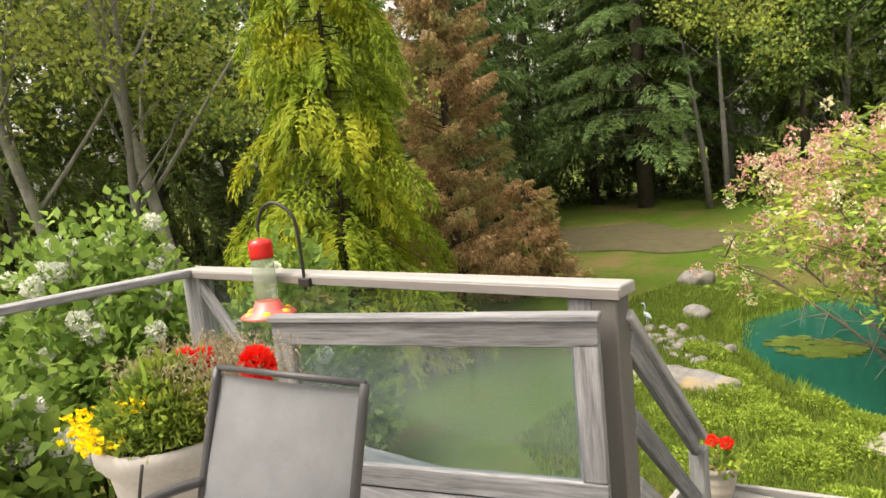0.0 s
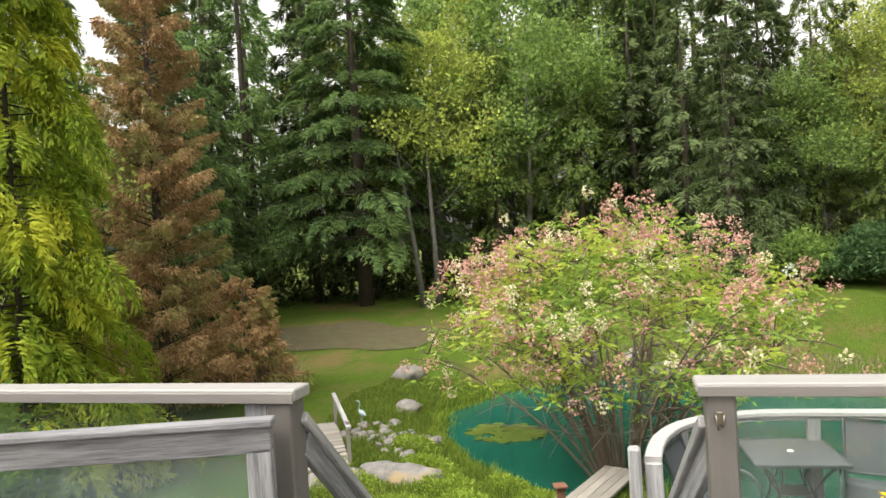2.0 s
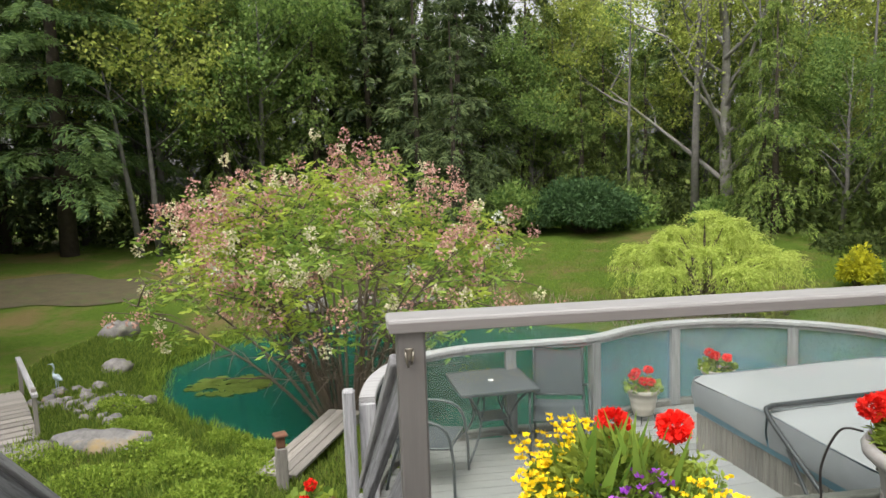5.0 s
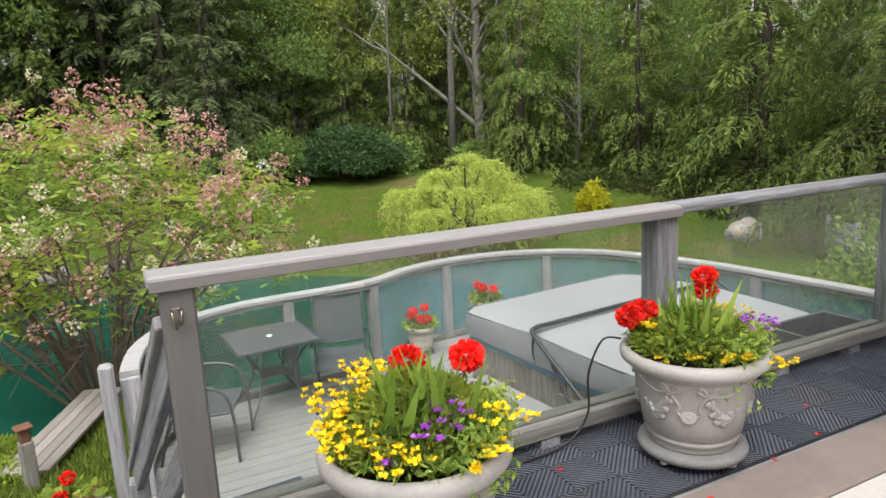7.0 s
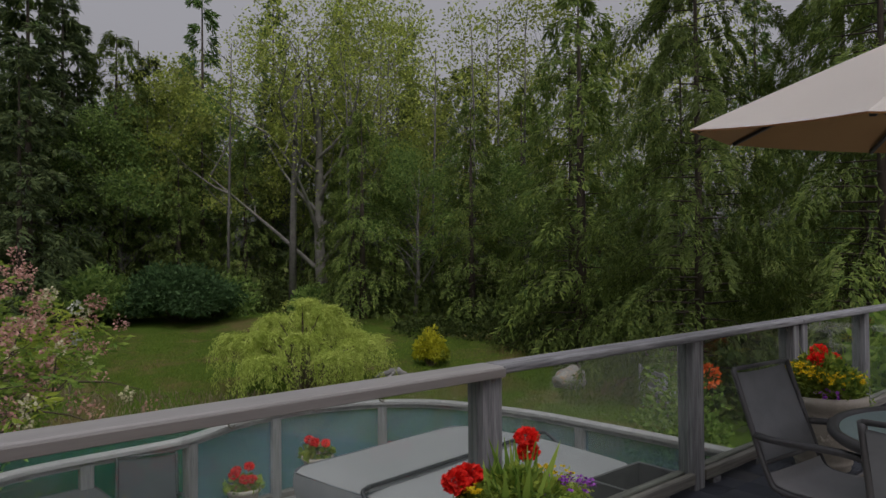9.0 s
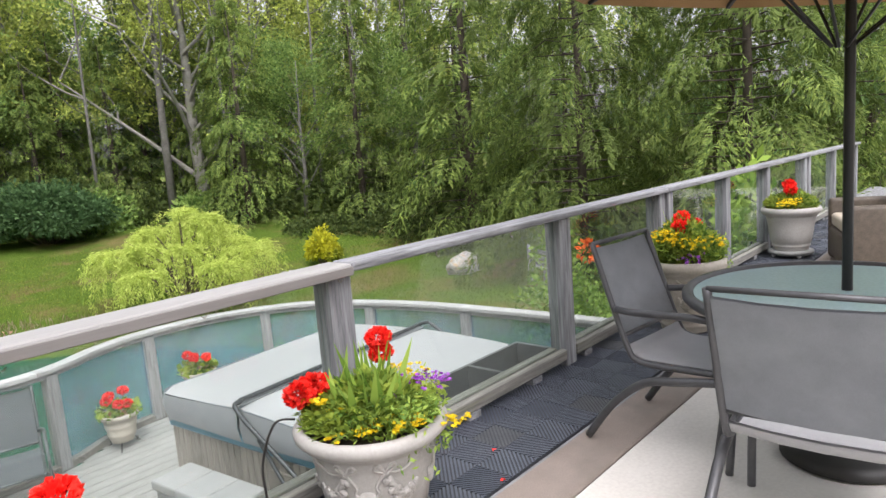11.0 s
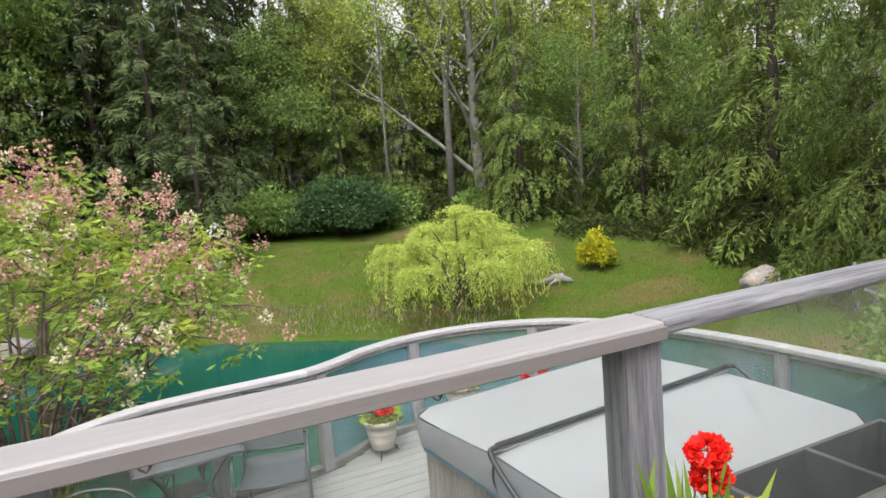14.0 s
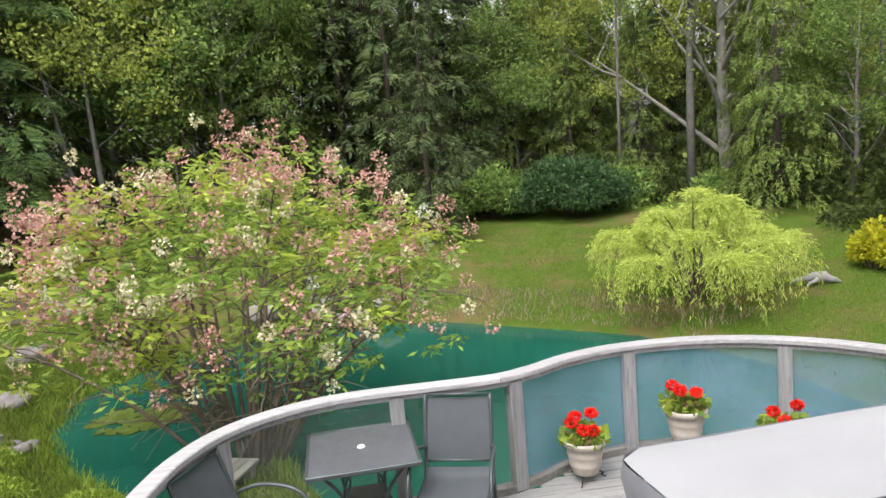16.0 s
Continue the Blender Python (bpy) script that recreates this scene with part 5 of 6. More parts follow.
# ---- the water's edge ----
def rock(name, m, size, material, label, group="", seed=1, flat=0.6, cat="rock"):
    bm = bmesh.new()
    bmesh.ops.create_icosphere(bm, subdivisions=3, radius=1)
    off = Vector((seed * 3.1, seed * 1.7, seed * 0.9))
    for v in bm.verts:
        v.co *= 1 + 0.36 * noise.noise(v.co * 1.0 + off) + 0.22 * noise.noise(v.co * 2.6 + off) + 0.15 * noise.noise(v.co * 5 + off)
        v.co.x, v.co.y, v.co.z = v.co.x * size[0], v.co.y * size[1], max(v.co.z, -0.5) * size[2]
    return tagged(part(name, bm, material, None, "", m, True), label, cat, group)


def on_ground(x, y, dz=0.0, turn=0.0):
    return pose(x, y, float(ground_z(np.array([x]), np.array([y]))[0]) + dz, 0, 0, turn)


rock("boulder", on_ground(-3.65, 6.5, 0.04, -10), (0.58, 0.3, 0.2), "rock_grey", "flat lichen-stained boulder on the bank", "", 2)
rock("boulder", on_ground(-5.8, 13.4, 0.1, 10), (0.38, 0.3, 0.28), "rock_pale", "pale grey boulder in the grass", "", 3)
rock("boulder", on_ground(13.2, 8.6, 0.12, 20), (0.5, 0.40, 0.36), "rock_lichen", "large orange-lichened boulder on the lawn", "", 9)
rock("boulder", on_ground(-5.0, 10.9, 0.02, 50), (0.3, 0.25, 0.2), "rock_pale", "pale rock at the waterline", "", 7)
for k, (x, y) in enumerate(((0.6, 15.4), (1.4, 15.7), (-0.2, 16.0), (-1.6, 15.9))):
    rock("boulder", on_ground(x, y, 0.1, k * 50), (0.42, 0.35, 0.28), "rock_pale", "grey boulder on the far shore", "far shore boulders", 11 + k)
for k in range(70):
    x, y = -4.6 + rng.normal() * 0.5, 8.6 + rng.normal() * 0.5
    if pond_distance(np.array([x]), np.array([y]))[0] < 0.1:
        continue
    s = 0.05 + 0.065 * rng.random()
    rock("cobble", on_ground(x, y, s * 0.35, rng.random() * 360), (s * 1.3, s, s * 0.8), "rock_pale" if k % 3 else "rock_grey", "loose pale cobblestone in a pile on the bank", "cobble pile", 20 + k, cat="stone")
slab = rock("stone_slab", on_ground(-4.65, 6.1, 0.02, 30), (0.5, 0.36, 0.07), "rock_pale", "flat pale stone slab at the foot of the bridge", "", 80)
bm = bmesh.new()
tube_into(bm, smooth_path([(-0.8, 0, 0.1), (-0.3, 0.1, 0.22), (0.15, 0, 0.30), (0.5, 0.1, 0.16), (0.8, 0.2, 0.02)], 4), [0.04, 0.06, 0.08, 0.1, 0.12, 0.13, 0.14, 0.15, 0.16, 0.15, 0.13, 0.12, 0.1, 0.08, 0.07, 0.06, 0.03], 9)
tube_into(bm, smooth_path([(0.1, 0, 0.25), (-0.1, -0.2, 0.2), (-0.4, -0.35, 0.02)], 4), [0.09, 0.08, 0.07, 0.07, 0.06, 0.05, 0.04, 0.03, 0.02], 7)
for v in bm.verts:
    v.co += v.co.normalized() * 0.07 * noise.noise(v.co * 6.0) + Vector((0, 0, 0.06 * noise.noise(v.co * 3.1)))
tagged(part("driftwood", bm, "drift", None, "", on_ground(10.4, 12.3, 0.0, -20) @ Matrix.Scale(0.62, 4), True), "silvered driftwood log lying on the bank", "log")

bridge = thing("footbridge", on_ground(-5.5, 7.6, 0.02, 30) @ Matrix.Diagonal((0.62, 1, 1, 1)), "small weathered wooden footbridge with low rails", "bridge")
for k in range(15):
    part("plank", box_bm(0.165, 1.3, 0.04, 0.006), "dock_wood", bridge, "", pose(0, -1.25 + 0.178 * k, 0.12 * math.cos((k - 7) / 7 * 1.2)) @ Matrix.Diagonal((7.9, 0.127, 1, 1)))
for s in (-1, 1):
    for y, h in ((-1.2, 0.62), (1.15, 0.55)):
        part("post", box_bm(h + 0.25, 0.09, 0.09, 0.008), "dock_wood", bridge, "", pose(s * 0.66, y, h / 2 - 0.05, 0, 90, 0))
    mm, ln = aim((s * 0.66, -1.35, 0.62), (s * 0.66, 1.3, 0.60))
    part("rail", box_bm(ln, 0.12, 0.05, 0.008), "silver_wood", bridge, "", mm)
    mm, ln = aim((s * 0.6, -1.3, 0.0), (s * 0.6, 1.3, 0.0))
    part("beam", box_bm(ln, 0.08, 0.14, 0.008), "dock_wood", bridge, "", mm)

heron = bmesh.new()
tube_into(heron, smooth_path([(-0.22, 0, 0.36), (-0.05, 0, 0.42), (0.08, 0, 0.46), (0.12, 0, 0.56), (0.07, 0, 0.66), (0.11, 0, 0.76), (0.16, 0, 0.78), (0.32, 0, 0.76)], 3),
          [0.01, 0.04, 0.06, 0.08, 0.085, 0.08, 0.06, 0.04, 0.03, 0.024, 0.02, 0.02, 0.02, 0.02, 0.022, 0.026, 0.028, 0.03, 0.024, 0.016, 0.01, 0.004], 8)
for y in (-0.03, 0.03):
    tube_into(heron, [(0.0, y, 0.4), (0.01, y, -0.02)], 0.012, 5)
tagged(part("heron_statue", heron, "heron_blue", None, "", on_ground(-5.4, 9.3, 0.0, 150) @ Matrix.Scale(0.62, 4), True), "pale blue heron garden statue beside the rocks", "statue")

dock = thing("boardwalk", pose(-0.86, 6.15, -1.86, 0, 0, 70) @ Matrix.Diagonal((0.86, 0.74, 1, 1)), "weathered plank boardwalk leading to the water", "boardwalk")
for k in range(4):
    part("plank", box_bm(2.5, 0.165, 0.04, 0.006), "dock_wood", dock, "", pose(0, -0.26 + 0.175 * k, 0))
for x in (-1.1, 1.1):
    part("bearer", box_bm(0.1, 0.66, 0.3, 0.01), "dock_wood", dock, "", pose(x, 0, -0.18))
    for y in (-0.28, 0.28):
        part("leg", box_bm(0.9, 0.09, 0.09, 0.01), "dock_wood", dock, "", pose(x * 0.98, y, -0.47, 0, 90, 0))
bollard = thing("bollard_light", on_ground(-1.12, 4.9, 0.0, 20), "weathered wooden bollard with a rusty lantern cap", "garden light")
part("post", box_bm(0.56, 0.12, 0.12, 0.012), "dock_wood", bollard, "", pose(0, 0, 0.22, 0, 90, 0))
part("lantern", box_bm(0.09, 0.09, 0.13, 0.01), "rust", bollard, "", pose(0, 0, 0.565))
part("cap", box_bm(0.15, 0.15, 0.03, 0.008), "rust", bollard, "", pose(0, 0, 0.645))

lily = []
for k in range(95):
    a, q = rng.random() * 6.28, math.sqrt(rng.random())
    x, y = -2.8 + math.cos(a) * q * 0.75, 10.3 + math.sin(a) * q * 0.6
    bm = bmesh.new()
    r = 0.08 + 0.07 * rng.random()
    vs = [bm.verts.new((r * math.cos(t), r * math.sin(t), 0.004 * math.sin(3 * t))) for t in [0.25 + 5.8 * j / 11 for j in range(12)]]
    c = bm.verts.new((0, 0, 0))
    for j in range(11):
        bm.faces.new((c, vs[j], vs[j + 1]))
    lily.append((bm, pose(x, y, WATER + 0.006 + 0.0012 * k * 0.1, rng.normal() * 4, rng.normal() * 4, rng.random() * 360)))
pads = thing("water_lily", None, "patch of green and yellow water lily pads on the pond", "water lily")
for bm, m in lily:
    part("pad", bm, "lf_lily", pads, "", m)
marker = thing("bird_post", on_ground(-12.3, 17.4), "dark wooden post with a rusty red top under the trees", "post")
part("post", box_bm(1.1, 0.12, 0.12, 0.01), "black_rod", marker, "", pose(0, 0, 0.5, 0, 90, 0))
part("top", lathe_bm([(0, 0.35), (0.1, 0.3), (0.2, 0.12), (0.16, 0.0), (0, 0)], 10), "rust", marker, "rusty red top", pose(0, 0, 1.05), True)
bench = thing("garden_bench", on_ground(12.6, 5.6, 0.0, 60), "small faded green wooden garden bench on the grass", "bench")
for k in range(3):
    part("slat", box_bm(1.2, 0.11, 0.035, 0.005), "silver_wood", bench, "", pose(0, -0.13 + 0.13 * k, 0.42))
    part("back_slat", box_bm(1.2, 0.03, 0.09, 0.005), "silver_wood", bench, "", pose(0, 0.22, 0.55 + 0.13 * k))
for x in (-0.52, 0.52):
    for y in (-0.13, 0.2):
        part("leg", box_bm(0.42, 0.06, 0.06, 0.005), "silver_wood", bench, "", pose(x, y, 0.21, 0, 90, 0))
    part("back_post", box_bm(0.6, 0.06, 0.05, 0.005), "silver_wood", bench, "", pose(x, 0.25, 0.62, 0, 90, 0))


# ---- trees and shrubs ----
def gz(x, y):
    return float(ground_z(np.array([x]), np.array([y]))[0])


def plant(name, trunk_bm, crown, bark, label, category, group, m, extra=()):
    root = thing(name, m, label, category, group)
    part("trunk", trunk_bm[0], bark, root, "", None, True)
    part("branchwork", trunk_bm[1], bark, root, "", None, True)["kind"] = "stuff"
    part("crown", crown, None, root)
    for nm, me in extra:
        part(nm, me, None, root)
    return root


def conifer(h, r, count, per, leaf, material, start=0.06, droop=0.35, rise=0.1, hang=0.5, power=0.9, lump=0.25, r_trunk=0.16, ragged=0.3, sweep=0.0):
    """Trunk and crown of a conifer: arching boughs hung with sprays."""
    bm, tw = bmesh.new(), bmesh.new()
    tube_into(bm, [(0, 0, -0.2), (0.03, 0, h * 0.4), (0, 0.02, h * 0.97)], [r_trunk, r_trunk * 0.65, 0.015], 8)
    f = (np.arange(count) + rng.random(count)) / count
    z0 = h * (start + (0.985 - start) * f ** 1.05)
    az = rng.random(count) * 2 * np.pi
    rel = np.clip((z0 / h - start) / (1 - start), 0, 1)
    length = r * (1 - rel) ** power * (1 - ragged * rng.random(count)) * (1 + lump * np.sin(az * 2 + z0 * 2.1)) + 0.12
    for i in range(0, count, 3):
        if length[i] > 0.5:
            c, s, L = math.cos(az[i]), math.sin(az[i]), length[i] * 0.8
            tube_into(tw, [(0, 0, z0[i]), (c * L * 0.5, s * L * 0.5, z0[i] + L * (rise * 0.5 - droop * 0.25)), (c * L, s * L, z0[i] + L * (rise - droop))],
                      [0.012 + L * 0.008, 0.01, 0.004], 4, False)
    k = np.maximum((per * (0.25 + length / r)).astype(int), 6)
    b = np.repeat(np.arange(count), k)
    n = len(b)
    s = 0.15 + 0.85 * np.sqrt(rng.random(n))
    L, c, sn = length[b], np.cos(az[b]), np.sin(az[b])
    lat = (rng.random(n) * 2 - 1) * L * 0.26 * (1.15 - s) ** 0.6
    rad = s * L
    fall = rng.random(n) ** 1.6 * hang * (0.35 + 0.65 * L / r)
    z = z0[b] + L * (rise * s - droop * s * s) - fall - np.abs(lat) * 0.3
    base = np.stack([rad * c - lat * sn, rad * sn + lat * c, z], 1)
    out = np.stack([c, sn, np.zeros(n)], 1)
    side = np.stack([-sn, c, np.zeros(n)], 1) * np.sign(lat)[:, None]
    way = out * (0.55 + sweep) + side * 0.5 * rng.random((n, 1)) + np.array([0, 0, -1.0]) * (0.2 + 1.2 * fall / max(hang, 0.01))[:, None] + rng.normal(size=(n, 3)) * 0.22
    ln = leaf[0] * (0.6 + 0.8 * rng.random(n))
    return (bm, tw), leaves("crown", base, way, ln, leaf[1] * (0.7 + 0.6 * rng.random(n)), material, out + rng.normal(size=(n, 3)) * 0.5)


def frond_tree(h, r, boughs, side, per, leaf, material, start=0.05, droop=0.4, rise=0.2, hang=0.2, power=0.8, r_trunk=0.2, ragged=0.35, fan=0.42, tiers=0, curtain=0.6):
    """A conifer of separate boughs: each a drooping fan of side twigs set with small sprays."""
    bm, tw = bmesh.new(), bmesh.new()
    tube_into(bm, [(0, 0, -0.2), (0.03, 0, h * 0.4), (0, 0.02, h * 0.97)], [r_trunk, r_trunk * 0.65, 0.015], 8)
    f = (np.arange(boughs) + rng.random(boughs)) / boughs
    rel = f ** 1.1
    if tiers:
        rel = (np.floor(rel * tiers) + 0.22 * rng.random(boughs)) / tiers
    z0 = h * (start + (0.985 - start) * rel)
    az = np.arange(boughs) * 2.4 + rng.normal(size=boughs) * 0.35
    L = r * (1 - rel) ** power * (1 - ragged * rng.random(boughs)) + 0.18
    for i in range(boughs):
        if L[i] > 0.6:
            c, sn, q = math.cos(az[i]), math.sin(az[i]), L[i] * 0.85
            tube_into(tw, [(0, 0, z0[i]), (c * q * 0.5, sn * q * 0.5, z0[i] + q * (rise * 0.5 - droop * 0.25) - 0.02), (c * q, sn * q, z0[i] + q * (rise - droop) - 0.03)], [0.01 + q * 0.008, 0.009, 0.004], 4, False)
    b = np.repeat(np.arange(boughs), side)
    m = len(b)
    sj = 0.1 + 0.9 * np.sqrt((np.tile(np.arange(side), boughs) + rng.random(m)) / side)
    sign = np.where(np.arange(m) % 2, 1.0, -1.0)
    Lb = L[b]
    twig = (Lb * fan * (1.12 - sj) + 0.12) * (0.65 + 0.6 * rng.random(m))
    out = np.stack([np.cos(az[b]), np.sin(az[b]), np.zeros(m)], 1)
    lat = np.stack([-np.sin(az[b]), np.cos(az[b]), np.zeros(m)], 1) * sign[:, None]
    head = unit(out * 0.75 + lat * (0.45 + 0.5 * rng.random((m, 1))))
    axis = out * (sj * Lb)[:, None]
    axis[:, 2] = z0[b] + Lb * (rise * sj - droop * sj * sj)
    t = np.repeat(np.arange(m), per)
    u = np.sqrt(rng.random(len(t)))
    base = axis[t] + head[t] * (twig[t] * u)[:, None] + rng.normal(size=(len(t), 3)) * 0.018
    base[:, 2] -= hang * (0.4 + 0.6 * Lb[t] / r) * u ** 1.5 + 0.25 * twig[t] * u * u
    way = head[t] * (1.1 - curtain * u)[:, None] + np.array([0, 0, -1.0]) * (curtain * u)[:, None] + lat[t] * (rng.random((len(t), 1)) - 0.35) + rng.normal(size=(len(t), 3)) * 0.2
    n = len(t)
    return (bm, tw), leaves("crown", base, way, leaf[0] * (0.6 + 0.8 * rng.random(n)), leaf[1] * (0.7 + 0.6 * rng.random(n)), material, np.array([0, 0, 1.0]) + out[t] * curtain + rng.normal(size=(n, 3)) * 0.45)


def limbed(h, lean, forks, clumps, per, leaf, material, r_trunk=0.22, low=0.2, spread=0.75):
    """An old broadleaf tree with long curving limbs that fork twice, thinly leaved at the ends."""
    bm, tw, ends = bmesh.new(), bmesh.new(), []

    def limb(p, d, length, r, depth):
        pts, q, way = [p.copy()], p.copy(), Vector(d).normalized()
        bend = Vector((rng.normal() * 0.16, rng.normal() * 0.16, 0.10 + 0.1 * rng.random()))
        for k in range(5):
            way = (way + bend * (0.7 if k else 0.2) + Vector(rng.normal(size=3) * 0.07)).normalized()
            q = q + way * length / 5
            pts.append(q.copy())
        tube_into(tw, pts, [r * (1 - 0.15 * k) for k in range(6)], 7 if depth == 0 else 5, False)
        if depth > 0:
            ends.extend(np.array(v) for v in pts[2:])
        if depth < 3:
            for k in range(3 if depth else 4):
                at = pts[2 + (k + depth) % 4]
                a = rng.random() * 6.283
                side = Vector((math.cos(a), math.sin(a), 0.35))
                limb(at, way * 0.6 + side * 0.8, length * (0.5 + 0.2 * rng.random()), r * 0.42, depth + 1)

    tip = Vector((lean[0], lean[1], h))
    stem = [tip * f + Vector((0.1 * math.sin(f * 7), 0.08 * math.cos(f * 6) - 0.08, 0)) for f in (-0.02, 0.15, 0.3, 0.45, 0.6, 0.8, 1.0)]
    tube_into(bm, stem, [r_trunk * v for v in (1.15, 0.95, 0.85, 0.72, 0.55, 0.32, 0.06)], 9)
    ends.append(np.array(stem[-1]))
    for k in range(forks):
        f = low + (0.85 - low) * (k / forks) ** 1.1
        a = k * 2.4 + 0.5
        d = Vector((math.cos(a) * spread, math.sin(a) * spread, 0.75 + 0.3 * rng.random()))
        limb(tip * f, d, h * (0.5 - 0.3 * f) * (0.85 + 0.3 * rng.random()), r_trunk * (0.5 - 0.3 * f), 1)
    ends = np.array(ends)
    ends = ends[ends[:, 2] > h * 0.3]
    cen = ends[rng.integers(len(ends), size=clumps)] + rng.normal(size=(clumps, 3)) * 0.22
    b = np.repeat(np.arange(clumps), per)
    v = rng.normal(size=(len(b), 3)) * np.array([0.32, 0.32, 0.16])
    way = unit(v) + rng.normal(size=v.shape) * 0.5 + np.array([0, 0, -0.3])
    flat = np.array([0, 0, 1.0]) + rng.normal(size=v.shape) * 0.5
    return (bm, tw), leaves("crown", cen[b] + v, way, leaf[0] * (0.6 + 0.8 * rng.random(len(b))), leaf[1], material, np.cross(way, flat))


def broadleaf(h, spread, limbs, clumps, per, leaf, material, r_trunk=0.14, bare=0.3, lean=(0, 0), clump=0.55, upright=0.9, twig=True):
    """Trunk with forking limbs, and leaves in clumps about the twig ends."""
    bm, tw = bmesh.new(), bmesh.new()
    top = np.array([lean[0], lean[1], h * 0.9])
    tube_into(bm, [(0, 0, -0.2), tuple(top * 0.3 + rng.normal(size=3) * 0.1), tuple(top * 0.65 + rng.normal(size=3) * 0.12), tuple(top)], [r_trunk, r_trunk * 0.8, r_trunk * 0.45, 0.015], 8)
    ends = [top]
    for i in range(limbs):
        f = bare + (0.95 - bare) * (i + rng.random()) / limbs
        a = rng.random() * 2 * math.pi
        p = top * f
        L = spread * (1.15 - 0.75 * f) * (0.6 + 0.5 * rng.random())
        d = np.array([math.cos(a), math.sin(a), upright * (0.5 + rng.random())])
        mid, q = p + d * L * 0.5 + rng.normal(size=3) * 0.12, p + d * L + rng.normal(size=3) * 0.2
        rr = r_trunk * 0.4 * (1.1 - f)
        tube_into(tw, [tuple(p), tuple(mid), tuple(q)], [rr, rr * 0.6, 0.008], 5, False)
        ends += [q, (mid + q) / 2]
        for j in range(3):
            a2 = rng.random() * 2 * math.pi
            w = mid + (q - mid) * rng.random() + 0
            e = w + np.array([math.cos(a2), math.sin(a2), 0.35]) * L * 0.42 * (0.5 + rng.random())
            tube_into(tw, [tuple(w), tuple((w + e) / 2 + rng.normal(size=3) * 0.06), tuple(e)], [rr * 0.4, rr * 0.25, 0.004], 4, False)
            ends += [e, (w + e) / 2]
    ends = np.array(ends)
    cen = ends[rng.integers(len(ends), size=clumps)] + rng.normal(size=(clumps, 3)) * clump * 0.7
    b = np.repeat(np.arange(clumps), per)
    v = rng.normal(size=(len(b), 3)) * np.array([1, 1, 0.55]) * clump * 0.5
    base = cen[b] + v
    way = unit(v) + rng.normal(size=v.shape) * 0.6 + np.array([0, 0, -0.25])
    ln = leaf[0] * (0.6 + 0.8 * rng.random(len(b)))
    flat = np.array([0, 0, 1.0]) + rng.normal(size=v.shape) * 0.5
    return (bm, tw), leaves("crown", base, way, ln, leaf[1] * (0.7 + 0.6 * rng.random(len(b))), material, np.cross(way, flat))


def at_ground(x, y, turn=0.0, size=1.0, sink=0.05):
    return pose(x, y, gz(x, y) - sink, 0, 0, turn) @ Matrix.Scale(size, 4)


def put_copy(ob, x, y, turn, size):
    c = copy_thing(ob, Matrix.Identity(4))
    c.matrix_basis = at_ground(x, y, turn, size)
    return c


# golden weeping cedar
bm, cr = frond_tree(9.4, 2.2, 150, 44, 15, (0.115, 0.03), "lf_gold", 0.03, 0.75, 0.42, 0.55, 0.75, 0.06, 0.6, 0.5, 0, 0.9)
plant("weeping_cedar", bm, cr, "bark_dark", "golden yellow-green weeping cedar with drooping sprays", "tree", "", at_ground(-8.5, 4.7, 40))
# browned cedar
bm, cr = conifer(10.7, 1.65, 330, 300, (0.085, 0.034), "lf_brown", 0.02, 0.1, 0.45, 0.2, 0.42, 0.15, 0.14, 0.45)
plant("brown_cedar", bm, cr, "bark_dark", "tall narrow cedar with browned dying foliage", "tree", "", at_ground(-9.65, 9.1, 10))
bm, cr = conifer(3.4, 1.5, 90, 110, (0.18, 0.06), "lf_brown", 0.02, 0.2, 0.35, 0.2, 0.5, 0.2, 0.08, 0.4)
plant("brown_shrub", bm, cr, "bark_dark", "low browned conifer shrub beside the tall one", "shrub", "", at_ground(-9.2, 11.4, 10, 0.85))
# big drooping spruce on the lawn
bm, cr = frond_tree(18.5, 5.2, 150, 34, 16, (0.24, 0.055), "lf_spruce", 0.15, 0.38, 0.2, 0.3, 0.75, 0.34, 0.45, 0.40, 16, 0.55)
spruce = plant("spruce", bm, cr, "bark_dark", "large dark green spruce with sweeping boughs on the lawn", "tree", "", at_ground(-11.05, 23.6, 0))

# forest kinds
bm, cr = frond_tree(16, 3.2, 80, 14, 7, (0.36, 0.095), "lf_fir", 0.08, 0.34, 0.12, 0.35, 0.8, 0.2, 0.5, 0.40, 22, 0.6)
fir = plant("fir", bm, cr, "bark_dark", "tall dark fir at the forest edge", "tree", "forest conifers", at_ground(0.2, 29.5, 0, 1.0))
bm, cr = conifer(17.5, 2.5, 110, 88, (0.30, 0.085), "lf_spruce", 0.16, 0.34, 0.1, 0.5, 0.75, 0.25, 0.19, 0.55)
fir_thin = plant("fir", bm, cr, "bark_dark", "tall ragged fir with a bare lower trunk", "tree", "forest conifers", at_ground(-4.5, 37, 0, 1.1))
bm, cr = frond_tree(14, 3.7, 85, 17, 9, (0.27, 0.062), "lf_cedar", 0.04, 0.5, 0.28, 0.55, 0.55, 0.25, 0.4, 0.42, 0, 0.8)
cedar = plant("red_cedar", bm, cr, "bark_dark", "dense green cedar with hanging fronds", "tree", "forest conifers", at_ground(17.0, 11.2, 0, 0.85))
bm, cr = broadleaf(13, 4.4, 18, 420, 27, (0.17, 0.11), "lf_alder", 0.17, 0.25, (0.5, 0.3), 0.55)
alder = plant("alder", bm, cr, "bark_grey", "spring-green alder with a pale trunk", "tree", "forest broadleaf trees", at_ground(-8.3, 25.5, 0, 0.95))
bm, cr = broadleaf(11, 4.8, 18, 440, 28, (0.17, 0.11), "lf_maple", 0.16, 0.15, (0.4, -0.3), 0.6)
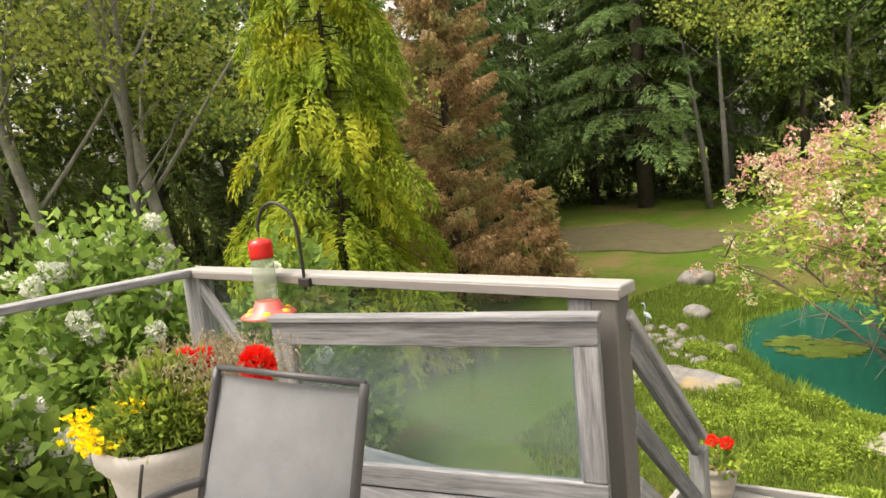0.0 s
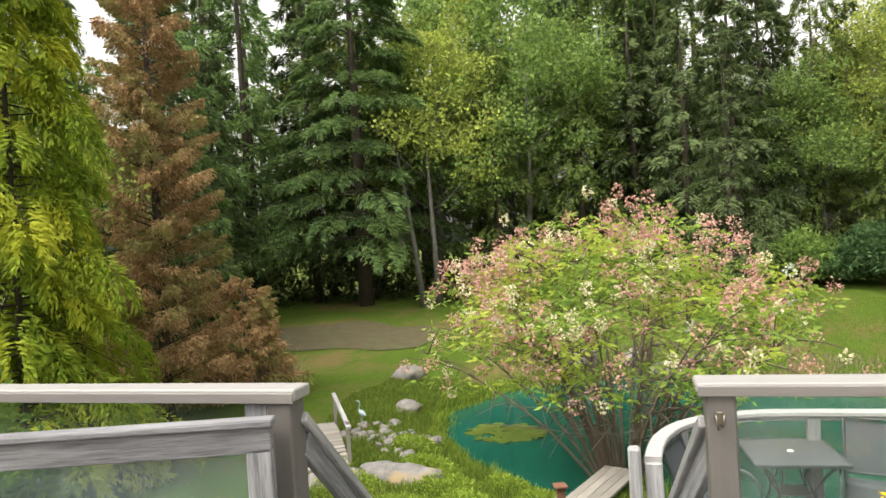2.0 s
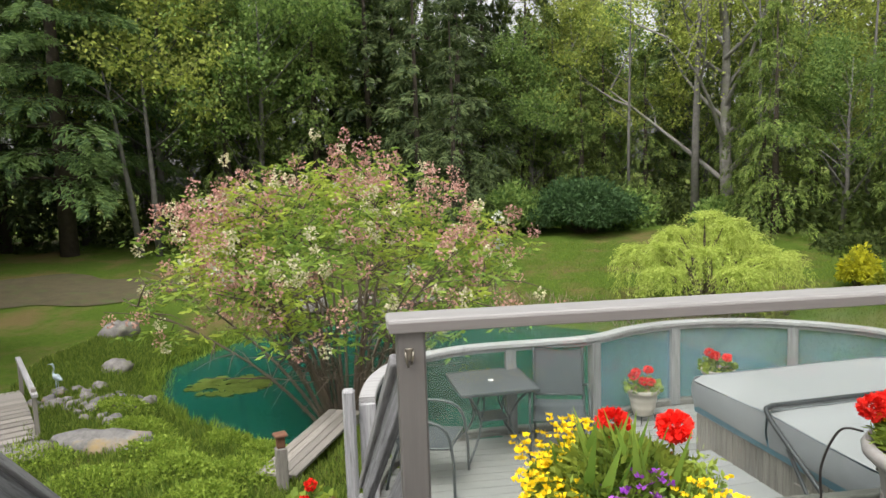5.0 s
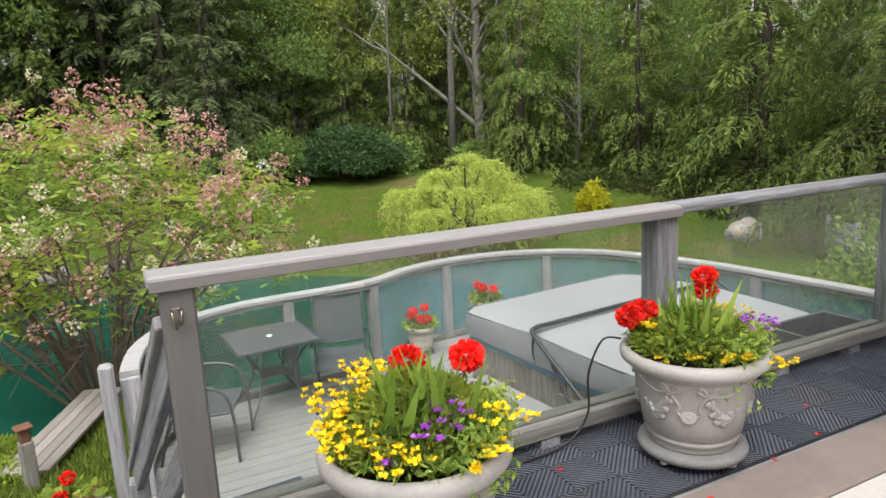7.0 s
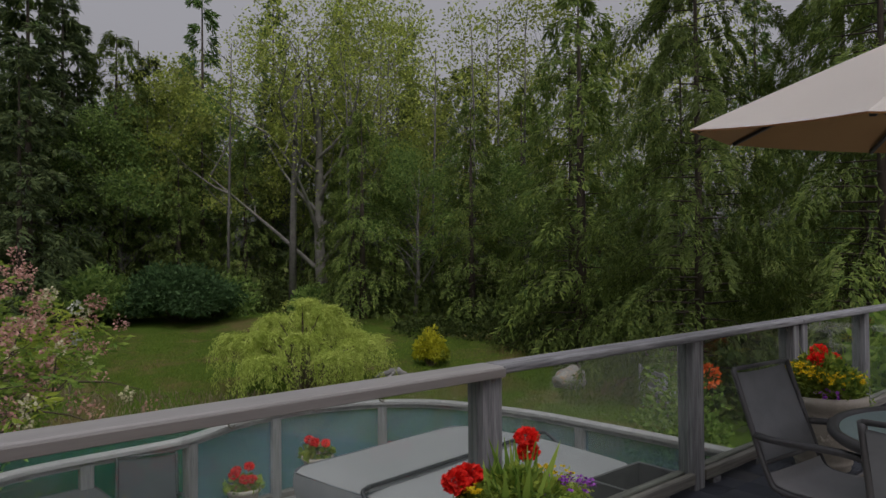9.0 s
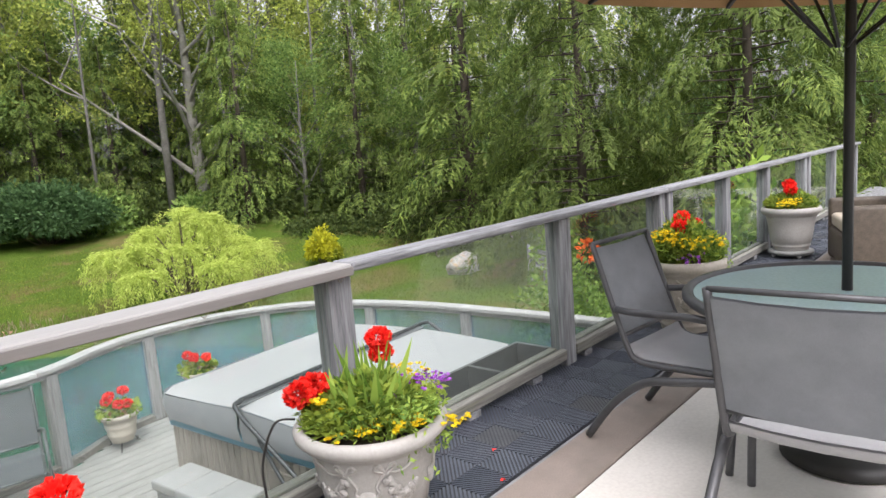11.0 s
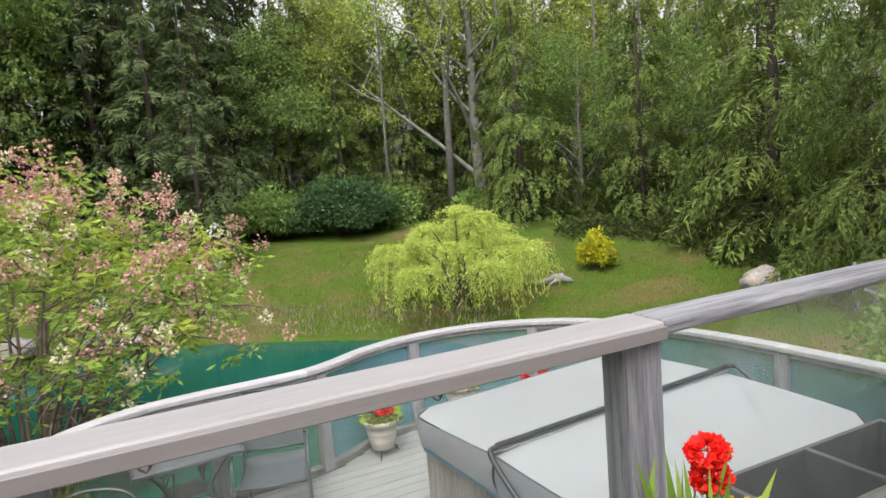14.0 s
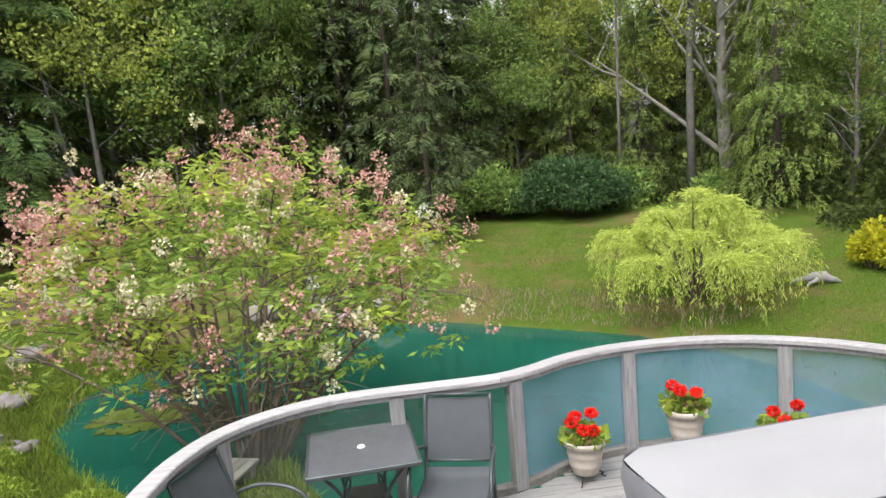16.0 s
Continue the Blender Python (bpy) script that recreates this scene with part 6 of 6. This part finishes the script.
maple = plant("maple", bm, cr, "bark_grey", "mid-green broadleaf tree at the forest edge", "tree", "forest broadleaf trees", at_ground(-4.6, 27, 0, 1.0))
bm, cr = broadleaf(14.5, 3.4, 14, 170, 26, (0.16, 0.10), "lf_alder", 0.14, 0.25, (0.7, 0.2), 0.7, 1.3)
sparse = plant("sparse_alder", bm, cr, "bark_grey", "tall thin alder with sparse new leaves", "tree", "forest broadleaf trees", at_ground(-12.9, 3.4, 0, 0.75))

# near cedars east of the lawn
bm, cr = frond_tree(12.5, 3.6, 112, 28, 20, (0.14, 0.03), "lf_cedar", 0.03, 0.58, 0.34, 0.5, 0.5, 0.14, 0.4, 0.42, 0, 0.85)
big_cedar = plant("big_cedar", bm, cr, "bark_dark", "big lush cedar with layered hanging fronds", "tree", "cedars beside the lawn", at_ground(15.2, 6.2, 0, 1.0))
for x, y, t, s in ((16.4, 2.6, 110, 1.05), (19.5, 0.2, 200, 1.1), (18.6, 8.6, 60, 0.8), (21, 4.5, 300, 1.15)):
    put_copy(big_cedar, x, y, t, s)

for ob, spots in (
    (cedar, ((14.8, 20.5, 80, 0.62), (17.4, 16.8, 150, 0.62), (19.5, 13.6, 20, 0.75), (-5.6, 25.8, 200, 0.8), (-2.2, 28.5, 60, 0.9), (16.2, 23.5, 33, 0.6), (21.5, 18, 290, 0.7), (-20.0, 16.5, 40, 0.95), (-19, 7.5, 120, 0.8))),
    (fir, ((-14.2, 25.5, 60, 1.1), (1.5, 30.6, 10, 1.0), (-2.6, 31.5, 80, 1.05), (-17, 18.8, 30, 1.05), (6.0, 31, 210, 0.95), (4.4, 29, 40, 1.0), (-14.8, 28.5, 90, 1.15), (2.3, 27.3, 130, 0.85), (7.0, 33, 200, 0.9), (-18.5, 24, 20, 1.1), (-22, 18, 70, 1.1), (-23.5, 11, 160, 1.1), (-21.5, 4, 220, 1.1),
           (-17.8, 0.5, 300, 1.0), (-19.5, -4, 10, 1.1), (0.0, 35, 75, 1.1), (10.5, 34, 250, 0.85), (-25, 14, 33, 1.2), (-16.5, 9.5, 100, 0.9), (-17.5, 13.5, 290, 0.95), (-22, -1.5, 340, 1.2),
           (22, 27, 120, 0.75), (26, 22, 30, 0.75), (-13, 13.5, 40, 0.72), (3.2, 22.2, 12, 0.62), (-15.5, 19.8, 62, 0.7))),
    (fir_thin, ((-16.3, 23.5, 40, 1.2), (-18.8, 28, 10, 1.2), (20, 30.5, 50, 1.0), (17, 33, 110, 1.05), (23.5, 29, 200, 0.95), (14, 36, 300, 1.1), (-14.6, 16.4, 11, 0.95), (-10.8, 33, 50, 1.0), (-17, 31, 120, 1.1), (1.8, 37, 200, 1.0), (6.2, 38.5, 280, 0.95), (14, 38, 20, 0.85), (-7.2, 35, 95, 1.0), (29, 19.5, 310, 0.8), (24.8, 27.5, 10, 0.75), (33, 13, 200, 0.95), (-21, 27, 140, 1.1),
                (30, 8, 75, 1.05), (27, 3, 160, 1.1), (34, 3, 10, 1.1))),
    (alder, ((18.6, 22.3, 70, 0.6), (11.0, 31, 120, 0.9), (21.4, 21, 300, 0.5), (16.5, 29, 250, 0.85), (24.5, 17.5, 140, 0.5), (-12.2, 28, 60, 1.0), (-18.5, 7.4, 220, 0.85))),
    (maple, ((16.6, 19.4, 40, 0.62), (20.0, 16.2, 130, 0.55), (-9.8, 28.8, 220, 0.95), (-6.9, 30.2, 310, 1.0), (-19.5, 3.5, 150, 0.8), (-15.6, 12.8, 260, 0.7), (23, 13, 10, 0.55), (8.3, 30, 190, 0.75), (-18.2, -1.2, 70, 0.8))),
    (sparse, ((24, 23, 15, 1.1), (27, 20.5, 85, 1.15), (22, 27, 160, 1.1), (29, 16.5, 250, 1.15), (18.5, 25, 300, 1.0), (-13.5, 0.6, 10, 0.8), (22.5, 24.5, 50, 0.85), (25.5, 20.2, 120, 0.85), (27.8, 17.8, 240, 0.9), (20, 26, 330, 0.85), (-10.6, 6.0, 280, 0.6), (9.6, 30.5, 77, 0.8), (30, 14, 200, 0.9)))):
    for x, y, t, s in spots:
        put_copy(ob, x, y, t, s)

for k in range(17):
    if 10 < k < 14:
        continue
    a = math.radians(-98 + 12.3 * k)
    r = 43 + 5 * math.sin(k * 2.4)
    put_copy((fir, fir_thin, cedar)[k % 3], r * math.sin(a) * 0.95 + 2, r * math.cos(a), k * 67, (0.85, 0.8, 0.9)[k % 3])
for x, y, t, s in ((10.2, 28.6, 20, 0.55), (13.2, 28.2, 99, 0.6), (16.0, 26.4, 160, 0.55), (19.2, 24.3, 210, 0.6), (7.6, 30.4, 260, 0.6), (12.0, 30.6, 310, 0.7)):
    put_copy(cedar, x, y, t, s)

bm, cr = limbed(13, (0.5, 0.1), 15, 1100, 15, (0.14, 0.085), "lf_alder", 0.27, 0.13, 1.05)
plant("old_alder", bm, cr, "bark_pale", "old grey-limbed alder with thin new leaves beyond the pond", "tree", "", at_ground(15.6, 25.0, 130))
bm, cr = limbed(10.5, (-1.6, -0.6), 7, 150, 13, (0.11, 0.07), "lf_alder", 0.13, 0.3, 0.6)
leaning = plant("leaning_alder", bm, cr, "bark_pale", "slender leaning alder with pale bark and few leaves", "tree", "forest broadleaf trees", at_ground(-12.5, 4.2, 0))
put_copy(leaning, -13.6, 2.6, 25, 0.95)
for x, y, t, s in ((15.2, 29.5, 70, 0.75), (18.6, 28.3, 200, 0.7)):
    put_copy(fir, x, y, t, s)
for ob, x, y, t, s in ((maple, 9.5, 33, 40, 0.92), (cedar, 12.0, 33.5, 10, 0.78), (maple, 14.6, 34, 200, 0.95), (cedar, 17.6, 31.6, 80, 0.78), (maple, 21.5, 30, 300, 0.82), (maple, 5.6, 34.5, 90, 0.92), (cedar, 3.4, 32.5, 33, 1.25), (cedar, 8.2, 31, 170, 0.95),
                       (maple, -10.5, 31, 60, 1.35), (cedar, -13.2, 31, 130, 1.3), (maple, -5.8, 33, 250, 1.5), (cedar, -1.6, 33.5, 20, 1.3), (cedar, -17.0, 5.6, 0, 0.85), (cedar, -16.4, 2.4, 70, 0.78), (maple, -18.2, 9.2, 190, 0.82), (cedar, -17.6, -0.6, 140, 0.85), (cedar, 24.5, 25, 10, 0.95), (maple, -3.4, 35, 10, 1.5), (cedar, -8.2, 34.5, 50, 1.4), (cedar, 1.0, 36, 220, 1.3)):
    put_copy(ob, x, y, t, s)

# two grey leaning trunks and a white snag
for x, y, dx, h, r in ((-8.3, 23.0, -0.9, 7.0, 0.13), (-7.75, 23.2, -0.15, 7.5, 0.13), (9.25, 31.7, 0.1, 13, 0.11), (14.0, 25.0, 0.25, 12, 0.19), (-15.3, 2.4, -1.8, 9, 0.12), (15.6, 22.6, -0.3, 11, 0.08), (17.6, 23.4, 0.2, 13, 0.09), (19.0, 21.2, 0.3, 12, 0.08), (20.6, 20.0, -0.2, 13, 0.09), (21.8, 18.2, 0.25, 13, 0.08), (22.6, 20.6, 0.1, 14, 0.09), (23.6, 16.2, -0.2, 12, 0.09), (11.6, 26.4, 0.2, 12, 0.08), (18.0, 26.0, 0.4, 14, 0.09)):
    root = thing("bare_trunk", at_ground(x, y), "pale grey lichen-covered bare tree trunk", "tree trunk", "bare trunks")
    bm = bmesh.new()
    tube_into(bm, [(0, 0, -0.2), (dx * 0.3, 0.05, h * 0.35), (dx * 0.6, -0.05, h * 0.7), (dx, 0, h)], [r, r * 0.8, r * 0.5, 0.02], 8)
    part("trunk", bm, "bark_grey", root, "", None, True)
    for j in range(6):
        f, a = 0.35 + 0.6 * rng.random(), rng.random() * 6.28
        p = Vector((dx * f, 0, h * f))
        q = p + Vector((math.cos(a), math.sin(a), 0.5 + rng.random() * 0.5)) * (0.6 + 1.2 * rng.random())
        bm = bmesh.new()
        tube_into(bm, [p, (p + q) / 2 + Vector((0, 0, -0.1)), q], [r * 0.3, r * 0.2, 0.006], 5)
        part("branch", bm, "bark_grey", root, "", None, True)


def cover(count, spots, leaf, material, name, label, spread=1.0):
    """Low tangled growth as one mass of leaves."""
    c = np.array([(x, y, w, h) for x, y, w, h in spots])
    i = rng.integers(len(c), size=count)
    v = unit(rng.normal(size=(count, 3)))
    v[:, 2] = np.abs(v[:, 2])
    rr = 0.55 + 0.45 * rng.random((count, 1))
    base = np.stack([c[i, 0], c[i, 1], np.zeros(count)], 1) + v * rr * np.stack([c[i, 2], c[i, 2], c[i, 3]], 1)
    base[:, 2] += ground_z(base[:, 0], base[:, 1])
    way = v * 0.7 + rng.normal(size=v.shape) * 0.6
    me = leaves(name, base, way, leaf[0] * (0.6 + 0.8 * rng.random(count)), leaf[1], material)
    return tagged(new(name, me), label, "undergrowth", kind="stuff")


arc = [(17.0, 18.2), (18.2, 16), (19.2, 13.8), (18.4, 11.5), (16.8, 9.5), (15.8, 22), (11, 27.5), (8, 28), (5, 27.5), (2.5, 26.5), (0, 27), (-3, 26.5), (-6, 26), (-9, 27), (-13, 27), (-17, 24), (-18, 19), (-17, 14), (-15.5, 10),
       (-15, 6), (-14.5, 2.5), (-15, -1), (14.5, 4.5), (15.5, 1.5), (18, -1), (13, 26.5), (20.2, 19.6), (22, 17), (17.2, 24.6), (23.8, 14), (14.4, 28.6), (20, 22.5), (11, 30), (24, 11)]
cover(33000, [(x + rng.normal() * 0.5, y + rng.normal() * 0.5, 2.2 + rng.random(), 1.0 + 1.3 * rng.random()) for x, y in arc], (0.26, 0.15), "lf_under", "undergrowth", "dark brambles and ferns along the forest edge")
cover(5000, [(15.2, 16.6, 1.5, 0.5), (16.2, 14.6, 1.5, 0.5), (16.4, 12.4, 1.5, 0.5), (15.5, 10.6, 1.2, 0.4)], (0.13, 0.10), "lf_under", "ivy", "low ivy bank below the hedge")
cover(7000, [(10.6, 25.5, 1.6, 1.6), (11.4, 26.3, 1.8, 1.8), (14.8, 24.2, 1.3, 1.2)], (0.2, 0.12), "lf_maple", "undergrowth", "light green brush behind the round bush")


cover(24000, [(-4.0, 8.3, 0.45, 0.21), (-3.4, 7.2, 0.5, 0.21), (-2.9, 6.3, 0.5, 0.20), (-2.4, 5.5, 0.5, 0.21), (-1.9, 4.6, 0.45, 0.21), (-3.2, 5.2, 0.6, 0.14), (-2.6, 4.0, 0.5, 0.14), (-1.3, 3.7, 0.4, 0.21), (-4.3, 6.0, 0.6, 0.11), (-1.5, 6.3, 0.4, 0.21), (-2.1, 6.9, 0.4, 0.21), (-1.6, 5.4, 0.5, 0.21)], (0.05, 0.026), "lf_weed", "weeds", "bright green broad-leaved weeds along the pond bank")


def bush(name, x, y, rx, ry, h, count, leaf, material, label, category="shrub", lobes=14, low=0.15, extra=None, stems="stem_brown"):
    """A rounded bush of many lobes of leaves on short stems."""
    root = thing(name, at_ground(x, y, 0, 1.0, 0.0), label, category)
    bm = bmesh.new()
    cen = []
    for i in range(lobes):
        a, f = 2 * math.pi * (i * 0.618), math.sqrt((i + 0.5) / lobes)
        top = h * (1 - 0.55 * f * f) * (0.8 + 0.3 * rng.random())
        c = np.array([rx * 0.72 * f * math.cos(a), ry * 0.72 * f * math.sin(a), top * 0.68])
        cen.append((*c, top * 0.36))
        tube_into(bm, [(c[0] * 0.15, c[1] * 0.15, -0.1), (c[0] * 0.6, c[1] * 0.6, c[2] * 0.5), tuple(c)], [0.03, 0.02, 0.008], 5, False)
    cen = np.array(cen)
    part("branchwork", bm, stems, root, "", None, True)
    i = rng.integers(lobes, size=count)
    v = unit(rng.normal(size=(count, 3)))
    size = np.stack([np.full(count, rx * 0.36), np.full(count, ry * 0.36), cen[i, 3]], 1)
    base = cen[i, :3] + v * size * (0.5 + 0.55 * rng.random((count, 1)))
    base[:, 2] = np.maximum(base[:, 2], low * rng.random(count))
    way = v + rng.normal(size=v.shape) * 0.6
    part("crown", leaves("crown", base, way, leaf[0] * (0.6 + 0.8 * rng.random(count)), leaf[1], material), None, root)
    return root, cen


bush("round_bush", 8.9, 24.2, 2.4, 2.2, 2.5, 12000, (0.19, 0.10), "lf_bush", "dark green rounded bush at the end of the lawn", lobes=20)
bush("round_bush", 6.0, 25.6, 1.9, 1.6, 2.1, 6000, (0.22, 0.12), "lf_maple", "mid green bush beside the dark one", lobes=14)
bush("yellow_shrub", 12.2, 12.9, 0.5, 0.5, 1.05, 1500, (0.13, 0.08), "lf_yellow", "small yellow-leaved shrub on the lawn", lobes=9)


# weeping willow-like bush by the water
def weeper(x, y, rx, h, count):
    root = thing("weeping_bush", at_ground(x, y), "yellow-green weeping bush at the pond's edge", "shrub")
    bm, bases, ways = bmesh.new(), [], []
    hubs = [(0, 0, h * 0.94)]
    for i in range(16):
        a, f = i * 2.4, math.sqrt((i + 0.7) / 16)
        hubs.append((rx * 0.78 * f * math.cos(a), rx * 0.78 * f * math.sin(a), h * (0.95 - 0.5 * f ** 1.5) * (0.82 + 0.3 * rng.random())))
    for hx, hy, hz in hubs:
        tube_into(bm, [(0, 0, -0.1), (hx * 0.5, hy * 0.5, hz * 0.75), (hx, hy, hz)], [0.05, 0.03, 0.01], 5, False)
    k = count // 360
    for i in range(360):
        hx, hy, hz = hubs[i % len(hubs)]
        a = rng.random() * 6.28 if i % 3 else math.atan2(hy, hx) + rng.normal() * 0.6
        c, s = math.cos(a), math.sin(a)
        R, fall = 0.3 + 0.55 * rng.random(), (0.35 + 0.9 * rng.random()) * min(1.0, hz / 1.5)
        t = rng.random(k)
        b = np.stack([hx + c * R * t ** 0.7, hy + s * R * t ** 0.7, hz + 0.16 * np.sin(t * 3.0) - fall * t ** 2.2], 1) + rng.normal(size=(k, 3)) * 0.035
        b[:, 2] = np.maximum(b[:, 2], 0.02)
        bases.append(b)
        ways.append(np.stack([c * (1 - t) + rng.normal(size=k) * 0.55, s * (1 - t) + rng.normal(size=k) * 0.55, 0.3 - 1.5 * t + rng.normal(size=k) * 0.35], 1))
    part("branchwork", bm, "stem_brown", root, "", None, True)
    n = sum(map(len, bases))
    part("crown", leaves("crown", np.concatenate(bases), np.concatenate(ways), 0.08 + 0.07 * rng.random(n), 0.018, "lf_willow"), None, root)


weeper(7.9, 12.6, 2.4, 2.45, 40000)


# flowering elder by the pond
def elder(x, y):
    root = thing("elder_shrub", at_ground(x, y), "wide elder shrub with pink and cream flower heads by the pond", "shrub")
    bm, ends = bmesh.new(), []
    for i in range(34):
        a = 2 * math.pi * i * 0.618 + rng.normal() * 0.2
        reach = 3.45 * math.sqrt((i + 0.6) / 34)
        top = 3.93 - 1.72 * (reach / 3.45) ** 1.6 + rng.normal() * 0.18
        ex, ey = math.cos(a) * reach - 0.1, math.sin(a) * reach * 0.82 + 1.0
        bx, by = math.cos(a) * 0.22, math.sin(a) * 0.2
        pts = smooth_path([(bx, by, -0.1), (bx + ex * 0.28, by + ey * 0.28, top * 0.42), (ex * 0.68, ey * 0.68, top * 0.76), (ex, ey, top)], 4)
        tube_into(bm, pts, [0.036 - 0.03 * k / (len(pts) - 1) for k in range(len(pts))], 6, False)
        ends.append(np.array(pts[-1]))
        for k in range(5, len(pts)):
            for _ in range(2):
                p = np.array(pts[k - 1])
                d = np.clip(rng.normal(size=3), -1.3, 1.3) * np.array([0.62, 0.62, 0.38]) + np.array([math.cos(a) * 0.25, math.sin(a) * 0.25, 0.18])
                q = p + d * (0.75 if k > 7 else 0.55)
                tube_into(bm, [tuple(p), tuple((p + q) / 2 + np.array([0, 0, 0.05])), tuple(q)], [0.014, 0.009, 0.004], 4, False)
                ends.append(q)
                ends.append((p + q) / 2)
        for _ in range(2):
            p = np.array(pts[4])
            q = p + rng.normal(size=3) * np.array([0.5, 0.5, 0.25])
            tube_into(bm, [tuple(p), tuple(q)], [0.012, 0.004], 4, False)
    part("branchwork", bm, "stem_brown", root, "", None, True)
    ends = np.array(ends)
    ends = ends[(ends[:, 2] > 1.6) & ((ends[:, 2] > 2.55) | (rng.random(len(ends)) < 0.3))]
    bases, ways, flats = [], [], []
    inner = np.linalg.norm((ends - np.array([0, 1.0, 2.4])) / np.array([3.6, 3.0, 2.1]), axis=1)
    ends = ends[(inner > 0.5) | (ends[:, 2] > 2.9)]
    rosettes = np.repeat(ends, 4, 0) + rng.normal(size=(len(ends) * 4, 3)) * 0.2
    for j in range(9):
        a = rng.random(len(rosettes)) * 6.28
        w = np.stack([np.cos(a), np.sin(a), -0.25 + rng.normal(size=len(a)) * 0.35], 1)
        bases.append(rosettes + w * 0.05 * (j % 3))
        ways.append(w)
    n = len(rosettes) * 9
    W = np.concatenate(ways)
    up = np.array([0, 0, 1.0]) + rng.normal(size=W.shape) * 0.35
    part("crown", leaves("crown", np.concatenate(bases), W, 0.095 + 0.06 * rng.random(n), 0.038, "lf_elder", np.cross(W, up)), None, root)
    out = (ends - np.array([0, 1.0, 1.9])) / np.array([3.6, 3.0, 2.6])
    far = np.linalg.norm(out, axis=1)
    high = ends[(far > 0.62)] + 0.16 * unit(out[far > 0.62]) * (0.5 + rng.random((int((far > 0.62).sum()), 1)))
    for nm, mat, count, rad, quads in (("pink_flower", "fl_pink", 330, 0.10, 40), ("cream_flower", "fl_cream", 120, 0.075, 40), ("white_flower", "fl_white", 14, 0.075, 40)):
        c = high[rng.integers(len(high), size=count)] + rng.normal(size=(count, 3)) * 0.18 + np.array([0, 0, 0.08])
        v = unit(rng.normal(size=(count * quads, 3)))
        b = np.repeat(c, quads, 0) + v * rad * np.array([1, 1, 1.15]) * (0.5 + 0.5 * rng.random((count * quads, 1)))
        ob = part(nm, leaves(nm, b, v + rng.normal(size=v.shape) * 0.5, 0.046, 0.038, mat), None, root, {"pink_flower": "dusty pink flower heads", "cream_flower": "cream flower heads", "white_flower": "white flower heads"}[nm])
        ob["kind"] = "stuff"


elder(-0.5, 7.75)

# snowball bushes west of the terrace
for x, y, rx, h, heads in ((-4.5, -1.75, 0.75, 2.75, 30), (-6.6, -0.1, 1.35, 3.2, 90), (-6.3, 1.7, 1.2, 2.5, 40), (-7.0, -2.4, 1.3, 3.3, 40)):
    root, cen = bush("snowball_bush", x, y, rx, rx, h, 11000, (0.11, 0.08), "lf_snow", "leafy snowball bush with round white flower heads", lobes=15)
    for k in range(heads):
        c = cen[rng.integers(len(cen))]
        v = unit(rng.normal(size=(1, 3)))[0]
        v[2] = abs(v[2]) * 0.8
        p = c[:3] + v * np.array([rx * 0.42, rx * 0.42, c[3] * 1.15])
        b, w = ball_points(200, 0.072, p, 0.75)
        part("flower_head", leaves("flower_head", b, w * 0.5 + rng.normal(size=w.shape), 0.03, 0.03, "fl_white"), None, root)


# grass on the banks
def blades(count, area, length, material, name, label, keep, width=0.012):
    x0, x1, y0, y1 = area
    x, y = x0 + (x1 - x0) * rng.random(count * 3), y0 + (y1 - y0) * rng.random(count * 3)
    ok = keep(x, y)
    x, y = x[ok][:count], y[ok][:count]
    n = len(x)
    base = np.stack([x, y, ground_z(x, y) - 0.01], 1)
    way = rng.normal(size=(n, 3)) * 0.35 + np.array([0, 0, 1.0])
    tall = length[0] + (length[1] - length[0]) * rng.random(n) * (0.5 + 0.5 * np.sin(x * 2.3 + np.sin(y * 1.9)) ** 2)
    tagged(new(name, leaves(name, base, way, tall, width, material, None, 0.1)), label, "grass", kind="stuff")


on_deck = lambda x, y: (x > -2.6) & (y < 2.95)
blades(52000, (-7.5, 0.6, 2.6, 13.5), (0.05, 0.20), "lf_grass", "grass", "lush long grass on the pond bank", lambda x, y: (pond_distance(x, y) > 0.05) & ~on_deck(x, y) & (pond_distance(x, y) < 4.5) & ~((x < -4.7) & (pond_distance(x, y) > 2.2)), 0.016)
blades(9000, (-5.5, 1.0, 5.5, 15), (0.12, 0.32), "lf_weed", "reeds", "taller grass along the waterline", lambda x, y: (np.abs(pond_distance(x, y)) < 0.22) & (x < 0.2), 0.018)
blades(42000, (4, 18, 4, 22), (0.04, 0.11), "lf_grass", "grass", "rough meadow grass beyond the pond", lambda x, y: (pond_distance(x, y) > 0.05) & (pond_distance(x, y) < 9), 0.014)
blades(2600, (-1, 9, 11, 18), (0.10, 0.26), "lf_dry", "dry_grass", "straw-coloured dry grass along the far bank", lambda x, y: (pond_distance(x, y) > 0) & (pond_distance(x, y) < 1.6), 0.03)
blades(700, (-9.6, -8.2, 11.2, 12.4), (0.5, 1.1), "lf_dry", "plume_grass", "clump of tall straw-coloured grass", lambda x, y: np.hypot(x + 8.9, y - 11.8) < 0.55, 0.03)

for k, (x, y) in enumerate(((9.35, 0.5), (9.9, 0.7))):
    root, cen = bush("leafy_shrub", x, y, 0.7, 0.6, 2.9, 1000, (0.17, 0.085), "lf_blade", "light green large-leaved shrub behind the railing", lobes=8)
root, cen = bush("azalea", 8.6, 2.8, 0.8, 0.8, 2.2, 1500, (0.10, 0.06), "lf_snow", "green azalea with a few orange flowers", lobes=10)
c = cen[3]
b, w = ball_points(120, 0.14, tuple(c[:3] + np.array([0, 0, c[3]])), 0.6)
part("flower_head", leaves("flower_head", b, w, 0.07, 0.05, "fl_orange"), None, root, "orange flower cluster")
